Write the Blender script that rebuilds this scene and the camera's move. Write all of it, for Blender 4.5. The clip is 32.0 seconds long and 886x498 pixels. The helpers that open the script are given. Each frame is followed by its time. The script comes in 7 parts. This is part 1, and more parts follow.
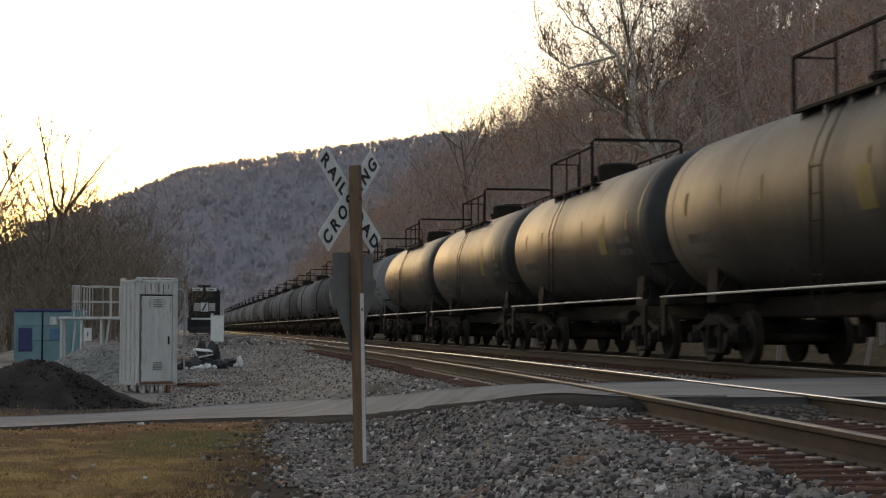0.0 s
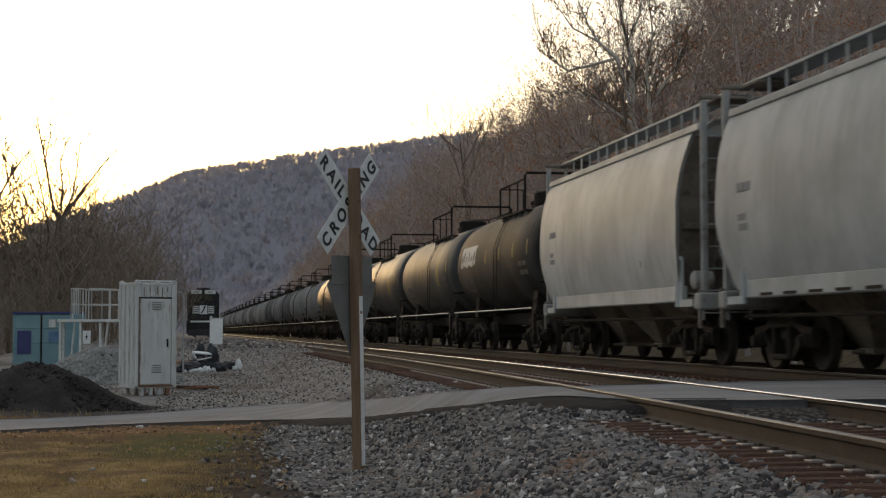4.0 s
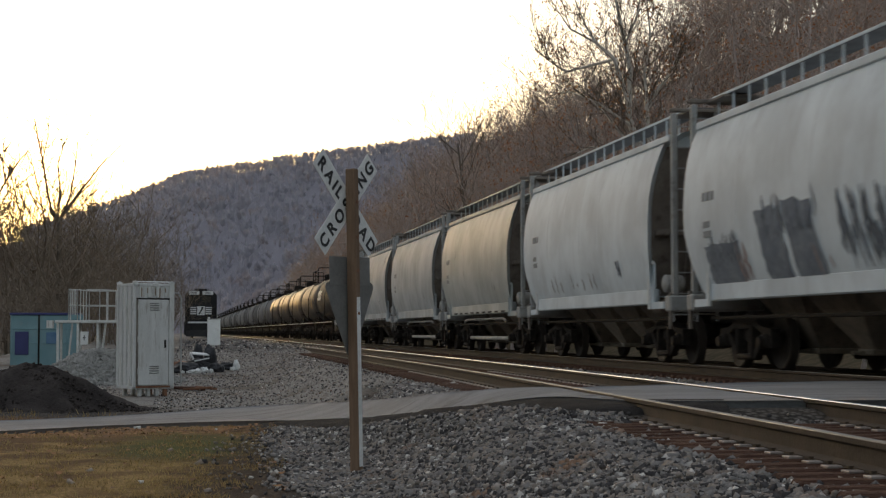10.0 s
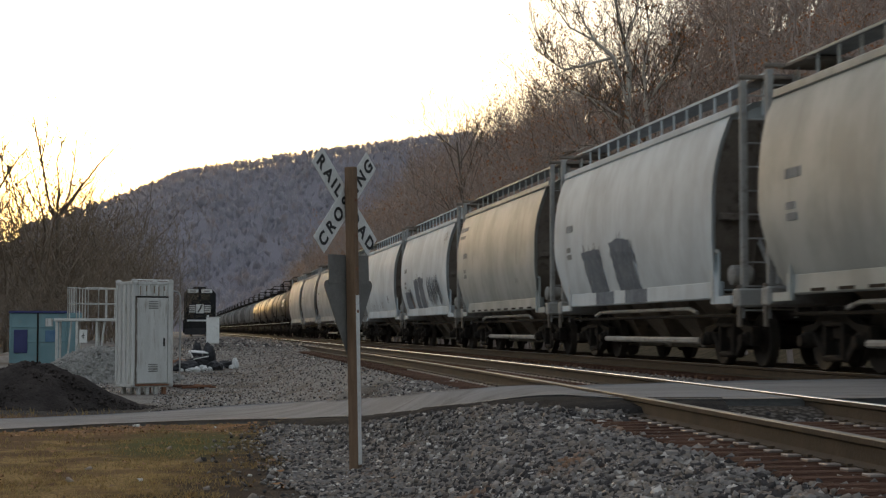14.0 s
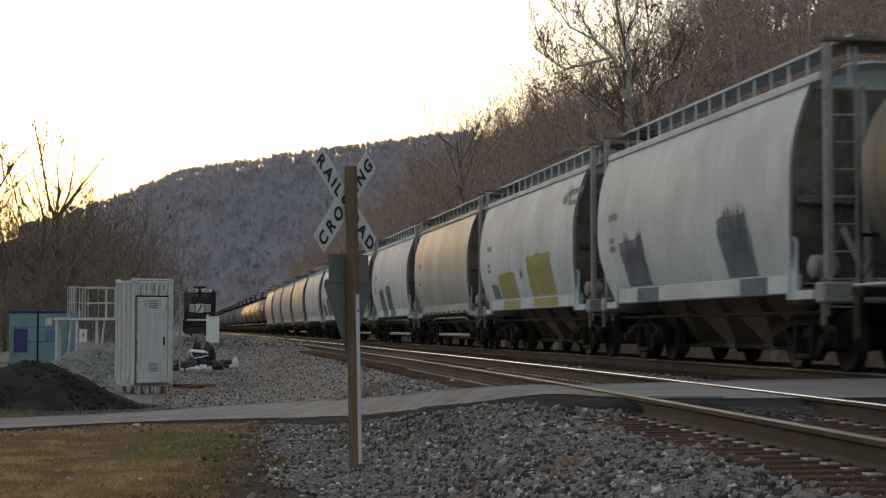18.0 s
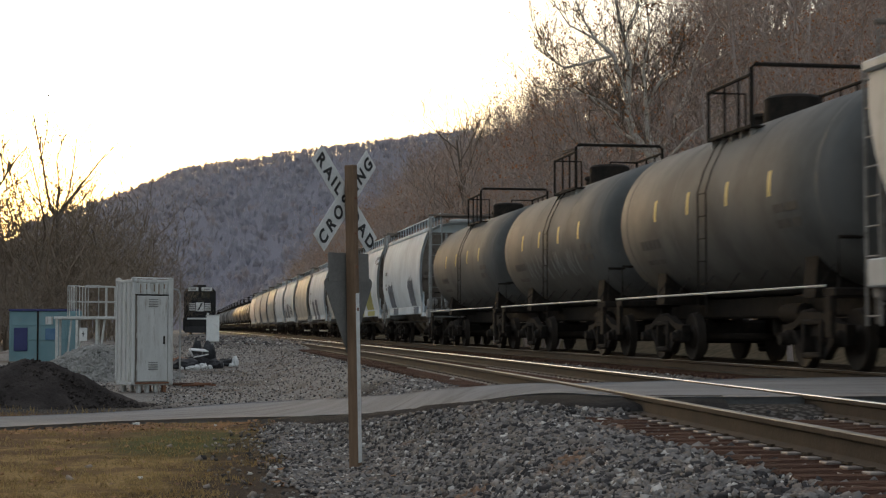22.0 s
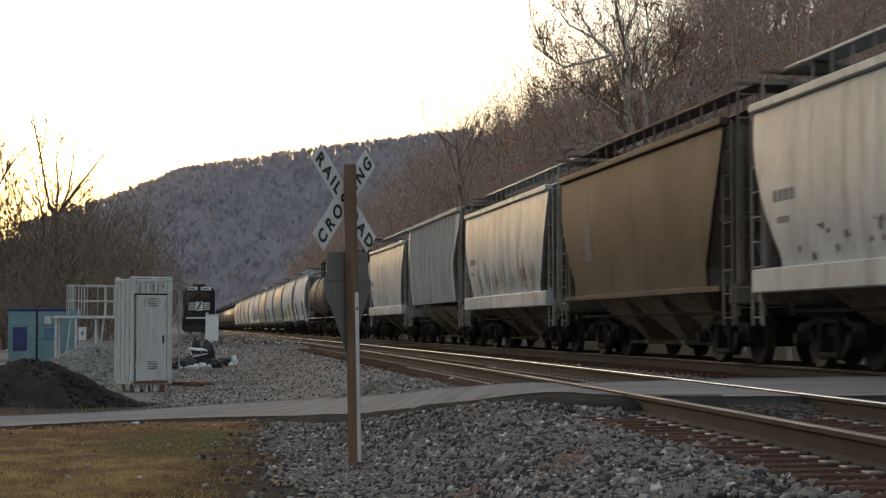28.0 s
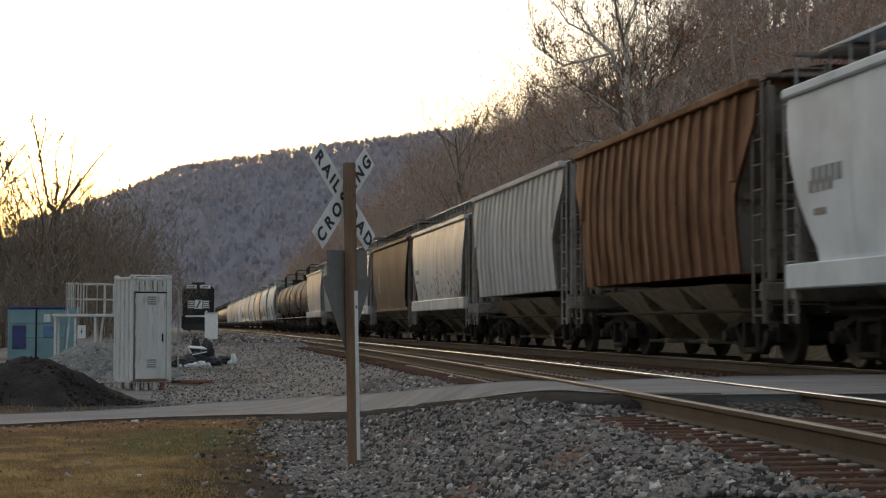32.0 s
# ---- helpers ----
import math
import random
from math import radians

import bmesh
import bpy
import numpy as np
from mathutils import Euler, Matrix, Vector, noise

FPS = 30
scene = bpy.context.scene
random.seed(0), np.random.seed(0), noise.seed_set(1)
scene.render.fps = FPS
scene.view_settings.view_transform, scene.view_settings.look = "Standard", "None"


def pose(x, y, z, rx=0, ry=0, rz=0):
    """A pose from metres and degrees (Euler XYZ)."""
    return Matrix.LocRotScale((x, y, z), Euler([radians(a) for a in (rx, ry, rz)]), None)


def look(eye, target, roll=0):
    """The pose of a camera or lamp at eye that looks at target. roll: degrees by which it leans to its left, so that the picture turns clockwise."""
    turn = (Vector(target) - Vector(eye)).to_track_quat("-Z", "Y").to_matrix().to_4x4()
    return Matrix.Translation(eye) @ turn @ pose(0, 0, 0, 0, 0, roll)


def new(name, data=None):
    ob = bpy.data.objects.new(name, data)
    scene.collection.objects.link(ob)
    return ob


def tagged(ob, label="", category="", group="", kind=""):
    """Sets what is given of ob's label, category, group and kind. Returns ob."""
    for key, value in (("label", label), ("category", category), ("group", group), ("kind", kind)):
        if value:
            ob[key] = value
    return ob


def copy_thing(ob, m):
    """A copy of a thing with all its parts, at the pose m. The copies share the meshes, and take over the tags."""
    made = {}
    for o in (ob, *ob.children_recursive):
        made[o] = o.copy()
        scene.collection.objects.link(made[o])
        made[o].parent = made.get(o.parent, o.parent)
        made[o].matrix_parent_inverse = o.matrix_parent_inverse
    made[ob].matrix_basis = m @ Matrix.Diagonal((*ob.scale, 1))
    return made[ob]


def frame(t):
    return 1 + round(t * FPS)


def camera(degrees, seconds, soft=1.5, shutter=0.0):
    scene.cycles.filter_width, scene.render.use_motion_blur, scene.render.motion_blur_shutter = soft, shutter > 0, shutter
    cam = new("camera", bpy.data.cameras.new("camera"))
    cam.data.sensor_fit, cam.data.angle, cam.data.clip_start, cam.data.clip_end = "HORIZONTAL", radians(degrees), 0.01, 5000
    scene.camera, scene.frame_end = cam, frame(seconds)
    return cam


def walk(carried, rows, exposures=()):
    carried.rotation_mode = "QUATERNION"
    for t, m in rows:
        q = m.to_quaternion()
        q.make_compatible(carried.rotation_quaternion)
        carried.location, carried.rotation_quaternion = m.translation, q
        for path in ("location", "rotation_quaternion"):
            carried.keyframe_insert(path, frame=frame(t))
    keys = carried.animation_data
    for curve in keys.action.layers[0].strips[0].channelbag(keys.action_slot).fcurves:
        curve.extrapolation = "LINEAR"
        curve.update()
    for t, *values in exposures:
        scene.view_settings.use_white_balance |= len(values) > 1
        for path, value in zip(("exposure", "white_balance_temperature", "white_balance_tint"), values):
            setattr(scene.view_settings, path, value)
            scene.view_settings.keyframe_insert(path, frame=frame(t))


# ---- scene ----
# ---- camera and its slow drift on the stand ----
cam = camera(31.18, 32.0, soft=1.25, shutter=0.5)
EYE = (0.0, 0.0, 1.42)
PER_UNIT = 57.2958 / 2810.0


def aim(dx, dy):
    return pose(*EYE, 90 + 2.91 + dy * PER_UNIT, 0, -9.42 + dx * PER_UNIT)


walk(cam, [(t, aim(dx, dy)) for t, dx, dy in (
    (0, 7.6, -3.1), (1, 6.6, -2.8), (2, 6.3, -0), (3, 6.1, 1.5), (3.5, 6.1, 1.5), (5.5, 4.6, 3.1), (6, 4.6, 3.4),
    (7, 4.6, 5.1), (8, 3.4, 5.8), (9, 3.1, 4.8), (10, 1.8, 3.3), (11, 1.5, 1.5), (12, 0.3, 0), (13, 0, 0), (14, 0,
    0), (14.5, 0, 0), (16.5, -0, -0), (17, -0, -0), (18, -0.1, -1.2), (19, -0.5, -1.8), (20, -1.5, -4.3), (21,
    -1.1, -4.5), (22, -0, -3.4), (23, -0, -4.1), (24, -0, -4.6), (25, -0.3, -5.6), (25.5, -1.2, -5.8), (27.5,
    -1.5, -4.6), (28, -1.5, -4.6), (29, -1.5, -4.6), (30, -1.5, -5.9), (31, -2.4, -7.4), (32, -2.7, -7.8))],
     exposures=((0, 0.24, 6500, 11), (19, 0.25, 6500, 11), (22, 0.39, 6500, 11), (26, 0.36, 6500, 11), (32, 0.32, 6500, 11)))

# ---- daylight: clear dusk sky, the sun just behind the left valley wall ----
SUN_AZ, SUN_EL = radians(-9), radians(6)       # azimuth from +y, positive towards +x
world = bpy.data.worlds.new("dusk_sky")
scene.world = world
world.use_nodes = True
wn = world.node_tree
wn.nodes.clear()
w_out = wn.nodes.new("ShaderNodeOutputWorld")
w_bg = wn.nodes.new("ShaderNodeBackground")
w_sky = wn.nodes.new("ShaderNodeTexSky")
w_sky.sky_type = "NISHITA"
w_sky.sun_disc = False
w_sky.sun_elevation = SUN_EL
w_sky.sun_rotation = SUN_AZ
w_sky.air_density, w_sky.dust_density, w_sky.ozone_density = 1.0, 1.6, 0.9
w_bg.inputs["Strength"].default_value = 0.15
w_hue = wn.nodes.new("ShaderNodeHueSaturation")
w_hue.inputs["Saturation"].default_value = 0.96
wn.links.new(w_sky.outputs[0], w_hue.inputs["Color"])
w_veil = wn.nodes.new("ShaderNodeMix")          # thin even high cloud over the clear sky
w_veil.data_type, w_veil.blend_type = "RGBA", "ADD"
w_veil.inputs[0].default_value = 1.0
w_veil.inputs[7].default_value = (1.65, 1.63, 1.65, 1)
wn.links.new(w_hue.outputs[0], w_veil.inputs[6])
wn.links.new(w_veil.outputs[2], w_bg.inputs[0])
wn.links.new(w_bg.outputs[0], w_out.inputs[0])

sun_data = bpy.data.lights.new("sun", "SUN")
sun_data.energy, sun_data.angle, sun_data.color = 0.06, radians(25), (1.0, 0.86, 0.68)
sun = new("sun", sun_data)
sun.matrix_world = look((math.sin(SUN_AZ) * 50, math.cos(SUN_AZ) * 50, 50 * math.tan(radians(16))), (0, 0, 0))


# ---- materials ----
def nodes_of(name):
    m = bpy.data.materials.new(name)
    m.use_nodes = True
    return m, m.node_tree, m.node_tree.nodes["Principled BSDF"]


def noise_node(nt, vec, scale, detail=4.0, rough=0.6):
    n = nt.nodes.new("ShaderNodeTexNoise")
    n.inputs["Scale"].default_value, n.inputs["Detail"].default_value = scale, detail
    n.inputs["Roughness"].default_value = rough
    nt.links.new(vec, n.inputs["Vector"])
    return n.outputs["Fac"]


def ramp(nt, fac, lo, hi):
    r = nt.nodes.new("ShaderNodeMapRange")
    r.interpolation_type = "SMOOTHSTEP"
    r.inputs["From Min"].default_value, r.inputs["From Max"].default_value = lo, hi
    nt.links.new(fac, r.inputs["Value"])
    return r.outputs["Result"]


def mixc(nt, fac, a, b):
    m = nt.nodes.new("ShaderNodeMix")
    m.data_type = "RGBA"
    for sock, v in ((m.inputs[0], fac), (m.inputs[6], a), (m.inputs[7], b)):
        if isinstance(v, tuple):
            sock.default_value = (*v, 1)
        elif isinstance(v, float):
            sock.default_value = v
        else:
            nt.links.new(v, sock)
    return m.outputs[2]


def scaled(nt, vec, s, shift=None):
    m = nt.nodes.new("ShaderNodeMapping")
    m.inputs["Scale"].default_value = s
    nt.links.new(vec, m.inputs["Vector"])
    if shift is not None:
        nt.links.new(shift, m.inputs["Location"])
    return m.outputs[0]


def calc(nt, op, a, b):
    m = nt.nodes.new("ShaderNodeMath")
    m.operation = op
    for i, v in enumerate((a, b)):
        if isinstance(v, (int, float)):
            m.inputs[i].default_value = v
        else:
            nt.links.new(v, m.inputs[i])
    return m.outputs[0]


def bump(nt, bsdf, height, strength, dist):
    b = nt.nodes.new("ShaderNodeBump")
    b.inputs["Strength"].default_value, b.inputs["Distance"].default_value = strength, dist
    nt.links.new(height, b.inputs["Height"])
    nt.links.new(b.outputs[0], bsdf.inputs["Normal"])


def surf(name, c1, c2, scale=3.0, rough=0.6, metal=0.0, relief=0.3, dist=0.01, fine=40.0, dirt=None, dirt_amt=0.5,
         stretch=(1, 1, 1), island=0.0, spec=0.5):
    """Two-scale procedural surface: broad mottling, fine grain, stains of a second colour."""
    m, nt, b = nodes_of(name)
    tc = nt.nodes.new("ShaderNodeTexCoord")
    info = nt.nodes.new("ShaderNodeObjectInfo")
    off = nt.nodes.new("ShaderNodeCombineXYZ")
    nt.links.new(calc(nt, "MULTIPLY", info.outputs["Random"], 37.0), off.inputs[0])
    vec = scaled(nt, tc.outputs["Object"], stretch, off.outputs[0])
    broad = noise_node(nt, vec, scale)
    grain = noise_node(nt, vec, fine, 3.0)
    col = mixc(nt, ramp(nt, broad, 0.3, 0.7), c1, c2)
    if dirt:
        stain = noise_node(nt, vec, scale * 2.7, 6.0, 0.7)
        col = mixc(nt, calc(nt, "MULTIPLY", ramp(nt, stain, 0.5, 0.72), dirt_amt), col, dirt)
    h = nt.nodes.new("ShaderNodeHueSaturation")
    val = calc(nt, "ADD", calc(nt, "MULTIPLY", grain, 0.5), 0.75)
    if island:
        g = nt.nodes.new("ShaderNodeNewGeometry")
        both = calc(nt, "ADD", g.outputs["Random Per Island"], info.outputs["Random"])
        val = calc(nt, "MULTIPLY", val, calc(nt, "ADD", calc(nt, "MULTIPLY", calc(nt, "FRACT", both, 0), 2 * island), 1 - island))
    nt.links.new(val, h.inputs["Value"])
    nt.links.new(col, h.inputs["Color"])
    nt.links.new(h.outputs[0], b.inputs["Base Color"])
    b.inputs["Metallic"].default_value = metal
    b.inputs["Specular IOR Level"].default_value = spec
    nt.links.new(calc(nt, "ADD", calc(nt, "MULTIPLY", broad, 0.25), rough - 0.12), b.inputs["Roughness"])
    bump(nt, b, grain, relief, dist)
    return m


def car_paint(name, col, dirt, rust, streak=0.5, rust_amt=0.2, rough=0.4, grey=0.25, spec=0.3):
    """Weathered freight-car paint: vertical rain streaks, road film, rust blooms."""
    m, nt, b = nodes_of(name)
    tc = nt.nodes.new("ShaderNodeTexCoord")
    info = nt.nodes.new("ShaderNodeObjectInfo")
    off = nt.nodes.new("ShaderNodeCombineXYZ")
    nt.links.new(calc(nt, "MULTIPLY", info.outputs["Random"], 91.0), off.inputs[1])
    vec = tc.outputs["Object"]
    run = noise_node(nt, scaled(nt, vec, (1.4, 1.5, 0.3), off.outputs[0]), 1.7, 6.0, 0.66)
    cloud = noise_node(nt, scaled(nt, vec, (1, 1, 1), off.outputs[0]), 0.7, 5.0, 0.6)
    spot = noise_node(nt, scaled(nt, vec, (1, 1, 0.7), off.outputs[0]), 5.0, 8.0, 0.75)
    pale = tuple(min(1.0, c * (1 + grey) + 0.02) for c in col)
    c = mixc(nt, ramp(nt, cloud, 0.35, 0.65), col, pale)
    c = mixc(nt, calc(nt, "MULTIPLY", ramp(nt, run, 0.45, 0.75), streak), c, dirt)
    c = mixc(nt, calc(nt, "MULTIPLY", ramp(nt, spot, 0.58, 0.7), rust_amt), c, rust)
    nt.links.new(c, b.inputs["Base Color"])
    nt.links.new(calc(nt, "ADD", calc(nt, "MULTIPLY", run, 0.12), rough - 0.06), b.inputs["Roughness"])
    b.inputs["Specular IOR Level"].default_value = spec
    wave = noise_node(nt, scaled(nt, vec, (0.6, 1.2, 0.5), off.outputs[0]), 1.6, 2.0)
    bump(nt, b, wave, 0.12, 0.06)
    return m


BLACK_STEEL = surf("running_gear_steel", (0.016, 0.0145, 0.013), (0.03, 0.025, 0.021), 4, 0.85, 0.0, 0.4, dirt=(0.06, 0.042, 0.03), spec=0.12)
WHEEL_STEEL = surf("wheel_steel", (0.022, 0.019, 0.016), (0.04, 0.032, 0.026), 6, 0.75, 0.1, 0.2, dirt=(0.05, 0.032, 0.02), spec=0.2)
RAIL_STEEL = surf("rail_rusty_steel", (0.042, 0.031, 0.022), (0.068, 0.05, 0.036), 3, 0.8, 0.0, 0.4, dirt=(0.035, 0.026, 0.02), spec=0.25)
RAIL_SHINE = surf("rail_polished_head", (0.43, 0.49, 0.59), (0.34, 0.39, 0.47), 2, 0.38, 1.0, 0.05)
TIE_WOOD = surf("tie_creosoted_wood", (0.06, 0.032, 0.024), (0.13, 0.07, 0.048), 4, 0.9, 0, 1.0, 0.03, 25, (0.19, 0.13, 0.09), 0.6, (0.5, 3, 3), spec=0.1)
PLATE_STEEL = surf("tie_plate_steel", (0.2, 0.16, 0.14), (0.33, 0.29, 0.26), 8, 0.5, 0.3, 0.3)


def stone_material(name, lift=1.0):
    """Crushed stone: greys, tans, dark and pale pieces mixed stone by stone, rust in patches."""
    m, nt, b = nodes_of(name)
    tc, g = nt.nodes.new("ShaderNodeTexCoord"), nt.nodes.new("ShaderNodeNewGeometry")
    p, pick = tc.outputs["Object"], g.outputs["Random Per Island"]
    patch, grain = noise_node(nt, p, 1.3, 4), noise_node(nt, p, 70, 3)
    c = mixc(nt, ramp(nt, pick, 0.32, 0.42), (0.23 * lift, 0.213 * lift, 0.199 * lift), (0.265 * lift, 0.228 * lift, 0.194 * lift))
    c = mixc(nt, ramp(nt, pick, 0.6, 0.64), c, (0.065 * lift, 0.06 * lift, 0.06 * lift))
    c = mixc(nt, ramp(nt, pick, 0.92, 0.94), c, (0.52 * lift, 0.49 * lift, 0.45 * lift))
    odd = calc(nt, "FRACT", calc(nt, "MULTIPLY", pick, 17.0), 0)
    c = mixc(nt, calc(nt, "MULTIPLY", ramp(nt, patch, 0.57, 0.7), ramp(nt, odd, 0.2, 0.6)), c, (0.24 * lift, 0.15 * lift, 0.1 * lift))
    h = nt.nodes.new("ShaderNodeHueSaturation")
    fine = calc(nt, "ADD", calc(nt, "MULTIPLY", odd, 0.5), calc(nt, "MULTIPLY", grain, 0.5))
    nt.links.new(calc(nt, "ADD", fine, 0.5), h.inputs["Value"])
    nt.links.new(c, h.inputs["Color"])
    nt.links.new(h.outputs[0], b.inputs["Base Color"])
    b.inputs["Roughness"].default_value = 0.9
    b.inputs["Specular IOR Level"].default_value = 0.12
    bump(nt, b, grain, 0.5, 0.01)
    return m


GRAVEL_STONE = stone_material("ballast_stone")
ASPHALT = surf("worn_asphalt", (0.155, 0.155, 0.158), (0.225, 0.225, 0.228), 0.9, 0.85, 0, 0.6, 0.01, 45, (0.085, 0.08, 0.075), 0.8, (0.45, 1.6, 1), spec=0.25)
ASPHALT_EDGE = surf("crumbled_asphalt_edge", (0.024, 0.022, 0.021), (0.055, 0.05, 0.046), 2.5, 0.95, 0, 1.0, 0.04, 22, spec=0.05)
COAL = surf("black_millings", (0.033, 0.028, 0.026), (0.068, 0.057, 0.052), 1.5, 0.9, 0, 1.0, 0.05, 18, (0.1, 0.09, 0.08), 0.25, spec=0.1)
POST_WOOD = surf("treated_post_wood", (0.165, 0.1, 0.06), (0.235, 0.15, 0.092), 3, 0.8, 0, 0.6, 0.01, 60, (0.1, 0.06, 0.035), 0.6, (6, 6, 0.5))
SIGN_WHITE = surf("sign_white_sheeting", (0.72, 0.72, 0.7), (0.8, 0.8, 0.78), 3, 0.5, 0, 0.02, dirt=(0.5, 0.48, 0.44), dirt_amt=0.4)
SIGN_BLACK = surf("sign_black_letters", (0.02, 0.02, 0.022), (0.03, 0.03, 0.03), 5, 0.5, 0, 0.02)
ALU = surf("bare_aluminium_sign_back", (0.17, 0.165, 0.155), (0.22, 0.214, 0.2), 4, 0.65, 0.1, 0.05, spec=0.2)
CAB_WHITE = surf("cabinet_white_paint", (0.52, 0.52, 0.5), (0.62, 0.62, 0.6), 2, 0.5, 0, 0.05, dirt=(0.27, 0.235, 0.19), dirt_amt=0.85, stretch=(2.5, 2.5, 0.35))
GALV = surf("galvanised_steel", (0.5, 0.5, 0.48), (0.62, 0.62, 0.6), 5, 0.5, 0.3, 0.05, dirt=(0.3, 0.25, 0.2))
RUSTY = surf("rusted_steel", (0.16, 0.07, 0.04), (0.24, 0.12, 0.07), 6, 0.85, 0, 0.4)
TEAL = surf("teal_container_paint", (0.13, 0.245, 0.275), (0.18, 0.3, 0.33), 1.5, 0.55, 0, 0.1, dirt=(0.2, 0.24, 0.24), dirt_amt=0.5)
NAVY = surf("navy_panel_paint", (0.02, 0.025, 0.11), (0.03, 0.035, 0.14), 2, 0.5, 0, 0.1)
DARK_PLASTIC = surf("black_bag_plastic", (0.012, 0.012, 0.014), (0.022, 0.022, 0.025), 5, 0.6, 0, 0.5, 0.03, 12)
SCRAP_WHITE = surf("white_scrap", (0.65, 0.65, 0.63), (0.75, 0.75, 0.73), 5, 0.6, 0, 0.2)
GLASS_DARK = surf("cab_glass_dark", (0.01, 0.012, 0.014), (0.015, 0.017, 0.02), 2, 0.12, 0, 0.0)
LOCO_BLACK = surf("locomotive_black_paint", (0.02, 0.02, 0.022), (0.03, 0.029, 0.028), 1, 0.5, 0, 0.05, dirt=(0.06, 0.052, 0.046), dirt_amt=0.4, spec=0.15)
BARK = surf("bare_bark", (0.1, 0.08, 0.062), (0.17, 0.14, 0.11), 1.5, 0.95, 0, 0.6, 0.02, 14)
PALE_BARK = surf("pale_sycamore_bark", (0.46, 0.42, 0.37), (0.6, 0.56, 0.5), 1.2, 0.9, 0, 0.3, 0.02, 8, (0.2, 0.16, 0.12), 0.7)
MARK_WHITE = surf("stencil_white", (0.6, 0.6, 0.57), (0.7, 0.69, 0.66), 4, 0.6, 0, 0.0, spec=0.05)
MARK_YELLOW = surf("reflector_yellow", (0.5, 0.39, 0.09), (0.58, 0.46, 0.13), 4, 0.5, 0, 0.0)
MARK_OCHRE = surf("dulled_reflector_yellow", (0.2, 0.165, 0.065), (0.26, 0.215, 0.09), 4, 0.6, 0, 0.0, spec=0.1)
MARK_DIM = surf("dim_stencil_grey", (0.085, 0.083, 0.078), (0.12, 0.117, 0.11), 4, 0.7, 0, 0.0, spec=0.1)
VENT_GREY = surf("vent_shadow_grey", (0.2, 0.195, 0.185), (0.28, 0.275, 0.26), 4, 0.7, 0, 0.0)
MARK_GREY = surf("faded_stencil_grey", (0.235, 0.245, 0.245), (0.3, 0.31, 0.31), 4, 0.8, 0, 0.0, spec=0.03)
LEAF = surf("fallen_leaf", (0.17, 0.08, 0.032), (0.25, 0.135, 0.06), 3, 0.85, 0, 0.2, island=0.5)


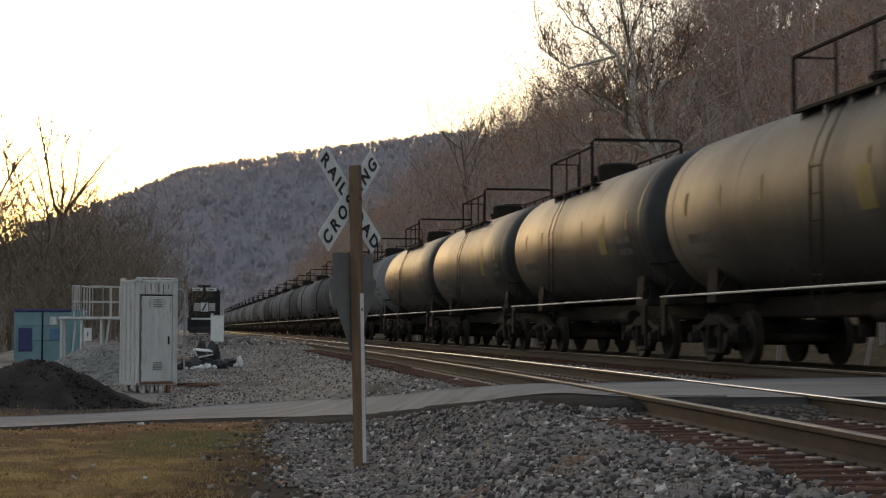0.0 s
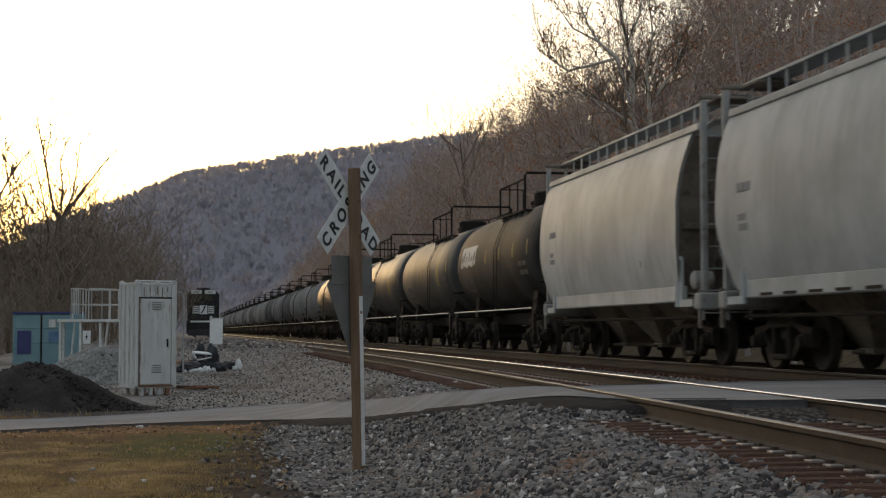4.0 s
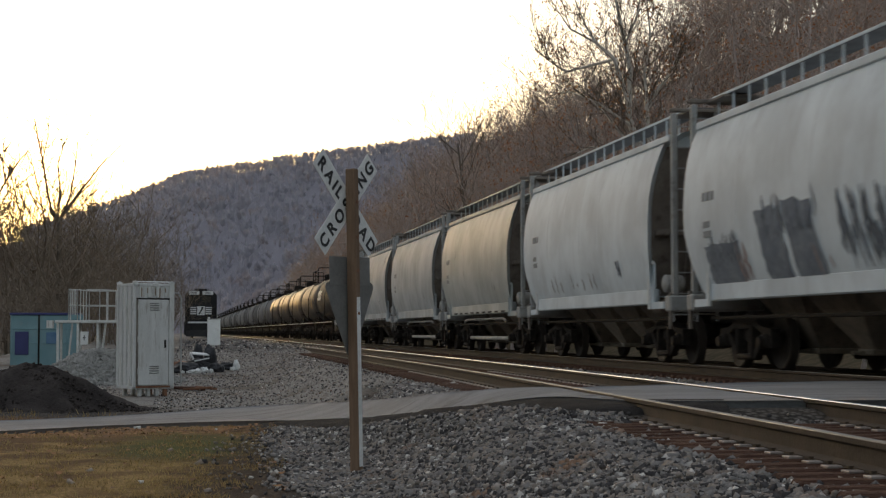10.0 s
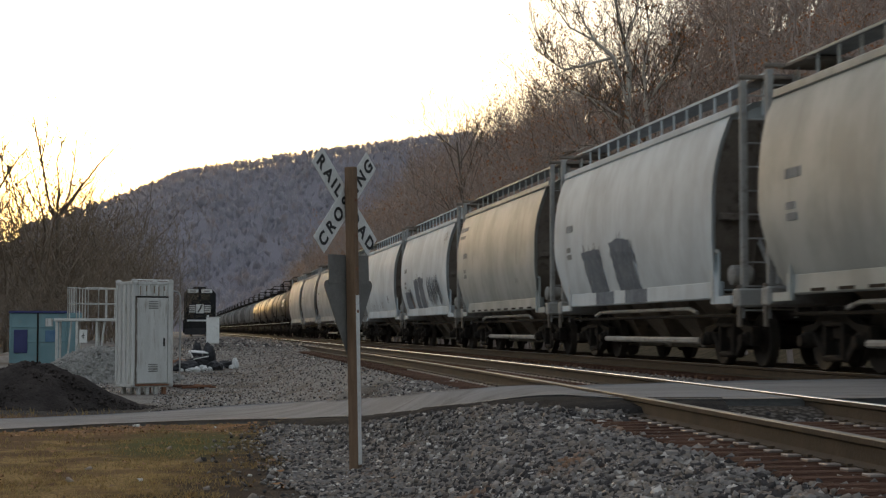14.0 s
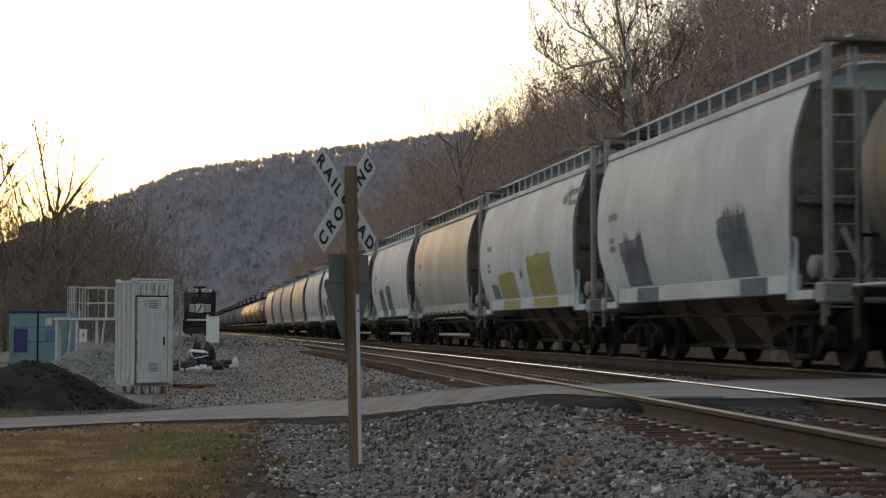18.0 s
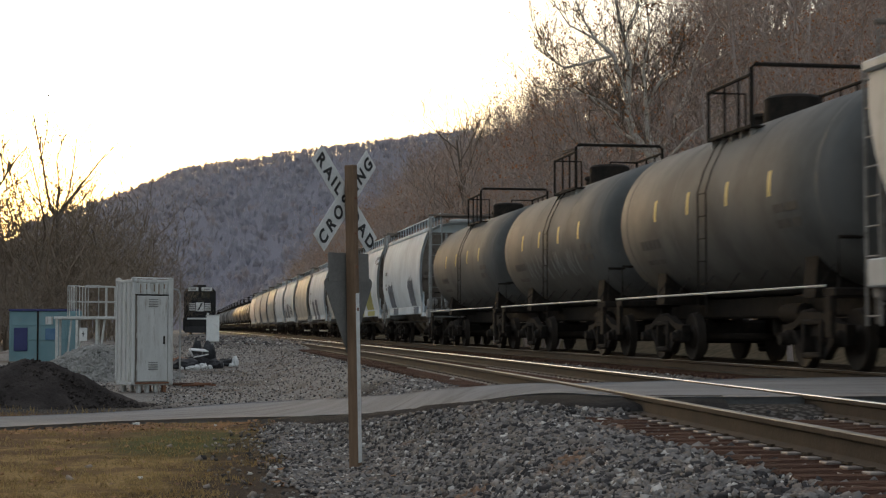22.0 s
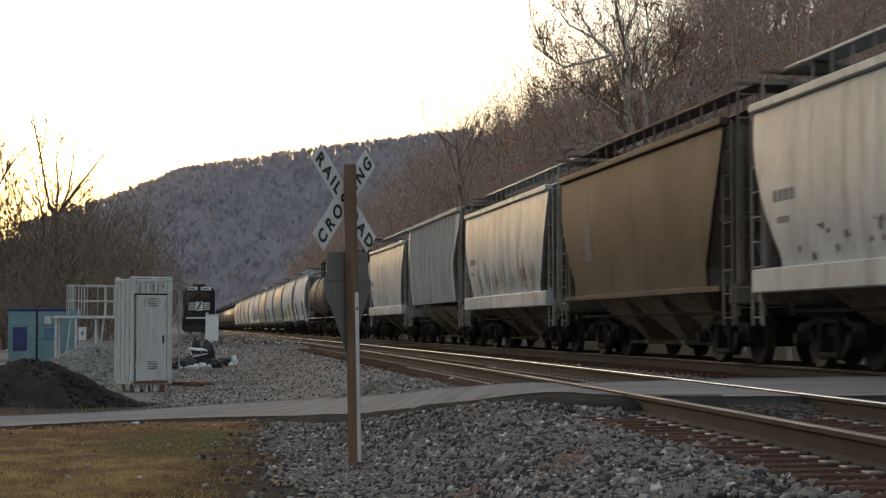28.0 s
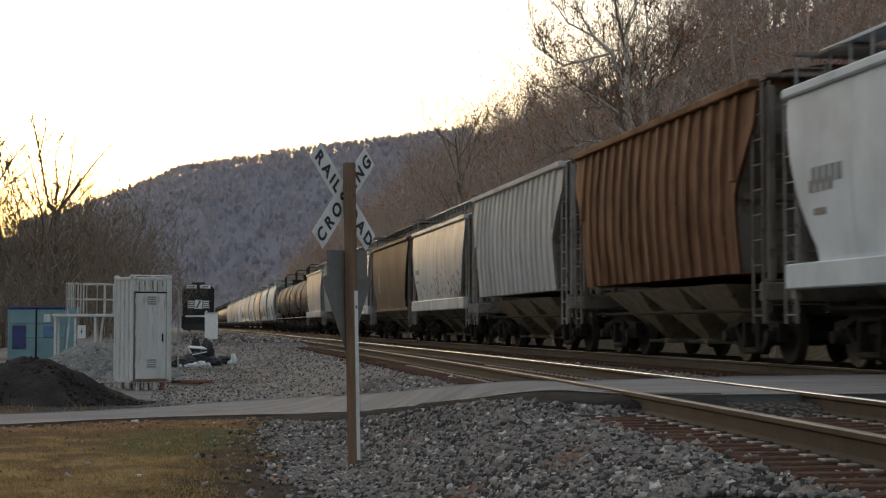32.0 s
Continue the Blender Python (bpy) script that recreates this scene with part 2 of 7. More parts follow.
# ---- mesh building ----
class Mb:
    """Collects vertices and faces of one mesh."""

    def __init__(self):
        self.v, self.f = [], []

    def add(self, verts, faces):
        o = len(self.v)
        self.v.extend(verts)
        self.f.extend([tuple(i + o for i in q) for q in faces])
        return self

    def box(self, x0, x1, y0, y1, z0, z1, c=0.0):
        """A box, its edges chamfered by c."""
        c = min(c, (x1 - x0) * 0.45, (y1 - y0) * 0.45, (z1 - z0) * 0.45)
        if c <= 0:
            vs = [(x, y, z) for x in (x0, x1) for y in (y0, y1) for z in (z0, z1)]
            return self.add(vs, [(0, 1, 3, 2), (4, 6, 7, 5), (0, 4, 5, 1), (2, 3, 7, 6), (0, 2, 6, 4), (1, 5, 7, 3)])
        bm = bmesh.new()
        bmesh.ops.create_cube(bm, size=1, matrix=Matrix.Translation(((x0 + x1) / 2, (y0 + y1) / 2, (z0 + z1) / 2)) @ Matrix.Diagonal((x1 - x0, y1 - y0, z1 - z0, 1)))
        bmesh.ops.bevel(bm, geom=bm.edges[:], offset=c, segments=1, affect="EDGES")
        bm.verts.index_update()
        self.add([v.co.to_tuple() for v in bm.verts], [tuple(v.index for v in q.verts) for q in bm.faces])
        bm.free()
        return self

    def tube(self, pts, r, n=6, caps=True):
        """A round bar along a line of points; r is one radius or one for each point."""
        rs = r if isinstance(r, (list, tuple)) else [r] * len(pts)
        pts = [Vector(p) for p in pts]
        vs, fs = [], []
        for i, p in enumerate(pts):
            d = (pts[min(i + 1, len(pts) - 1)] - pts[max(i - 1, 0)]).normalized()
            a = d.cross(Vector((0.31, 0.17, 0.93)) if abs(d.z) < 0.9 else Vector((1, 0.1, 0))).normalized()
            b = d.cross(a)
            vs += [(p + (a * math.cos(k * math.tau / n) + b * math.sin(k * math.tau / n)) * rs[i]).to_tuple() for k in range(n)]
        for i in range(len(pts) - 1):
            fs += [(i * n + k, i * n + (k + 1) % n, (i + 1) * n + (k + 1) % n, (i + 1) * n + k) for k in range(n)]
        if caps:
            fs += [tuple(range(n))[::-1], tuple(range((len(pts) - 1) * n, len(pts) * n))]
        return self.add(vs, fs)

    def prism(self, outline, a, b, axis="y"):
        """An outline of (u, w) pushed from a to b along an axis."""
        put = {"y": lambda u, w, s: (u, s, w), "x": lambda u, w, s: (s, u, w), "z": lambda u, w, s: (u, w, s)}[axis]
        n = len(outline)
        vs = [put(u, w, a) for u, w in outline] + [put(u, w, b) for u, w in outline]
        fs = [(i, (i + 1) % n, n + (i + 1) % n, n + i) for i in range(n)]
        return self.add(vs, fs + [tuple(range(n))[::-1], tuple(range(n, 2 * n))])

    def lathe(self, prof, n, at=(0, 0, 0), axis="y"):
        """A profile of (along, radius) turned round an axis."""
        vs, fs = [], []
        for s, r in prof:
            for k in range(n):
                u, w = r * math.cos(k * math.tau / n), r * math.sin(k * math.tau / n)
                p = {"y": (u, s, w), "x": (s, u, w), "z": (u, w, s)}[axis]
                vs.append((p[0] + at[0], p[1] + at[1], p[2] + at[2]))
        for i in range(len(prof) - 1):
            fs += [(i * n + k, i * n + (k + 1) % n, (i + 1) * n + (k + 1) % n, (i + 1) * n + k) for k in range(n)]
        fs += [tuple(range(n))[::-1], tuple(range((len(prof) - 1) * n, len(prof) * n))]
        return self.add(vs, fs)

    def mesh(self, name, material, smooth=False):
        me = bpy.data.meshes.new(name)
        me.from_pydata(self.v, [], self.f)
        me.materials.append(material)
        bm = bmesh.new()
        bm.from_mesh(me)
        bmesh.ops.recalc_face_normals(bm, faces=bm.faces)
        bm.to_mesh(me)
        bm.free()
        if smooth:
            me.polygons.foreach_set("use_smooth", [True] * len(me.polygons))
            me.set_sharp_from_angle(angle=radians(38))
        me.update()
        return me


def part(name, mb, material, parent=None, label="", smooth=False):
    me = mb if isinstance(mb, bpy.types.Mesh) else mb.mesh(name, material, smooth)
    ob = new(name, me)
    if parent is not None:
        ob.parent = parent
    if label:
        ob["label"] = label
    return ob


def thing(name, m, label, category, group=""):
    ob = new(name)
    ob.empty_display_size = 0.1
    ob.matrix_basis = m
    return tagged(ob, label, category, group)


SHARED = {}


def shared(key, make):
    """One mesh for all the parts of that key."""
    if key not in SHARED:
        SHARED[key] = make()
    return SHARED[key]


def raw_mesh(name, verts, faces, material, smooth=False):
    """A large mesh from numpy arrays of vertices and equal-sided faces."""
    me = bpy.data.meshes.new(name)
    k = faces.shape[1]
    me.vertices.add(len(verts))
    me.vertices.foreach_set("co", np.asarray(verts, np.float32).ravel())
    me.loops.add(faces.size)
    me.loops.foreach_set("vertex_index", np.asarray(faces, np.int32).ravel())
    me.polygons.add(len(faces))
    me.polygons.foreach_set("loop_start", np.arange(0, faces.size, k, dtype=np.int32))
    me.update(calc_edges=True)
    if smooth:
        me.polygons.foreach_set("use_smooth", np.ones(len(faces), bool))
    me.materials.append(material)
    me.validate()
    return me
# ---- lie of the land ----
RAIL_Z = 0.84
FAR_X = 9.7                       # centre of the train's track


def near_x(y):
    """Centre of the near track, which draws in a little towards the crossing."""
    return 5.45 - 1.6 * np.exp(-np.maximum(y, -30) / 18.0)


ROAD_NEAR = [(-16, 22.6, 0), (-6, 23.0, 0), (-2.6, 23.4, 0), (-0.6, 24.4, 0.02), (1.28, 23.0, 0.13), (2.3, 19.5, 0.36), (2.95, 16.9, 0.6),
             (3.5, 15.1, 0.77), (4.1, 13.6, 0.8), (6.2, 13.3, 0.805), (9.0, 13.9, 0.805), (13, 14.5, 0.78), (24, 16, 0.5)]
ROAD_FAR = [(-16, 25.4, 0), (-6, 25.9, 0), (-2.9, 26.1, 0), (-0.6, 26.9, 0.05), (1.7, 26.2, 0.22), (2.5, 21.6, 0.47), (3.1, 17.9, 0.72),
            (3.75, 16.9, 0.81), (4.3, 16.9, 0.805), (6.2, 17.8, 0.805), (9.0, 18.6, 0.805), (13, 19.4, 0.78), (24, 20.5, 0.5)]


def spline(pts, per):
    """A smooth line through points."""
    p = np.array([pts[0], *pts, pts[-1]], float)
    out = []
    for i in range(1, len(p) - 2):
        for t in np.linspace(0, 1, per, endpoint=False):
            a, b, c, d = p[i - 1:i + 3]
            out.append(0.5 * (2 * b + (c - a) * t + (2 * a - 5 * b + 4 * c - d) * t * t + (3 * b - a - 3 * c + d) * t ** 3))
    return np.array(out + [p[-2]])


def smooth(a, b, x):
    t = np.clip((x - a) / (b - a), 0, 1)
    return t * t * (3 - 2 * t)


def wob(x, y, s, seed=0.0):
    """Cheap smooth unevenness, about -1 to 1."""
    return (np.sin(x / s * 1.7 + seed + 1.3 * np.sin(y / s * 0.9 + seed)) + np.sin(y / s * 1.3 - 2 * seed + 1.1 * np.sin(x / s * 1.1))
            + 0.6 * np.sin((x + y) / s * 2.9 + seed * 3)) / 2.6


edge_n, edge_f = spline(ROAD_NEAR, 14), spline(ROAD_FAR, 14)
ACROSS = np.linspace(0, 1, 9)
road_grid = edge_n[:, None, :] * (1 - ACROSS[None, :, None]) + edge_f[:, None, :] * ACROSS[None, :, None]


def land(x, y):
    """Height of the ground without the road."""
    u = near_x(y) - x
    bed = 0.61 * (1 - smooth(1.55, 3.3 + 0.02 * np.clip(y - 20, 0, 60), u))
    right = smooth(11.6, 13.6, x)
    z = np.where(u > 0, bed, 0.61 - 0.5 * right)
    z = z + 0.02 * wob(x, y, 0.8, 1.0) * (u > 1.7) + 0.03 * wob(x, y, 5, 2.0) * (u > 2.5)
    # gravel pad beside the tracks beyond the lane
    z = np.maximum(z, 0.78 * smooth(36, 62, y) * smooth(-9, -5, x) * (1 - smooth(1.0, 2.2, x - near_x(y))) * (x < near_x(y)))
    # valley wall behind the train
    rise = np.maximum(x - 17 - 2 * wob(x, y, 30, 4.0), 0)
    wall = 0.8 * rise * rise / (rise + 6)
    top = 85 + 6 * wob(x, y, 80, 3.0)
    z = z + top * np.tanh(wall / top)
    # the valley bends: the next ridge closes the view
    ridge = (99 + 0.14 * np.clip(x, 0, 400) + 0.45 * np.clip(x, -170, 0) + 5 * wob(x, y, 130, 5.0)) * smooth(560, 1050, y + 0.35 * np.clip(-x, 0, 400))
    z = np.maximum(z, ridge)
    # unseen walls added across the river and behind the viewer, blocking low sky light
    west = 60 * np.tanh(0.5 * np.maximum(-x - 55, 0) / 60) * (1 - smooth(230, 520, y))
    south = 14 * np.tanh(0.3 * np.maximum(-y - 60, 0) / 14)
    z = np.maximum(z, np.maximum(west, south))
    # river bank trees side falls away a little
    z = z - 1.2 * smooth(24, 40, -x) * (1 - smooth(42, 50, -x)) * (1 - smooth(300, 500, y))
    return z


def ground_z(x, y):
    x, y = np.asarray(x, float), np.asarray(y, float)
    z = land(x, y)
    flat = road_grid.reshape(-1, 3)
    near = np.where((x > -18) & (x < 26) & (y > 9) & (y < 31))[0] if x.ndim else []
    for block in np.array_split(near, max(1, len(near) // 4000)):
        if not len(block):
            continue
        d = (x[block, None] - flat[None, :, 0]) ** 2 + (y[block, None] - flat[None, :, 1]) ** 2
        k = d.argmin(1)
        dist = np.sqrt(d[np.arange(len(block)), k])
        w = smooth(0.25, 0.95, dist)
        under = flat[k, 2] - 0.05
        z[block] = under * (1 - w) + np.where(z[block] > under, np.maximum(under, z[block]), z[block]) * w
    return z


def spaced(fine0, fine1, step, lo, hi, grow=1.13):
    xs = list(np.arange(fine0, fine1, step))
    for sign, start, end in ((-1, fine0, lo), (1, xs[-1], hi)):
        s, p = step, start
        while (end - p) * sign > 0:
            s *= grow
            p = p + sign * s
            xs.append(p)
    return np.array(sorted(xs))


gx, gy = spaced(-5, 9, 0.14, -1500, 1600), spaced(9, 30, 0.16, -420, 2600, 1.07)
GX, GY = np.meshgrid(gx, gy)
gverts = np.c_[GX.ravel(), GY.ravel(), ground_z(GX.ravel(), GY.ravel())]
nx, ny = len(gx), len(gy)
gi = np.arange(nx * ny).reshape(ny, nx)
gfaces = np.stack([gi[:-1, :-1], gi[:-1, 1:], gi[1:, 1:], gi[1:, :-1]], -1).reshape(-1, 4)


def ground_material():
    m, nt, b = nodes_of("ground_surface")
    tc = nt.nodes.new("ShaderNodeTexCoord")
    p = tc.outputs["Object"]
    sep = nt.nodes.new("ShaderNodeSeparateXYZ")
    nt.links.new(p, sep.inputs[0])
    x, y = sep.outputs[0], sep.outputs[1]
    broad, mid, fine = noise_node(nt, p, 0.35, 5), noise_node(nt, p, 2.2, 6, 0.65), noise_node(nt, p, 22, 5, 0.7)
    vor = nt.nodes.new("ShaderNodeTexVoronoi")
    vor.inputs["Scale"].default_value = 17
    nt.links.new(p, vor.inputs["Vector"])
    beyond = ramp(nt, calc(nt, "SUBTRACT", y, calc(nt, "MULTIPLY", x, -1.2)), 27.0, 31.0)
    # cell edges go near black, painting the shade in gaps between stones
    grit = mixc(nt, ramp(nt, vor.outputs["Distance"], 0.1, 0.7), (0.15, 0.135, 0.12), (0.04, 0.035, 0.03))
    tan = mixc(nt, ramp(nt, fine, 0.4, 0.62), (0.215, 0.2, 0.18), (0.31, 0.292, 0.27))
    tan = mixc(nt, calc(nt, "MULTIPLY", ramp(nt, broad, 0.5, 0.64), 0.8), tan, (0.15, 0.12, 0.095))
    grit = mixc(nt, beyond, grit, tan)
    grit = mixc(nt, calc(nt, "MULTIPLY", ramp(nt, mid, 0.45, 0.75), 0.6), grit, (0.13, 0.105, 0.085))
    clod = noise_node(nt, p, 1.15, 6, 0.7)
    straw = mixc(nt, ramp(nt, clod, 0.42, 0.56), (0.33, 0.22, 0.09), (0.21, 0.13, 0.055))
    # bare brown earth towards the lane, a mossy patch in the middle, thin leaf crumbs all over
    bare = calc(nt, "ADD", calc(nt, "MULTIPLY", calc(nt, "SUBTRACT", y, 16.8), 0.16), calc(nt, "MULTIPLY", calc(nt, "SUBTRACT", clod, 0.5), 6.0))
    straw = mixc(nt, calc(nt, "MULTIPLY", ramp(nt, bare, -0.1, 0.7), 0.9), straw, (0.12, 0.07, 0.038))
    straw = mixc(nt, calc(nt, "MULTIPLY", ramp(nt, y, 20.8, 23.0), ramp(nt, mid, 0.4, 0.55)), straw, (0.32, 0.165, 0.075))
    mx, my = calc(nt, "MULTIPLY", calc(nt, "SUBTRACT", x, 0.1), 0.95), calc(nt, "MULTIPLY", calc(nt, "SUBTRACT", y, 19.6), 0.42)
    moss = calc(nt, "ADD", calc(nt, "SQRT", calc(nt, "ADD", calc(nt, "MULTIPLY", mx, mx), calc(nt, "MULTIPLY", my, my)), 0), calc(nt, "MULTIPLY", calc(nt, "SUBTRACT", mid, 0.5), 1.8))
    straw = mixc(nt, calc(nt, "MULTIPLY", calc(nt, "SUBTRACT", 1.0, ramp(nt, moss, 0.5, 1.3)), 0.95), straw, (0.07, 0.085, 0.026))
    straw = mixc(nt, calc(nt, "MULTIPLY", ramp(nt, fine, 0.44, 0.62), 0.7), straw, (0.095, 0.062, 0.034))
    litter = mixc(nt, ramp(nt, noise_node(nt, p, 0.06, 4), 0.42, 0.6), (0.2, 0.155, 0.135), (0.26, 0.165, 0.11))
    # dry grass verge on the near side of the lane
    line = calc(nt, "ADD", calc(nt, "MULTIPLY", calc(nt, "SUBTRACT", y, 13.4), 0.17), 0.35)
    verge = calc(nt, "ADD", calc(nt, "SUBTRACT", line, x), calc(nt, "MULTIPLY", calc(nt, "SUBTRACT", mid, 0.5), 2.2))
    verge0 = verge
    verge = calc(nt, "MULTIPLY", ramp(nt, verge, -0.15, 0.35), calc(nt, "SUBTRACT", 1.0, ramp(nt, y, 26.0, 27.5)))
    woods = calc(nt, "MAXIMUM", ramp(nt, x, 12.3, 14.5), ramp(nt, calc(nt, "SUBTRACT", -9.0, x), 0.0, 8.0))
    soil = calc(nt, "MULTIPLY", ramp(nt, verge0, -0.95, -0.25), calc(nt, "SUBTRACT", 1.0, ramp(nt, verge0, 0.3, 1.1)))
    col = mixc(nt, verge, grit, straw)
    col = mixc(nt, calc(nt, "MULTIPLY", calc(nt, "MULTIPLY", soil, calc(nt, "SUBTRACT", 1.0, ramp(nt, y, 24.0, 26.0))), 0.9), col, (0.05, 0.035, 0.025))
    trackside = mixc(nt, ramp(nt, mid, 0.4, 0.6), (0.065, 0.058, 0.036), (0.11, 0.085, 0.055))
    litter = mixc(nt, calc(nt, "MAXIMUM", ramp(nt, x, 19.0, 26.0), ramp(nt, y, 140.0, 240.0)), trackside, litter)
    west_side = ramp(nt, calc(nt, "MULTIPLY", x, -1.0), 8.0, 12.0)
    litter = mixc(nt, west_side, litter, (0.17, 0.13, 0.09))
    # beyond 420 m the litter turns blue-grey: distance haze painted into the ground
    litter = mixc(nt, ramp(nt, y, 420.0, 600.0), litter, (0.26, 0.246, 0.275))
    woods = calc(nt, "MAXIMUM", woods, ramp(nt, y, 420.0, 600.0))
    col = mixc(nt, woods, col, litter)
    nt.links.new(col, b.inputs["Base Color"])
    b.inputs["Roughness"].default_value = 0.95
    b.inputs["Specular IOR Level"].default_value = 0.06
    bump(nt, b, calc(nt, "ADD", fine, calc(nt, "MULTIPLY", vor.outputs["Distance"], -0.8)), 0.8, 0.03)
    return m


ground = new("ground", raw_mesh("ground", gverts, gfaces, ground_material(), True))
tagged(ground, "gravel, dry grass and leaf litter rising into wooded hills, hazed far off", "ground", kind="structure")

# lane over the tracks
n_r, n_a = road_grid.shape[:2]
rv = road_grid.reshape(-1, 3).copy()
rv[:, 2] += 0.008 * wob(rv[:, 0], rv[:, 1], 0.7) + 0.012
ri = np.arange(n_r * n_a).reshape(n_r, n_a)
rf = np.stack([ri[:-1, :-1], ri[:-1, 1:], ri[1:, 1:], ri[1:, :-1]], -1).reshape(-1, 4)
low = rv.copy()
low[:, 2] -= 0.12
rim = np.r_[ri[0, :], ri[1:, -1], ri[-1, -2::-1], ri[-2:0:-1, 0]]
skirt = np.stack([rim, np.roll(rim, -1), np.roll(rim, -1) + len(rv), rim + len(rv)], -1)
road = new("road", raw_mesh("road", np.r_[rv, low], np.r_[rf, skirt], ASPHALT, True))
tagged(road, "narrow worn grey asphalt lane climbing over the tracks", "road", kind="structure")

# crumbled black shoulder along the lane's near edge
sel = slice(14 * 4 + 2, 14 * 8 + 6)
se = edge_n[sel]
tang = np.gradient(se[:, :2], axis=0)
out = np.c_[tang[:, 1], -tang[:, 0]] / np.linalg.norm(tang, axis=1)[:, None]
rows_s = []
for k, (off, drop) in enumerate(((-0.12, 0.02), (0.08, -0.01), (0.36, -0.12), (0.62, -0.32))):
    o = off * (1 + 0.35 * wob(se[:, 0], se[:, 1], 0.35, k)) if k > 1 else off
    q = se[:, :2] + out * (np.broadcast_to(o, len(se))[:, None])
    z = se[:, 2] + drop * np.clip(se[:, 2] * 1.6 + 0.1, 0.1, 1)
    g = ground_z(q[:, 0], q[:, 1])
    rows_s.append(np.c_[q, np.maximum(z, g + 0.03) if k < 3 else g - 0.03])
sv = np.concatenate(rows_s)
m_ = len(se)
si = np.arange(4 * m_).reshape(4, m_)
sf = np.stack([si[:-1, :-1], si[:-1, 1:], si[1:, 1:], si[1:, :-1]], -1).reshape(-1, 4)
shoulder = new("road_shoulder", raw_mesh("road_shoulder", sv, sf, ASPHALT_EDGE, True))
tagged(shoulder, "crumbled black asphalt shoulder of the lane", "road edge", kind="structure")


# ---- tracks ----
RAIL_WEB = [(-0.07, -0.17), (0.07, -0.17), (0.07, -0.155), (0.014, -0.135), (0.012, -0.05), (0.034, -0.036), (0.034, -0.006),
            (-0.034, -0.006), (-0.034, -0.036), (-0.012, -0.05), (-0.014, -0.135), (-0.07, -0.155)]
RAIL_HEAD = [(-0.034, -0.006), (0.034, -0.006), (0.03, 0.0), (-0.03, 0.0)]


def rail_mesh(name, outline, xs, ys, material):
    n = len(outline)
    vs, fs = [], []
    for x, y in zip(xs, ys):
        vs += [(x + u, y, RAIL_Z + w) for u, w in outline]
    for i in range(len(ys) - 1):
        fs += [(i * n + k, i * n + (k + 1) % n, (i + 1) * n + (k + 1) % n, (i + 1) * n + k) for k in range(n)]
    mb = Mb().add(vs, fs)
    return mb.mesh(name, material)


def tie_mesh():
    return Mb().box(-1.3, 1.3, -0.085, 0.085, -0.36, -0.175, 0.02).mesh("tie", TIE_WOOD)


def plate_mesh():
    return Mb().box(-0.16, 0.15, -0.055, 0.055, -0.178, -0.162, 0.004).mesh("tie_plate", PLATE_STEEL)


def spike_mesh():
    mb = Mb()
    for sx, sy in ((-0.1, 0.055), (0.1, -0.055)):
        mb.box(sx - 0.009, sx + 0.009, sy - 0.009, sy + 0.009, -0.175, -0.148, 0.002).box(sx - 0.016, sx + 0.016, sy - 0.012, sy + 0.012, -0.151, -0.141, 0.003)
    return mb.mesh("spike", RAIL_STEEL)


def railway(name, centre, label, polish):
    root = thing(name, pose(0, 0, 0), label, "railway track")
    root["kind"] = "structure"
    ys = np.concatenate([np.arange(-30, 60, 1.0), np.arange(60, 620, 10.0)])
    for side in (-0.7525, 0.7525):
        xs = centre(ys) + side
        r = part("rail", rail_mesh("rail", RAIL_WEB, xs, ys, RAIL_STEEL), None, root)
        part("rail_head", rail_mesh("rail_head", RAIL_HEAD, xs, ys, polish if side > 0 else RAIL_DULL), None, r, "polished running surface")
    return root


RAIL_DULL = surf("rail_worn_head", (0.2, 0.19, 0.17), (0.14, 0.13, 0.115), 2, 0.55, 0.4, 0.1)
near_track = railway("railway_near", near_x, "single track on grey ballast with polished rails", RAIL_SHINE)
far_track = railway("railway_far", lambda y: np.full_like(y, FAR_X), "main line track under the passing freight train", RAIL_STEEL)
# ---- freight cars: local y along the car, z above the rail top, -x the side towards the near track ----
WHEEL_R = 0.42


def wheelset_mesh():
    mb = Mb()
    for s in (-1, 1):
        mb.lathe([(s * 0.69, 0.445), (s * 0.715, 0.43), (s * 0.80, 0.42), (s * 0.82, 0.40), (s * 0.80, 0.34), (s * 0.77, 0.2), (s * 0.83, 0.12), (s * 0.83, 0.0)][::s], 20, axis="x")
    mb.lathe([(-1.0, 0.07), (1.0, 0.07)], 8, axis="x")
    for k in range(6):
        a = k * math.tau / 6
        for s in (-1, 1):
            mb.lathe([(s * 0.83, 0.025), (s * 0.85, 0.02)], 5, (0, 0.08 * math.cos(a), 0.08 * math.sin(a)), "x")
    return mb.mesh("wheelset", WHEEL_STEEL, True)


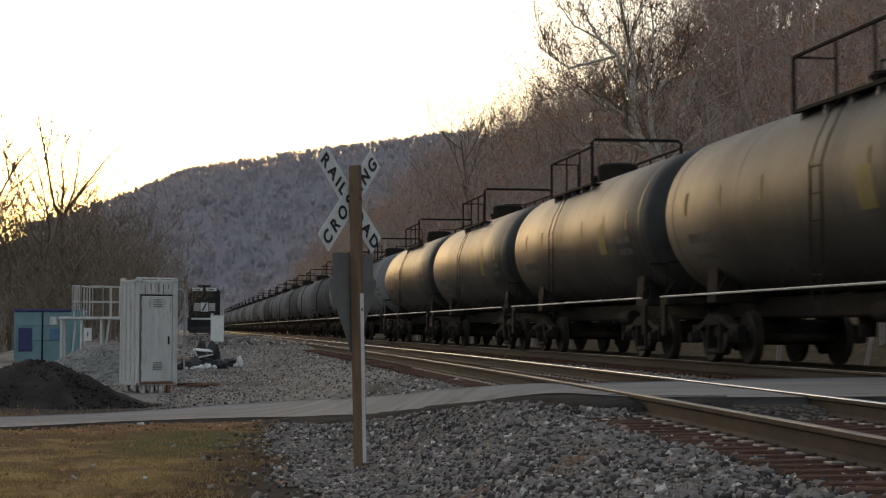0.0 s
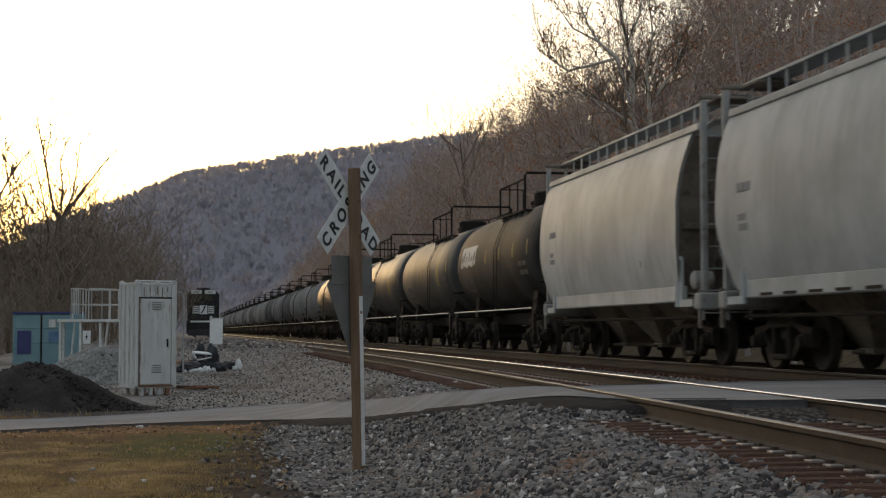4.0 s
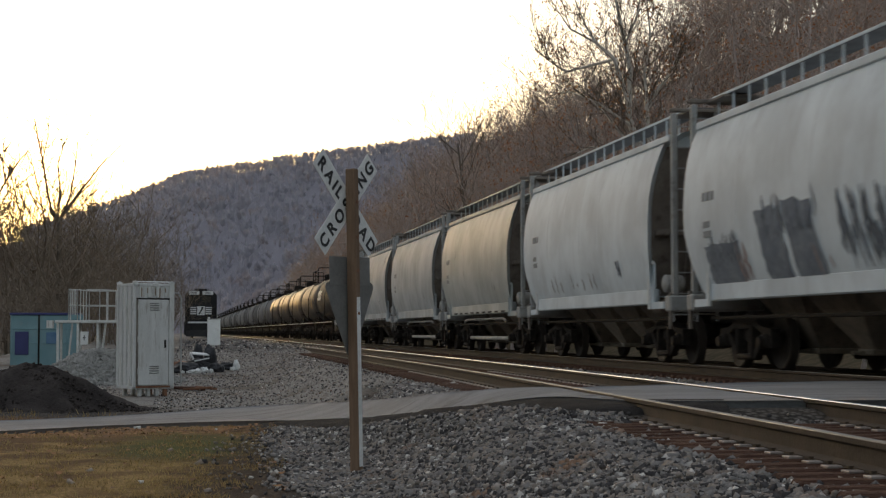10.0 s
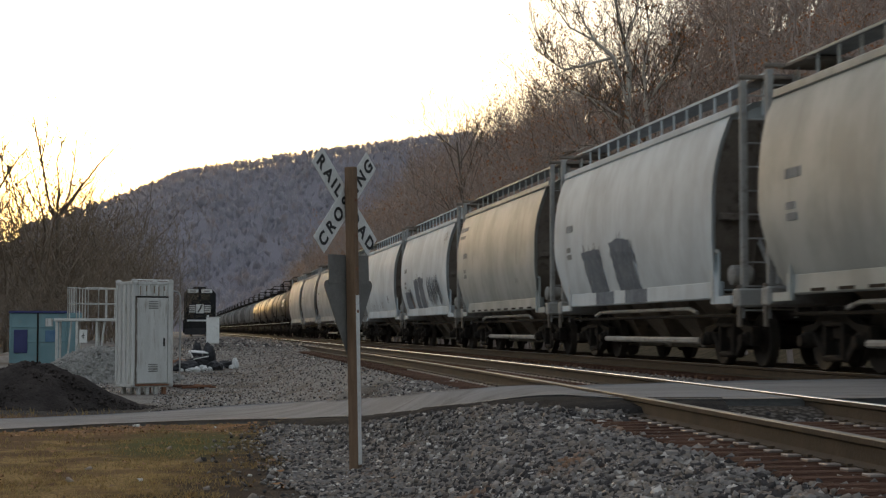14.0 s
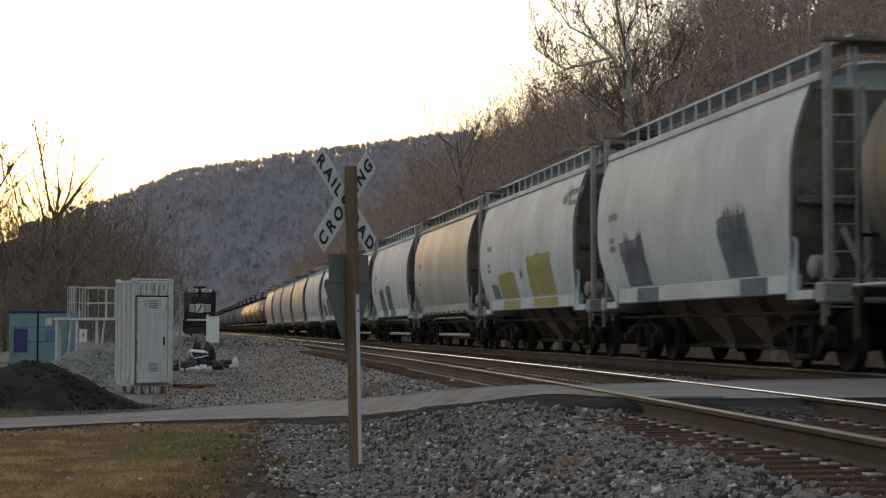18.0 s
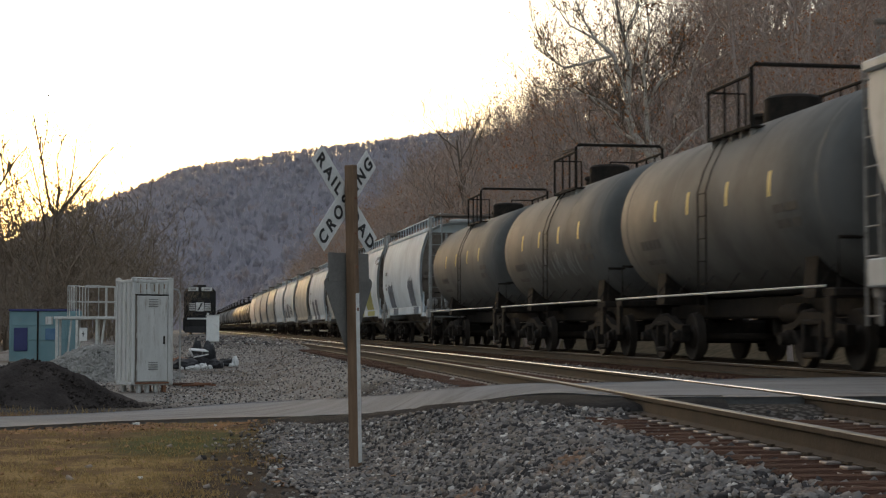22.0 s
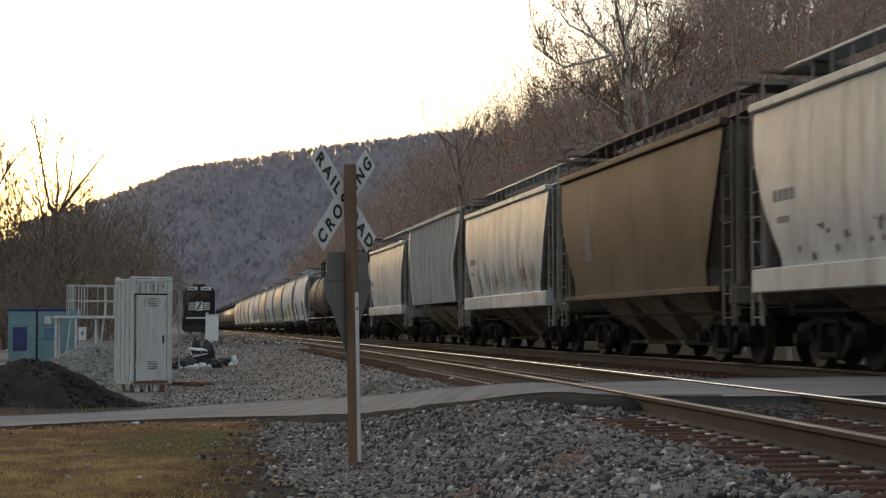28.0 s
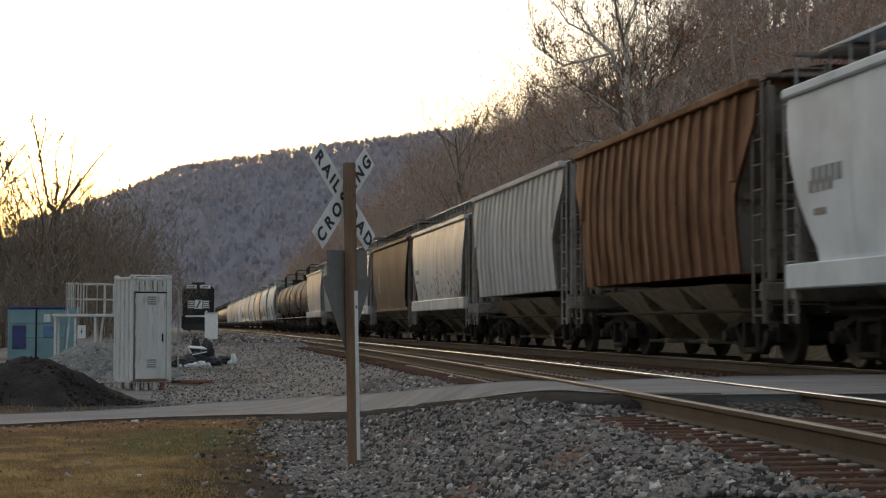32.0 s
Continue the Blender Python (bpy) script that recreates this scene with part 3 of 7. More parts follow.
def sideframe_mesh():
    """Cast three-piece truck frame: arched top, spring window, journal jaws."""
    mb = Mb()
    prof = [(-1.12, 0.34), (-1.12, 0.62), (-0.7, 0.66), (-0.32, 0.8), (0.32, 0.8), (0.7, 0.66), (1.12, 0.62), (1.12, 0.34), (0.98, 0.34), (0.98, 0.52),
            (0.72, 0.56), (0.4, 0.66), (-0.4, 0.66), (-0.72, 0.56), (-0.98, 0.52), (-0.98, 0.34)]
    mb.prism(prof, -0.07, 0.07, "x")
    for s in (-1, 1):
        mb.prism([(s * 0.98, 0.52), (s * 0.84, 0.5), (s * 0.34, 0.14), (s * 0.3, 0.24), (s * 0.72, 0.56)], -0.06, 0.06, "x")
    mb.box(-0.11, 0.11, -0.34, 0.34, 0.15, 0.24, 0.03)
    for y in (-0.15, 0, 0.15):
        mb.lathe([(0.24, 0.06), (0.52, 0.06)], 8, (0.09, y, 0), "z")
    mb.box(-0.1, 0.1, -0.3, 0.3, 0.62, 0.7, 0.02)
    for y in (-0.3, 0.3):
        mb.box(-0.1, 0.09, y - 0.05, y + 0.05, 0.2, 0.7, 0.02)
    for y in (-0.9, 0.9):
        mb.box(-0.13, 0.1, y - 0.12, y + 0.12, 0.34, 0.55, 0.03)
        mb.lathe([(-0.2, 0.085), (-0.13, 0.1), (-0.05, 0.1)], 10, (0, y, 0.42), "x")
    return mb.mesh("sideframe", BLACK_STEEL, True)


def bolster_mesh():
    mb = Mb().box(-1.0, 1.0, -0.22, 0.22, 0.42, 0.72, 0.05)
    mb.lathe([(0.7, 0.2), (0.86, 0.2)], 12, axis="z")
    mb.tube([(-0.75, -0.45, 0.35), (0.75, -0.45, 0.35)], 0.05, 6).tube([(-0.75, 0.45, 0.35), (0.75, 0.45, 0.35)], 0.05, 6)
    return mb.mesh("truck_bolster", BLACK_STEEL)


def coupler_mesh():
    mb = Mb().box(-0.09, 0.09, -0.6, 0.25, 0.76, 0.94, 0.03)
    mb.prism([(-0.16, 0.2), (0.16, 0.2), (0.17, 0.38), (0.06, 0.5), (-0.02, 0.42), (-0.15, 0.48)], 0.72, 0.98, "z")
    mb.tube([(0.35, 0.0, 0.9), (0.3, 0.25, 0.62), (0.2, 0.5, 0.5)], 0.028, 6)
    return mb.mesh("coupler", BLACK_STEEL)


WHEELS = []          # (wheelset, y of its car at 0 s)


def running_gear(car, length, y0, centre=2.1):
    half = length / 2
    for s in (-1, 1):
        tr = part("truck", shared("bolster", bolster_mesh), None, car)
        tr.location = (0, s * (half - centre), 0)
        for sx in (-1, 1):
            f = part("sideframe", shared("frame", sideframe_mesh), None, tr)
            f.location, f.rotation_euler = (sx * 0.98, 0, 0), (0, 0, 0 if sx < 0 else math.pi)
        for dy in (-0.9, 0.9):
            w = part("wheelset", shared("wheel", wheelset_mesh), None, tr, "dark steel wheels on their axle")
            w.location = (0, dy, WHEEL_R)
            WHEELS.append((w, y0 + s * (half - centre) + dy))
        c = part("coupler", shared("coupler", coupler_mesh), None, car)
        c.location, c.rotation_euler = (0, s * (half - 0.3), 0), (0, 0, 0 if s > 0 else math.pi)


def ladder(mb, x, y, z0, z1, across, width=0.42, r=0.014, step=0.36):
    """Stiles and rungs; across is the axis along which the rungs run."""
    d = (width / 2, 0) if across == "x" else (0, width / 2)
    for s in (-1, 1):
        mb.tube([(x + s * d[0], y + s * d[1], z0), (x + s * d[0], y + s * d[1], z1)], r * 1.6, 5)
    for i in range(int((z1 - z0) / step) + 1):
        z = z0 + 0.12 + i * step
        if z < z1:
            mb.tube([(x - d[0], y - d[1], z), (x + d[0], y + d[1], z)], r, 5)


def mark(car, name, mat, y0, y1, z0, z1, side_x, label="", bow=None, lift=0.006):
    """A thin painted patch on the side facing the near track."""
    n = 6
    vs, fs = [], []
    for i in range(n + 1):
        z = z0 + (z1 - z0) * i / n
        x = side_x if bow is None else -bow(z)
        vs += [(x - lift, y0, z), (x - lift, y1, z), (x + 0.01, y0, z), (x + 0.01, y1, z)]
    for i in range(n):
        a, b = 4 * i, 4 * i + 4
        fs += [(a, a + 1, b + 1, b), (a + 2, b + 2, b + 3, a + 3), (a, b, b + 2, a + 2), (a + 1, a + 3, b + 3, b + 1)]
    fs += [(0, 2, 3, 1), (4 * n, 4 * n + 1, 4 * n + 3, 4 * n + 2)]
    return part(name, Mb().add(vs, fs), mat, car, label)


def bars(car, mat, y, z, h, widths, gap, bow, name="stencil_bar"):
    """Unreadable stencilling as plain bars, running away from the viewer along +y."""
    for w in widths:
        mark(car, name, mat, y - w, y, z, z + h, 0, bow=bow)
        y -= w + gap


# --- covered hoppers ---
def round_side(z):
    """Half width of a barrel-sided hopper at a height."""
    t = (z - 2.45) / 1.55
    return 1.60 - 0.33 * abs(t) ** 2.4 - 0.015 * float(np.clip((1.99 - z) / 0.06, 0, 1))


def round_end(z, half):
    return half - 0.8 - 0.4 * float(np.clip((2.3 - z) / 1.1, 0, 1)) ** 1.3 - 0.1 * float(np.clip((3.7 - z) / 0.8, 0, 1))


def flat_side(z):
    t = np.clip((z - 1.3) / 2.8, 0, 1)
    return 1.5 + 0.1 * math.sin(t * math.pi)


def flat_end(z, half):
    t = np.clip((z - 1.15) / 2.65, 0, 1)
    return half - 0.65 - 0.95 * min(1.0, (1 - t) / 0.85) ** 1.9


def rib_end(z, half):
    """Ribbed cars: the sheet stands upright above, is cut back below."""
    t = float(np.clip((z - 1.28) / 2.76, 0, 1))
    return half - 0.6 - 0.75 * float(np.clip((0.8 - t) / 0.36, 0, 1))


def hopper_body(half, side, end, z0, z1, n_len=24):
    """Shell of the hopper: side sheets, roof and sloping end sheets."""
    zs = np.linspace(z0, z1, 15)
    ring = [(-side(z), z) for z in zs] + [(-side(z1) * 0.72, z1 + 0.2), (-0.45, z1 + 0.3), (0.45, z1 + 0.3), (side(z1) * 0.72, z1 + 0.2)] + [(side(z), z) for z in zs[::-1]]
    n = len(ring)
    vs, fs = [], []
    for i in range(n_len + 1):
        fr = -1 + 2 * i / n_len
        vs += [(x, fr * end(z, half), z) for x, z in ring]
    for i in range(n_len):
        fs += [(i * n + k, i * n + (k + 1) % n, (i + 1) * n + (k + 1) % n, (i + 1) * n + k) for k in range(n)]
    for base, s in ((0, -1), (n_len * n, 1)):
        # end sheet set in from the rim
        o = len(vs)
        vs += [(x * 0.93, s * (end(z, half) - 0.16), z0 + (z - z0) * 0.97 + 0.02) for x, z in ring]
        fs += [(base + k, base + (k + 1) % n, o + (k + 1) % n, o + k) for k in range(n)]
        fs.append(tuple(o + k for k in range(14, 20)))
    return Mb().add(vs, fs)


def end_sheet(half, side, end, z0, z1, s):
    """Sloping end sheet, let in behind the rim of the shell."""
    zs = np.linspace(z0, z1, 9)
    vs = []
    for z in zs:
        w, y, h = side(z) * 0.935, s * (end(z, half) - 0.15), z0 + (z - z0) * 0.975 + 0.02
        vs += [(-w, y, h), (w, y, h), (w, y - s * 0.03, h), (-w, y - s * 0.03, h)]
    fs = []
    for i in range(len(zs) - 1):
        a, b = 4 * i, 4 * i + 4
        fs += [(a, a + 1, b + 1, b), (a + 2, a + 3, b + 3, b + 2), (a + 1, a + 2, b + 2, b + 1), (a + 3, a, b, b + 3)]
    top = len(vs) - 4
    fs += [(0, 3, 2, 1), (top, top + 1, top + 2, top + 3)]
    return Mb().add(vs, fs)


def bay_mesh(w, l, z_top, material):
    """One discharge hopper, wide at the top and narrow at its gate."""
    mb = Mb()
    vs = [(sx * w, sy * l, z_top) for sx in (-1, 1) for sy in (-1, 1)] + [(sx * w * 0.35, sy * 0.2, 0.32) for sx in (-1, 1) for sy in (-1, 1)]
    mb.add(vs, [(0, 1, 3, 2), (4, 6, 7, 5), (0, 4, 5, 1), (2, 3, 7, 6), (0, 2, 6, 4), (1, 5, 7, 3)])
    mb.box(-w * 0.42, w * 0.42, -0.24, 0.24, 0.25, 0.34, 0.02)
    mb.tube([(-w * 0.6, 0, 0.29), (w * 0.6, 0, 0.29)], 0.03, 6)
    return mb.mesh("discharge_bay", material)


def roofwalk(half, z, x_in, x_out):
    mb = Mb()
    for s in (-1, 1):
        a, b = sorted((s * x_in, s * x_out))
        mb.box(a, b, -half, half, z - 0.03, z - 0.012, 0.004)
    return mb


def covered_hopper(y0, length, paint, label, style="round", end_paint=None, bays=3, pipe=False, slots=False):
    half = length / 2
    trim = end_paint or paint
    car = thing("covered_hopper", pose(FAR_X, y0, RAIL_Z), label, "freight car", "cars of the freight train")
    side, end = (round_side, round_end) if style == "round" else (flat_side, flat_end if style == "flat" else rib_end)
    z0, z1 = (1.2, 3.9) if style == "round" else (1.2, 3.72) if style == "flat" else (1.35, 4.07)
    hb, off = (half - 0.1, 0.22) if style == "round" else (half, 0.0)
    part("body", hopper_body(hb, side, end, z0, z1), paint, car, smooth=True).location = (0, off, 0)
    for s in (-1, 1):
        sheet = part("end_sheet", end_sheet(hb, side, end, z0, z1, s), END_GRIME_SHADE, car, "grimy brown end slope sheet, recess shade in its colour")
        sheet.location = (0, off, 0)
        zm = z0 + (z1 - z0) * 0.42
        for x in (-0.8, 0.8):
            part("stiffener", Mb().tube([(x, s * (end(z, hb) - 0.12), z) for z in np.linspace(z0 + 0.1, z1 - 0.1, 6)], 0.04, 5), END_GRIME_SHADE, sheet)
        part("end_beam", Mb().box(-side(zm) * 0.9, side(zm) * 0.9, *sorted((s * (end(zm, hb) - 0.14), s * (end(zm, hb) - 0.04))), zm - 0.06, zm + 0.06, 0.02), END_GRIME_SHADE, sheet)
    zt = 4.46 if style == "round" else 4.36 if style == "flat" else 4.24
    # side sills, and the stub sills between them and the couplers
    for s in (-1, 1):
        x = side(z0) * s if style == "round" else s * 1.52
        xo = x + s * (0.05 if style == "round" else 0.1)
        a, b = sorted((x - s * 0.12, xo))
        if paint is P_BROWN:
            part("side_sill", Mb().box(a, x + s * 0.03, -half + 0.9, half - 0.9, 1.12, 1.22, 0.01) if s > 0 else Mb().box(x + s * 0.03, b, -half + 0.9, half - 0.9, 1.12, 1.22, 0.01), paint, car)
        elif style != "rib":
            part("side_sill", Mb().box(a, b, -half + (1.6 if style == "round" else 0.7), half - (1.6 if style == "round" else 0.7), 1.06, 1.34 if style == "round" else 1.4, 0.02), paint, car)
    for s in (-1, 1):
        a, b = sorted((s * (half - 0.45), s * (half - 3.3)))
        part("stub_sill", Mb().box(-0.22, 0.22, a, b, 0.72, 1.05, 0.03), BLACK_STEEL, car)
        a, b = sorted((s * (half - 0.75), s * (half - 0.45)))
        part("end_sill", Mb().box(-1.45, 1.45, a, b, 0.92, 1.2, 0.03), trim, car)
        # slope-sheet supports, ladder and platform of the end
        mb = Mb()
        for sx in (-0.75, 0.75):
            mb.tube([(sx, s * (half - 0.6), 1.2), (sx, s * (half - 0.75), z1 - 0.1)], 0.05, 5)
            mb.tube([(sx, s * (half - 0.6), 1.2), (sx, s * (half - 1.7), 2.2)], 0.045, 5)
        mb.box(-0.6, 0.6, *sorted((s * (half - 1.5), s * (half - 0.65))), 1.18, 1.26, 0.02)
        part("end_frame", mb, trim, car)
        for sx in (-1, 1):
            a, b = sorted((sx * 1.38, sx * 1.44))
            c, d = sorted((s * (half - 0.58), s * (half - 0.5)))
            part("corner_post", Mb().box(a, b, c, d, 0.62, 1.25, 0.015), END_GRIME_SHADE, car)
            mb = Mb()
            ladder(mb, sx * 1.15, s * (half - 0.52), 0.75, zt - 0.15, "x")
            if style != "round":
                ladder(mb, sx * 1.5, s * (half - 0.62), 0.6, z1 - 0.02, "y", 0.4)
            part("ladder", mb, trim, car)
        if style == "round":
            for sx in (-1, 1):
                prof = [(s * (half - u), z) for u, z in ((1.6, 0.98), (1.6, 1.77), (1.57, 1.8), (1.45, 1.8), (1.42, 1.77), (1.42, 1.1), (0.85, 1.1), (0.85, 0.98))]
                part("corner_plate", Mb().prism(prof, *sorted((sx * 1.4, sx * 1.44)), "x"), paint, car)
                part("plate_edge", Mb().tube([(sx * 1.45, s * (half - 1.62), 0.98), (sx * 1.45, s * (half - 1.62), 1.74), (sx * 1.45, s * (half - 1.42), 1.8)], 0.04, 6), MARK_WHITE if paint is P_PALE else paint, car)
            if s < 0:
                for x in (-1.36, 0.96):
                    part("air_reservoir", Mb().lathe([(x, 0.02), (x + 0.012, 0.12), (x + 0.04, 0.155), (x + 0.33, 0.155), (x + 0.37, 0.12), (x + 0.39, 0.02)], 16, (0, -half + 1.12, 1.42), "x"), PIPE_PALE, car, "pale round air reservoir", smooth=True)
                part("brake_cylinder", Mb().lathe([(-0.34, 0.08), (-0.3, 0.13), (0.2, 0.13), (0.26, 0.05), (0.5, 0.035)], 12, (-1.2, -half + 1.75, 1.02)), END_GRIME_SHADE, car, smooth=True)
        for sx in (-1, 1):
            part("end_post", Mb().box(*sorted((sx * 1.28, sx * 1.38)), *sorted((s * (half - 0.6), s * (half - 0.48))), 1.2, zt - 0.12 if style == "round" else z1 - 0.05, 0.015), trim, car)
        part("roof_platform", Mb().box(-1.1, 1.1, *sorted((s * (half - 1.35), s * (half - 0.42))), zt - 0.1, zt - 0.05, 0.01).box(-1.4, 1.4, *sorted((s * (half - 0.58), s * (half - 0.5))), zt - 0.1, zt - 0.03, 0.015), END_GRIME_SHADE, car)
    zt = 4.46 if style == "round" else 4.36 if style == "flat" else 4.24
    part("running_board", roofwalk(half - 0.5, zt, 0.55, 0.96), GRATING, car, "grey steel grating")
    for s in (-1, 1):
        part("board_edge", Mb().box(*sorted((s * 0.98, s * 1.0)), -half + 0.5, half - 0.5, zt - 0.03, zt + 0.012, 0.005), paint, car)
    for i in range(16):
        y = (i / 15 - 0.5) * (length - 1.4)
        for s in (-1, 1):
            part("roof_bracket", shared(("bracket", style, s, paint.name), lambda: Mb().box(*sorted((s * 0.93, s * 0.965)), -0.016, 0.016, z1 - 0.05, zt - 0.02, 0.005).mesh("roof_bracket", paint if style == "round" else trim)), None, car).location = (0, y, 0)
    for s in (-1, 1):
        if style == "round":
            w = side(z1)
            part("roof_edge", Mb().box(*sorted((s * (w - 0.1), s * (w + 0.045))), -half + 0.75, half - 0.75, z1 - 0.02, z1 + 0.1, 0.015), paint, car)
    for i in range(4):
        y = (i / 3 - 0.5) * (length - 4.5)
        part("roof_hatch", Mb().lathe([(z1 + 0.2, 0.4), (z1 + 0.42, 0.4), (z1 + 0.47, 0.34), (z1 + 0.49, 0.05)], 16, (0, y, 0), "z"), trim, car, smooth=True)
    for i in range(bays):
        y = ((i + 0.5) / bays - 0.5) * (length - 4.6)
        b = part("discharge_bay", shared(("bay", style, bays, paint.name), lambda: bay_mesh(1.05 if style == "round" else 1.4, (length - 4.6) / bays / 2 - 0.03, 1.22, BAY_TAN if style == "round" else BAY_DARK)), None, car)
        b.location = (0, y, 0)
    if pipe:
        part("outlet_pipe", Mb().tube([(-1.25, -half + 3.0, 0.86), (-1.25, -half + 3.4, 0.93), (-1.25, half - 3.4, 0.93), (-1.25, half - 3.0, 0.86)], 0.035, 8)
             .tube([(-1.1, -half + 3.3, 0.4), (-1.1, half - 3.3, 0.4)], 0.055, 8), PIPE_GREY, car)
    part("brake_rod", Mb().tube([(-1.2, -half + 1.0, 0.8), (-1.2, half - 1.0, 0.8)], 0.03, 6), BLACK_STEEL, car)
    if style != "rib" and paint is not P_BROWN:
        for i in range(7 if style == "flat" else 5):
            y = ((i + 1) / (8 if style == "flat" else 6) - 0.5) * (length - 3.6)
            for s in (-1, 1):
                zs = np.linspace(z0 + 0.05, z1 - 0.08, 9)
                lift = 0.004
                pts = [(s * (side(z) + lift), z) for z in zs] + [(s * (side(z) - 0.02), z) for z in zs[::-1]]
                part("panel_seam", shared(("seam", style, s, paint.name), lambda: Mb().prism(pts, -0.02, 0.02, "y").mesh("panel_seam", paint, True)), None, car).location = (0, y, 0)
    if style == "rib":
        for s in (-1, 1):
            for i in range(17):
                y = (i / 16 - 0.5) * 2 * (rib_end(z1, half) - 0.75)
                zl = 1.36
                while abs(y) > rib_end(zl, half) - 0.15 and zl < 3.6:
                    zl += 0.05
                mb = Mb()
                zs = np.linspace(zl, z1 - 0.05, 4)
                w, d = (0.055, 0.05) if paint is P_RIB_GREY else (0.11, 0.05)
                prof = ((-w, -0.02), (-w, 0.002), (-w + 0.025, d), (w - 0.025, d), (w, 0.002), (w, -0.02))
                vs = [(s * (flat_side(z) + d), y + u, z) for z in zs for u, d in prof]
                fs = [(6 * i + k, 6 * i + (k + 1) % 6, 6 * i + 6 + (k + 1) % 6, 6 * i + 6 + k) for i in range(3) for k in range(6)]
                mb.add(vs, fs + [tuple(range(6))[::-1], tuple(range(18, 24))])
                part("side_post", mb, paint, car)
    if style != "round":
        for s in (-1, 1):
            a, b = sorted((s * 1.46, s * 1.62))
            part("top_chord", Mb().box(a, b, -half + 0.6, half - 0.6, z1 - 0.07, z1 + 0.06, 0.02), paint, car)
    wheel = [(0.28 * math.cos(i * math.tau / 14), -half + 0.42, 2.35 + 0.28 * math.sin(i * math.tau / 14)) for i in range(15)]
    part("brake_wheel", Mb().tube(wheel, 0.018, 5).tube([(-0.28, -half + 0.42, 2.35), (0.28, -half + 0.42, 2.35)], 0.014, 5).tube([(0, -half + 0.42, 2.07), (0, -half + 0.42, 2.63)], 0.014, 5).box(-0.12, 0.12, -half + 0.45, -half + 0.62, 2.2, 2.5, 0.02), BLACK_STEEL, car)
    if slots:
        for i in range(9):
            y = (i / 8 - 0.5) * (length - 5.0)
            part("sill_slot", shared("slot", lambda: Mb().box(-0.004, 0.004, -0.24, 0.24, -0.022, 0.022, 0.0).mesh("sill_slot", BLACK_STEEL)), None, car).location = (-side(z0) - 0.052, y, 1.11)
    running_gear(car, length, y0)
    CARS.append(car)
    return car


# --- tank cars ---
TANK_R, TANK_Z = 1.42, 2.52


def tank_side(z):
    return math.sqrt(max(0.01, TANK_R ** 2 - (z - TANK_Z) ** 2))


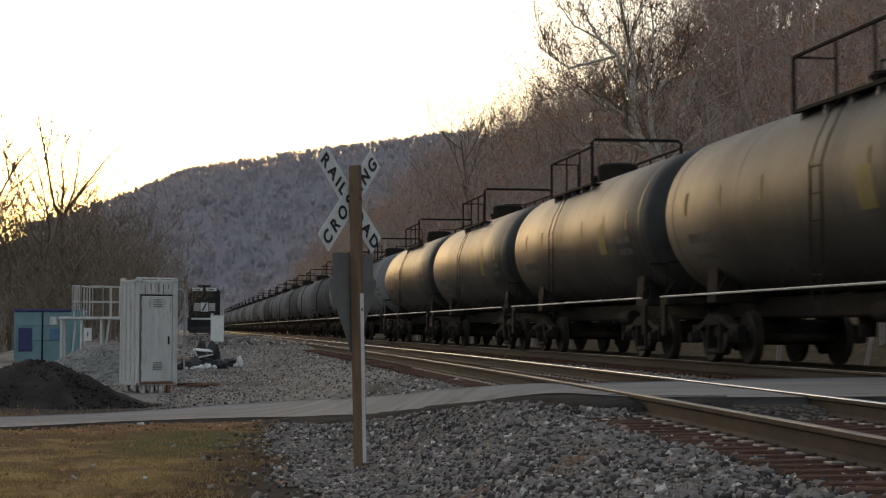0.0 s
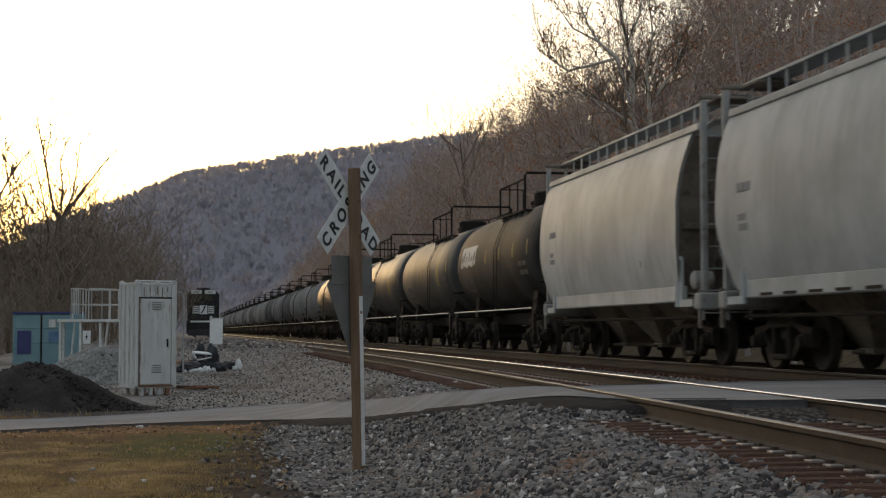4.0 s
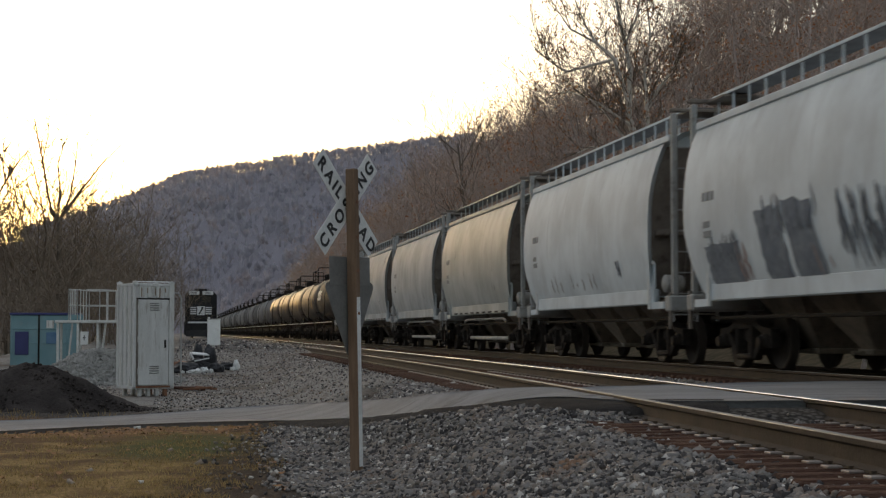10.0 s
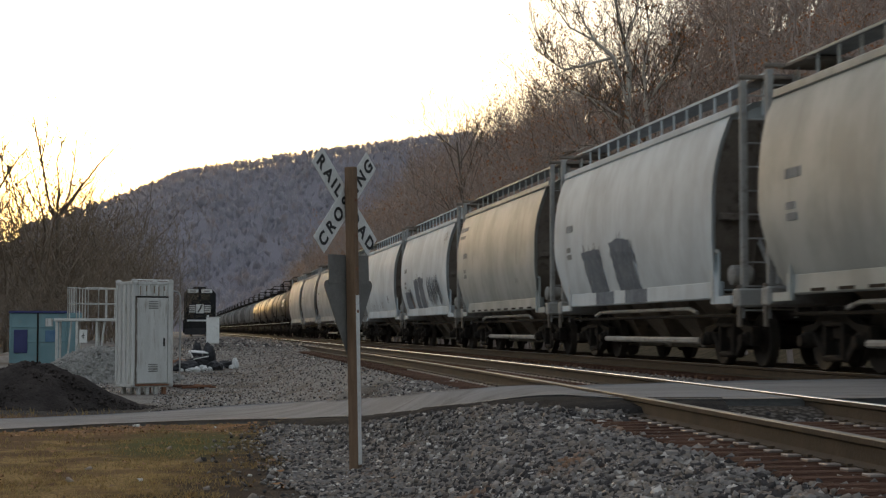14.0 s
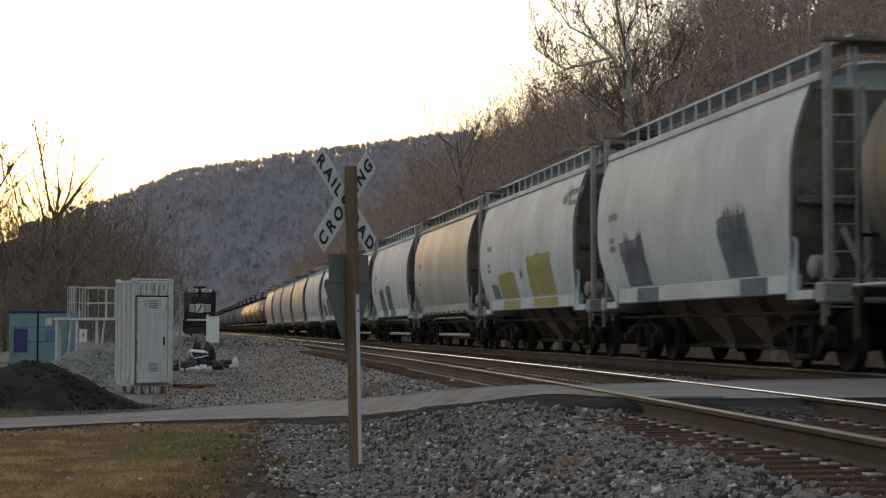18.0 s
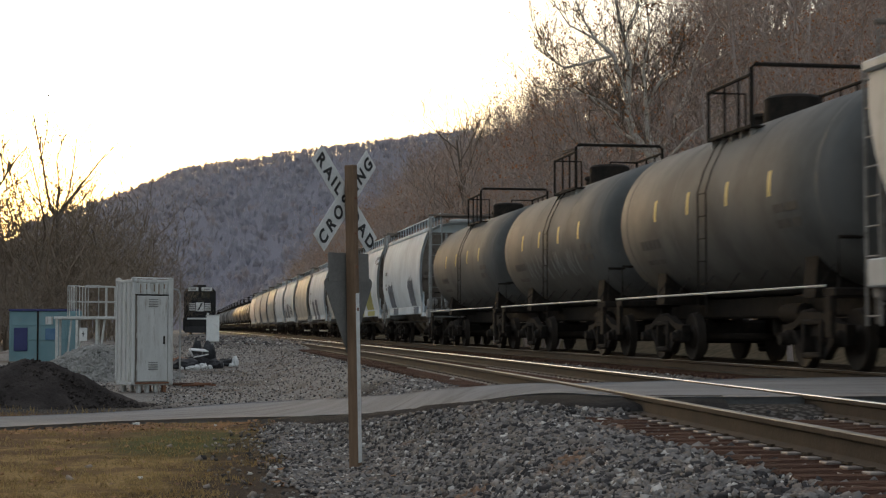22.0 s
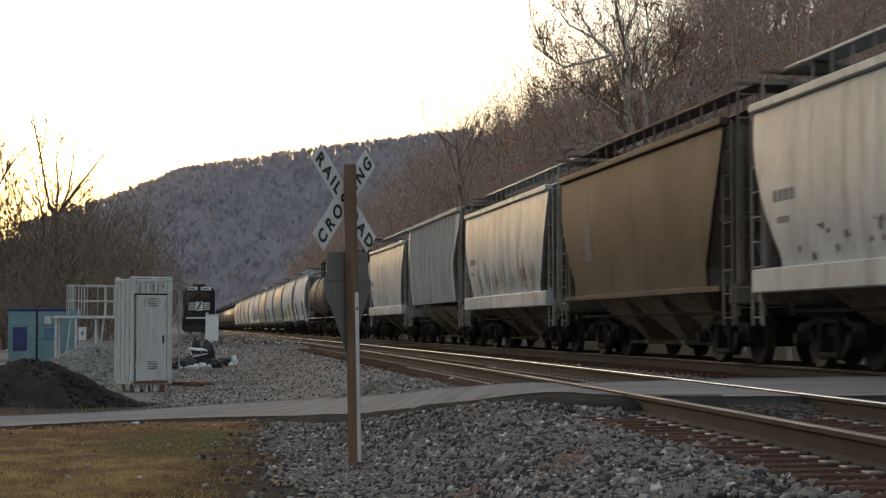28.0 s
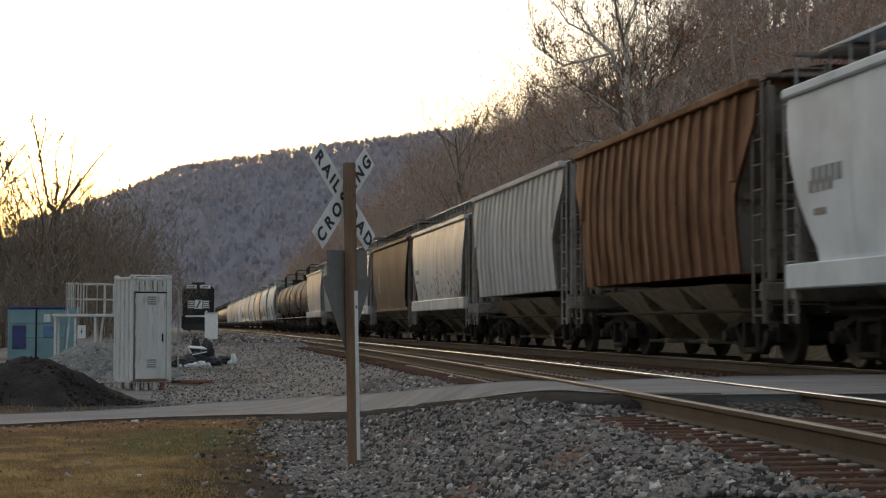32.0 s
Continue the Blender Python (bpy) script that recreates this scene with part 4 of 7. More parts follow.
def tank_car(y0, length, paint, label, deck=(0.0, 1.8)):
    half = length / 2
    car = thing("tank_car", pose(FAR_X, y0, RAIL_Z), label, "freight car", "cars of the freight train")
    e = half - 0.3
    prof = [(-e, 0.15), (-e + 0.03, 0.65), (-e + 0.1, 1.1), (-e + 0.2, 1.32), (-e + 0.36, TANK_R), (-e / 2, TANK_R), (0, TANK_R)]
    prof = prof + [(-a, r) for a, r in prof[-2::-1]]
    part("tank", Mb().lathe(prof, 48, (0, 0, TANK_Z)), paint, car, smooth=True)
    for y in (-e / 3, e / 3, -e + 0.75, e - 0.75):
        part("weld_band", Mb().lathe([(-0.03, TANK_R - 0.01), (-0.025, TANK_R + 0.003), (0.025, TANK_R + 0.003), (0.03, TANK_R - 0.01)], 48, (0, y, TANK_Z)), paint, car, smooth=True)
    # top fittings: valve bonnet, platform and guard rails
    po, ph = deck
    part("valve_bonnet", Mb().lathe([(3.8, 0.46), (4.24, 0.46), (4.29, 0.4), (4.31, 0.05)], 20, (0, po - ph * 0.2, 0), "z"), BLACK_STEEL, car, smooth=True)
    part("manway", Mb().lathe([(3.8, 0.3), (4.02, 0.3), (4.07, 0.34), (4.12, 0.32), (4.14, 0.05)], 16, (0, po + 0.75, 0), "z"), BLACK_STEEL, car, smooth=True)
    for s in (-1, 1):
        part("top_platform", Mb().box(*sorted((s * 0.72, s * 1.0)), po - ph, po + ph, 3.68, 3.72, 0.01), BLACK_STEEL, car)
        part("platform_lip", Mb().box(*sorted((s * 0.98, s * 1.02)), po - ph, po + ph, 3.67, 3.73, 0.008), BLACK_STEEL, car)
        for i in range(5):
            y = po + ph * (i / 2 - 1) * 0.9
            part("platform_bracket", Mb().box(*sorted((s * 0.76, s * 0.98)), y - 0.02, y + 0.02, 3.5, 3.69, 0.006), PIPE_PALE, car)
        mb = Mb()
        mb.tube([(s * 1.0, po - ph, 3.68), (s * 1.0, po - ph, 4.5), (s * 1.0, po + ph, 4.5), (s * 1.0, po + ph, 3.68)], 0.03, 6)
        for y in (po - ph * 0.45, po + ph * 0.2):
            mb.tube([(s * 1.0, y, 3.68), (s * 1.0, y, 4.5)], 0.022, 5)
        mb.tube([(s * 1.0, po + ph, 4.5), (s * 0.35, po + ph, 4.5), (s * 0.35, po + ph, 3.68)], 0.024, 5)
        part("guard_rail", mb, BLACK_STEEL, car)
    part("cross_hoop", Mb().tube([(-1.0, po - ph - 0.03, 3.68), (-1.0, po - ph - 0.03, 4.6), (-0.94, po - ph - 0.03, 4.66), (0.94, po - ph - 0.03, 4.66), (1.0, po - ph - 0.03, 4.6), (1.0, po - ph - 0.03, 3.68)], 0.035, 6), BLACK_STEEL, car)
    for s in (-1, 1):
        mb = Mb()
        ladder(mb, s * 1.47, po, 0.8, 2.75, "y", 0.4, 0.009)
        for dy in (-0.2, 0.2):
            mb.tube([(s * 1.47, po + dy, 2.75), (s * 1.36, po + dy, 3.1), (s * 1.16, po + dy, 3.5), (s * 0.95, po + dy, 3.76)], 0.012, 5)
        part("ladder", mb, BLACK_STEEL, car)
        mb = Mb().tube([(s * 1.5, -half + 0.6, 1.12), (s * 1.5, half - 0.6, 1.12)], 0.017, 6)
        part("side_handrail", mb, GALV, car, "pale galvanised handrail")
        for i in range(9):
            y = (i / 8 - 0.5) * (length - 1.5)
            part("rail_bracket", shared(("rail_bracket", s), lambda: Mb().tube([(s * 1.5, 0, 1.12), (s * 1.2, 0.25, 1.42)], 0.01, 5).mesh("rail_bracket", BLACK_STEEL)), None, car).location = (0, y, 0)
    part("centre_sill", Mb().box(-0.3, 0.3, -half + 0.45, half - 0.45, 0.74, 1.08, 0.03), BLACK_STEEL, car)
    for s in (-1, 1):
        y = s * (half - 2.1)
        prof = [(-1.1, 1.0), (1.1, 1.0), (1.05, 1.6), (0.85, 1.42), (0.5, 1.2), (-0.5, 1.2), (-0.85, 1.42), (-1.05, 1.6)]
        part("saddle", Mb().prism(prof, y - 0.22, y + 0.22, "y"), BLACK_STEEL, car)
        a, b = sorted((s * (half - 0.8), s * (half - 0.4)))
        mb = Mb().box(-1.45, 1.45, a, b, 0.98, 1.1, 0.02)
        for sx in (-1, 1):
            mb.box(*sorted((sx * 1.4, sx * 1.47)), a + 0.1, b - 0.1, 0.45, 1.0, 0.01)
        part("end_platform", mb, BLACK_STEEL, car)
        part("end_rail", Mb().tube([(-1.35, s * (half - 0.5), 1.1), (-1.35, s * (half - 0.5), 1.75), (1.35, s * (half - 0.5), 1.75), (1.35, s * (half - 0.5), 1.1)], 0.025, 6), BLACK_STEEL, car)
    part("brake_reservoir", Mb().lathe([(-0.4, 0.08), (-0.36, 0.15), (0.36, 0.15), (0.4, 0.08)], 12, (-0.5, -1.5, 0.8)), BLACK_STEEL, car, smooth=True)
    part("bottom_outlet", Mb().lathe([(0.45, 0.12), (0.7, 0.14), (1.12, 0.25)], 12, (0, 0.4, 0), "z"), BLACK_STEEL, car, smooth=True)
    running_gear(car, length, y0)
    CARS.append(car)
    return car


CARS = []
# grime plus the shade of the end recess, both in the brown base colour
END_GRIME_SHADE = surf("end_sheet_grime_shade", (0.15, 0.125, 0.105), (0.22, 0.19, 0.16), 1.2, 0.85, 0, 0.2, dirt=(0.045, 0.036, 0.03), dirt_amt=0.7, spec=0.2)
GRATING = surf("running_board_grating", (0.13, 0.125, 0.125), (0.2, 0.195, 0.19), 3, 0.7, 0.2, 0.2, spec=0.2)
PIPE_PALE = surf("pale_reservoir_paint", (0.28, 0.27, 0.25), (0.38, 0.37, 0.34), 3, 0.6, 0, 0.1, dirt=(0.2, 0.17, 0.14), dirt_amt=0.7)
TRIM_GREY = surf("grimy_grey_trim", (0.29, 0.29, 0.28), (0.37, 0.37, 0.355), 2, 0.75, 0, 0.2, dirt=(0.13, 0.11, 0.09), dirt_amt=0.6, spec=0.2)
PIPE_GREY = surf("dirty_outlet_pipe", (0.32, 0.31, 0.29), (0.44, 0.425, 0.4), 2, 0.7, 0, 0.2, dirt=(0.1, 0.08, 0.06), dirt_amt=0.9, spec=0.2)
BAY_DARK = surf("dark_discharge_bay_paint", (0.17, 0.145, 0.105), (0.26, 0.22, 0.16), 3, 0.8, 0, 0.2, dirt=(0.03, 0.025, 0.02), dirt_amt=0.8, spec=0.15)
BAY_TAN = surf("discharge_bay_paint", (0.15, 0.13, 0.105), (0.24, 0.21, 0.165), 3, 0.75, 0, 0.2, dirt=(0.04, 0.035, 0.03), dirt_amt=0.7)
TRIM_DUSTY = surf("dusty_worn_trim", (0.25, 0.225, 0.2), (0.36, 0.335, 0.305), 2, 0.8, 0, 0.2, dirt=(0.11, 0.085, 0.065), dirt_amt=0.8, spec=0.15)
RUST_C, SOOT = (0.17, 0.075, 0.035), (0.1, 0.088, 0.075)
P_GREY = car_paint("hopper_paint_light_grey", (0.36, 0.382, 0.385), (0.235, 0.235, 0.222), RUST_C, 0.35, 0.06, 0.6, 0.28, 0.05)
P_BEIGE = car_paint("hopper_paint_beige", (0.335, 0.357, 0.345), (0.22, 0.222, 0.2), RUST_C, 0.35, 0.06, 0.52, 0.28, 0.08)
P_CREAM = car_paint("hopper_paint_cream_grey", (0.43, 0.445, 0.432), (0.26, 0.255, 0.23), RUST_C, 0.35, 0.06, 0.55, 0.25, 0.09)
P_PALE = car_paint("hopper_paint_pale_blue_grey", (0.53, 0.585, 0.615), (0.36, 0.38, 0.39), RUST_C, 0.3, 0.06, 0.62, 0.2, 0.04)
P_WHITE_RIB = car_paint("hopper_paint_rib_white", (0.4, 0.4, 0.385), (0.24, 0.22, 0.19), RUST_C, 0.4, 0.2, 0.66, 0.2, 0.1)
P_WHITE = car_paint("hopper_paint_dirty_white", (0.41, 0.44, 0.45), (0.172, 0.168, 0.152), RUST_C, 0.7, 0.16, 0.46, 0.25, 0.16)
P_RIB_GREY = car_paint("hopper_paint_rib_grey", (0.38, 0.38, 0.37), (0.23, 0.212, 0.19), RUST_C, 0.5, 0.2, 0.6, 0.25, 0.12)
P_BROWN = car_paint("hopper_paint_dark_brown", (0.062, 0.0475, 0.04), (0.047, 0.0385, 0.034), RUST_C, 0.5, 0.2, 0.6, 0.2, 0.1)
P_RUST = car_paint("hopper_paint_rusted_red", (0.115, 0.053, 0.027), (0.036, 0.024, 0.019), (0.2, 0.12, 0.07), 1.0, 0.7, 0.7, 0.7, 0.05)
P_TANK = car_paint("tank_paint_black", (0.022, 0.0217, 0.02), (0.045, 0.042, 0.036), (0.06, 0.052, 0.042), 0.6, 0.15, 0.46, 0.4, 0.28)
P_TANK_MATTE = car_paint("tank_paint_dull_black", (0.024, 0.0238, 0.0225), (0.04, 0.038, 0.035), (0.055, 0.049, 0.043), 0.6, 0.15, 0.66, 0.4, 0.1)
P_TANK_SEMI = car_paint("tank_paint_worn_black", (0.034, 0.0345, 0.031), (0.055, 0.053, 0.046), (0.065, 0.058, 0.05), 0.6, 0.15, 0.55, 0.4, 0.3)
P_TANK_DUSTY = car_paint("tank_paint_dusty_olive", (0.098, 0.1, 0.096), (0.14, 0.138, 0.13), (0.05, 0.046, 0.04), 0.5, 0.2, 0.64, 0.3, 0.1)
P_TANK_PALE = car_paint("tank_paint_grey", (0.2, 0.203, 0.205), (0.13, 0.126, 0.118), RUST_C, 0.5, 0.15, 0.75, 0.25, 0.0)
P_TANK_FAR = car_paint("tank_paint_dull_grey", (0.12, 0.121, 0.122), (0.09, 0.087, 0.082), RUST_C, 0.5, 0.15, 0.75, 0.25, 0.0)

GRAF_DARK = surf("faded_dark_spray_paint", (0.125, 0.14, 0.16), (0.19, 0.21, 0.235), 2.0, 0.8, 0, 0.1, dirt=(0.05, 0.05, 0.05), dirt_amt=0.6, spec=0.02)
GRAF_GREY = surf("grey_cover_paint", (0.16, 0.18, 0.215), (0.22, 0.245, 0.27), 2.0, 0.8, 0, 0.05, dirt=(0.32, 0.345, 0.36), dirt_amt=0.55, spec=0.02, fine=14.0)
GRAF_YELLOW = surf("faded_yellow_spray_paint", (0.4, 0.375, 0.13), (0.45, 0.43, 0.2), 2.0, 0.8, 0, 0.05, dirt=(0.4, 0.4, 0.33), dirt_amt=0.6, spec=0.03, fine=14.0)
GRAF_RED = surf("faded_red_spray_paint", (0.29, 0.2, 0.18), (0.33, 0.25, 0.225), 3.0, 0.6, 0, 0.05, spec=0.05)
SMEAR = surf("faded_lettering_smear", (0.26, 0.25, 0.235), (0.32, 0.305, 0.285), 4.0, 0.8, 0, 0.1, spec=0.05)
PANEL_PALE = surf("faded_pale_panel", (0.2, 0.185, 0.16), (0.26, 0.24, 0.21), 3.0, 0.8, 0, 0.1, spec=0.05)
STAIN_DARK = surf("dark_soot_stain", (0.09, 0.07, 0.055), (0.14, 0.11, 0.085), 3.0, 0.8, 0, 0.1, spec=0.1)
STAIN = surf("brown_rust_stain", (0.2, 0.14, 0.09), (0.27, 0.2, 0.14), 3.0, 0.7, 0, 0.1, spec=0.05)


def blob(car, mat, y0, y1, z0, z1, bow, seed, name="paint_patch", lift=0.009):
    """A ragged painted patch that follows the side sheet; y0 is its far edge."""
    rnd = random.Random(seed)
    n, m = 7, 8
    slant = rnd.uniform(0.2, 0.4)
    top = [z1 - rnd.uniform(0, 0.09) * (z1 - z0) for _ in range(n + 1)]
    vs, fs = [], []
    for i in range(n + 1):
        for j in range(m + 1):
            z = z0 + (top[i] - z0) * j / m
            y = y0 + (y1 - y0) * i / n + slant * (z - z0) + (rnd.uniform(-0.05, 0.05) if i in (0, n) else 0)
            vs.append((-bow(z) - lift, y, z))
    for i in range(n):
        fs += [(i * (m + 1) + j, (i + 1) * (m + 1) + j, (i + 1) * (m + 1) + j + 1, i * (m + 1) + j + 1) for j in range(m)]
    return part(name, Mb().add(vs, fs), mat, car)


def scribble(car, mat, y0, y1, z0, z1, count, bow, seed, lift=0.01):
    """Sprayed strokes and drips, each a narrow slanted ribbon on the side sheet."""
    rnd = random.Random(seed)
    mb = Mb()
    for i in range(count):
        y = y0 + (y1 - y0) * (i + rnd.random()) / count
        w, slant, n = rnd.uniform(0.018, 0.05), rnd.uniform(0.15, 0.45), 6
        a = z0 + rnd.random() ** 2 * 0.35 * (z1 - z0)
        b = z1 - rnd.random() ** 1.5 * 0.6 * (z1 - z0)
        vs = []
        for j in range(n + 1):
            z = a + (b - a) * j / n
            c, ww = y + slant * (z - a) + rnd.gauss(0, 0.025), w * (1 - 0.7 * abs(2 * j / n - 1) ** 3)
            x = -bow(z) - lift - 0.0004 * i
            vs += [(x, c - ww, z), (x, c + ww, z)]
        mb.add(vs, [(2 * j, 2 * j + 1, 2 * j + 3, 2 * j + 2) for j in range(n)])
    ob = part("spray_paint", mb, mat, car)
    ob["kind"] = "stuff"
    return ob


def spots(car, mat, y0, y1, z0, z1, count, bow, seed, lift=0.012):
    """Irregular stain spots spattered over the side sheet."""
    rnd = random.Random(seed)
    mb = Mb()
    for i in range(count):
        y, z = rnd.uniform(y1, y0), z0 + (z1 - z0) * rnd.random() ** 1.3
        r = rnd.uniform(0.02, 0.075) * (1.3 - rnd.random())
        vs = []
        for k in range(7):
            a, q = k * math.tau / 7, r * rnd.uniform(0.5, 1.2)
            zz = min(max(z + q * 1.3 * math.sin(a), z0), z1 + 0.1)
            vs.append((-bow(zz) - lift - 0.0003 * i, y + q * math.cos(a), zz))
        mb.add(vs, [tuple(range(7))])
    ob = part("stain", mb, mat, car)
    ob["kind"] = "stuff"
    return ob


def tank_marks(car, half, square, dashes=True, yellow=MARK_YELLOW):
    """Reflector dashes, stencil bars and the yellow square of a tank car."""
    if dashes:
        for y in (-4.5, -2.8, -1.0, 0.9, 2.7, 4.4):
            if abs(y) < half - 1.3:
                mark(car, "reflector", yellow, y - 0.05, y + 0.05, 2.45, 2.82, 0, bow=tank_side)
    if square:
        mark(car, "yellow_square", yellow, -2.95, -2.45, 2.05, 2.6, 0, bow=tank_side)
    bars(car, MARK_DIM, half - 1.75, 1.98, 0.16, (0.16, 0.16, 0.16, 0.16, 0.16), 0.07, tank_side)
    bars(car, MARK_DIM, half - 1.75, 1.72, 0.08, (0.5, 0.4), 0.08, tank_side)
    bars(car, MARK_DIM, -half + 2.6, 2.2, 0.12, (0.4, 0.4), 0.08, tank_side)
    bars(car, MARK_DIM, -half + 2.6, 1.98, 0.12, (0.5, 0.3), 0.08, tank_side)


# tank block at the head of the view
ahead = [3.0, 15.0, 27.3, 40.1, 53.4] + [53.4 + 13.0 * i for i in range(1, 24)]
for k in range(27):
    y, long = (ahead[k] + ahead[k + 1]) / 2, ahead[k + 1] - ahead[k]
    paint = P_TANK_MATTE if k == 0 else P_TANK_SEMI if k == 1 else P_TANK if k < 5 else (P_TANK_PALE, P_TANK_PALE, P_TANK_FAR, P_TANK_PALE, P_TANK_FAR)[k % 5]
    what = "black tank car with top platform and dull sheen" if k < 5 else "dusty grey tank car far along the train"
    if k == 0:
        what = "black tank car with a white block emblem"
    car = tank_car(y, long, paint, what, ((-0.8, 1.6), (-1.3, 1.9), (1.5, 1.9), (0.8, 1.8))[min(k, 3)])
    if k < 6:
        tank_marks(car, long / 2, k in (1, 2, 3), yellow=MARK_OCHRE)
    if k == 0:
        for i in range(6):
            yb = 4.7 - i * 0.38
            mark(car, "emblem_block", MARK_WHITE, yb - 0.32, yb, 2.44 + 0.05 * (i % 2), 3.04, 0, "white emblem block", tank_side)
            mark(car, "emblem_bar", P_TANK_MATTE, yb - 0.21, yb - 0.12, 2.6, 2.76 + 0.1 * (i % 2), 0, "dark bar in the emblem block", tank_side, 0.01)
# barrel-sided hoppers, from coupling to coupling
joints = [3.0, -9.2, -21.4, -33.55, -45.65, -57.9, -70.05, -82.35, -94.8, -107.05, -119.45, -131.4]
hop = []
for k, (paint, what) in enumerate(((P_CREAM, "creamy light grey barrel-sided covered hopper car"), (P_GREY, "grey barrel-sided covered hopper, dusty sides"),
                                   (P_GREY, "weathered grey barrel-sided covered hopper car"), (P_BEIGE, "olive-beige barrel-sided covered hopper car"),
                                   (P_PALE, "pale blue-grey barrel-sided covered hopper car"), (P_PALE, "pale hopper car with dark spray-paint blocks"),
                                   (P_BEIGE, "beige barrel-sided covered hopper with faded lettering"), (P_PALE, "blue-grey hopper car with two grey painted squares"),
                                   (P_BEIGE, "tan barrel-sided covered hopper, streaked sides"), (P_PALE, "pale hopper car with yellow spray-paint blocks"),
                                   (P_PALE, "pale hopper car with two dark grey patches"))):
    car = covered_hopper((joints[k] + joints[k + 1]) / 2, joints[k] - joints[k + 1], paint, what, "round", TRIM_GREY, bays=4 if paint is P_PALE else 3, pipe=k in (2, 3, 6, 7, 8), slots=k in (1, 3, 6, 8))
    bars(car, MARK_GREY, 4.35, 2.62, 0.14, (0.14, 0.14, 0.14), 0.06, round_side)
    bars(car, MARK_GREY, 4.3, 2.2, 0.1, (0.3,), 0.06, round_side)
    bars(car, MARK_GREY, 4.3, 2.05, 0.1, (0.36,), 0.06, round_side)
    hop.append(car)
blob(hop[5], GRAF_GREY, 4.2, 2.7, 1.32, 1.95, round_side, 1)
scribble(hop[5], GRAF_DARK, 4.2, 2.7, 1.5, 2.1, 9, round_side, 2, 0.013)
blob(hop[5], GRAF_GREY, 1.8, 0.9, 1.32, 2.35, round_side, 3)
blob(hop[5], GRAF_GREY, 0.75, -0.25, 1.32, 2.4, round_side, 4)
scribble(hop[5], GRAF_DARK, 1.8, -0.2, 1.9, 2.55, 10, round_side, 5, 0.013)
scribble(hop[5], GRAF_RED, 3.0, 2.2, 1.3, 1.9, 3, round_side, 6, 0.013)
scribble(hop[5], GRAF_RED, 0.0, -0.5, 1.3, 1.9, 2, round_side, 7, 0.013)
scribble(hop[5], GRAF_DARK, -1.0, -3.6, 1.36, 2.4, 34, round_side, 8, 0.013)
for a, b, top, seed in ((2.8, 1.5, 2.2, 11), (0.7, -0.7, 2.3, 12)):
    blob(hop[7], GRAF_GREY, a, b, 1.32, top, round_side, seed)
    scribble(hop[7], GRAF_GREY, a, b, 1.6, top + 0.12, 9, round_side, seed + 20, 0.013)
for a, b, top, seed in ((2.9, 0.9, 2.0, 13), (-0.6, -3.0, 2.35, 14)):
    blob(hop[9], GRAF_YELLOW, a, b, 1.36, top, round_side, seed)
    scribble(hop[9], GRAF_YELLOW, a, b, 1.5, top + 0.12, 9, round_side, seed + 20, 0.013)
    mark(hop[9], "sill_paint", GRAF_YELLOW, b, a, 1.1, 1.3, -round_side(1.2) - 0.05, "yellow spray paint on the sill")
blob(hop[9], GRAF_GREY, 3.9, 3.1, 1.36, 1.75, round_side, 15)
scribble(hop[9], GRAF_DARK, 0.4, 0.0, 1.8, 2.1, 3, round_side, 16, 0.013)
for a, b, top, seed in ((3.4, 2.0, 2.25, 17), (-2.0, -3.2, 2.3, 18)):
    blob(hop[10], GRAF_GREY, a, b, 1.36, top, round_side, seed)
    scribble(hop[10], GRAF_DARK, a, b, 1.5, top + 0.15, 12, round_side, seed + 20, 0.013)
for car, spans in ((hop[7], ((2.5, 1.2), (0.4, -1.0))), (hop[10], ((3.0, 1.7), (-2.4, -3.5)))):
    for a, b in spans:
        mark(car, "sill_paint", GRAF_GREY, b, a, 1.08, 1.32, -round_side(1.2) - 0.05, "faded grey paint on the sill")
scribble(hop[4], MARK_GREY, 3.0, -1.5, 1.4, 1.8, 8, round_side, 19)
scribble(hop[4], GRAF_DARK, -2.6, -3.0, 1.6, 1.95, 3, round_side, 20)
for k in (0, 1, 2, 3, 6, 8):
    scribble(hop[k], MARK_GREY, -2.6, -3.0, 1.66, 1.9, 2, round_side, 60 + k)
for k in (1, 5, 9):
    scribble(hop[k], MARK_GREY, -3.9, -4.6, 3.25, 3.7, 7, round_side, 70 + k)
for k in (6, 9):
    bars(hop[k], MARK_GREY, 5.4 if k == 6 else -4.2, 3.42, 0.13, (0.14,) * 6, 0.07, round_side)
    bars(hop[k], MARK_GREY, 5.2 if k == 6 else -4.4, 3.2, 0.1, (0.14,) * 4, 0.07, round_side)
for k, (a, b) in enumerate(((-131.4, -143.1), (-143.1, -154.05), (-154.05, -165.15))):
    car = tank_car((a + b) / 2, a - b, P_TANK_DUSTY, "dusty olive-black tank car with top platform", (0.0, 1.0))
    tank_marks(car, 5.52, False)
    if k == 1:
        for i, yb in enumerate((2.4, 1.2, -0.2, -1.6)):
            scribble(car, MARK_GREY, yb, yb - 1.0, 1.7, 2.3, 7, tank_side, 30 + i)
back = []
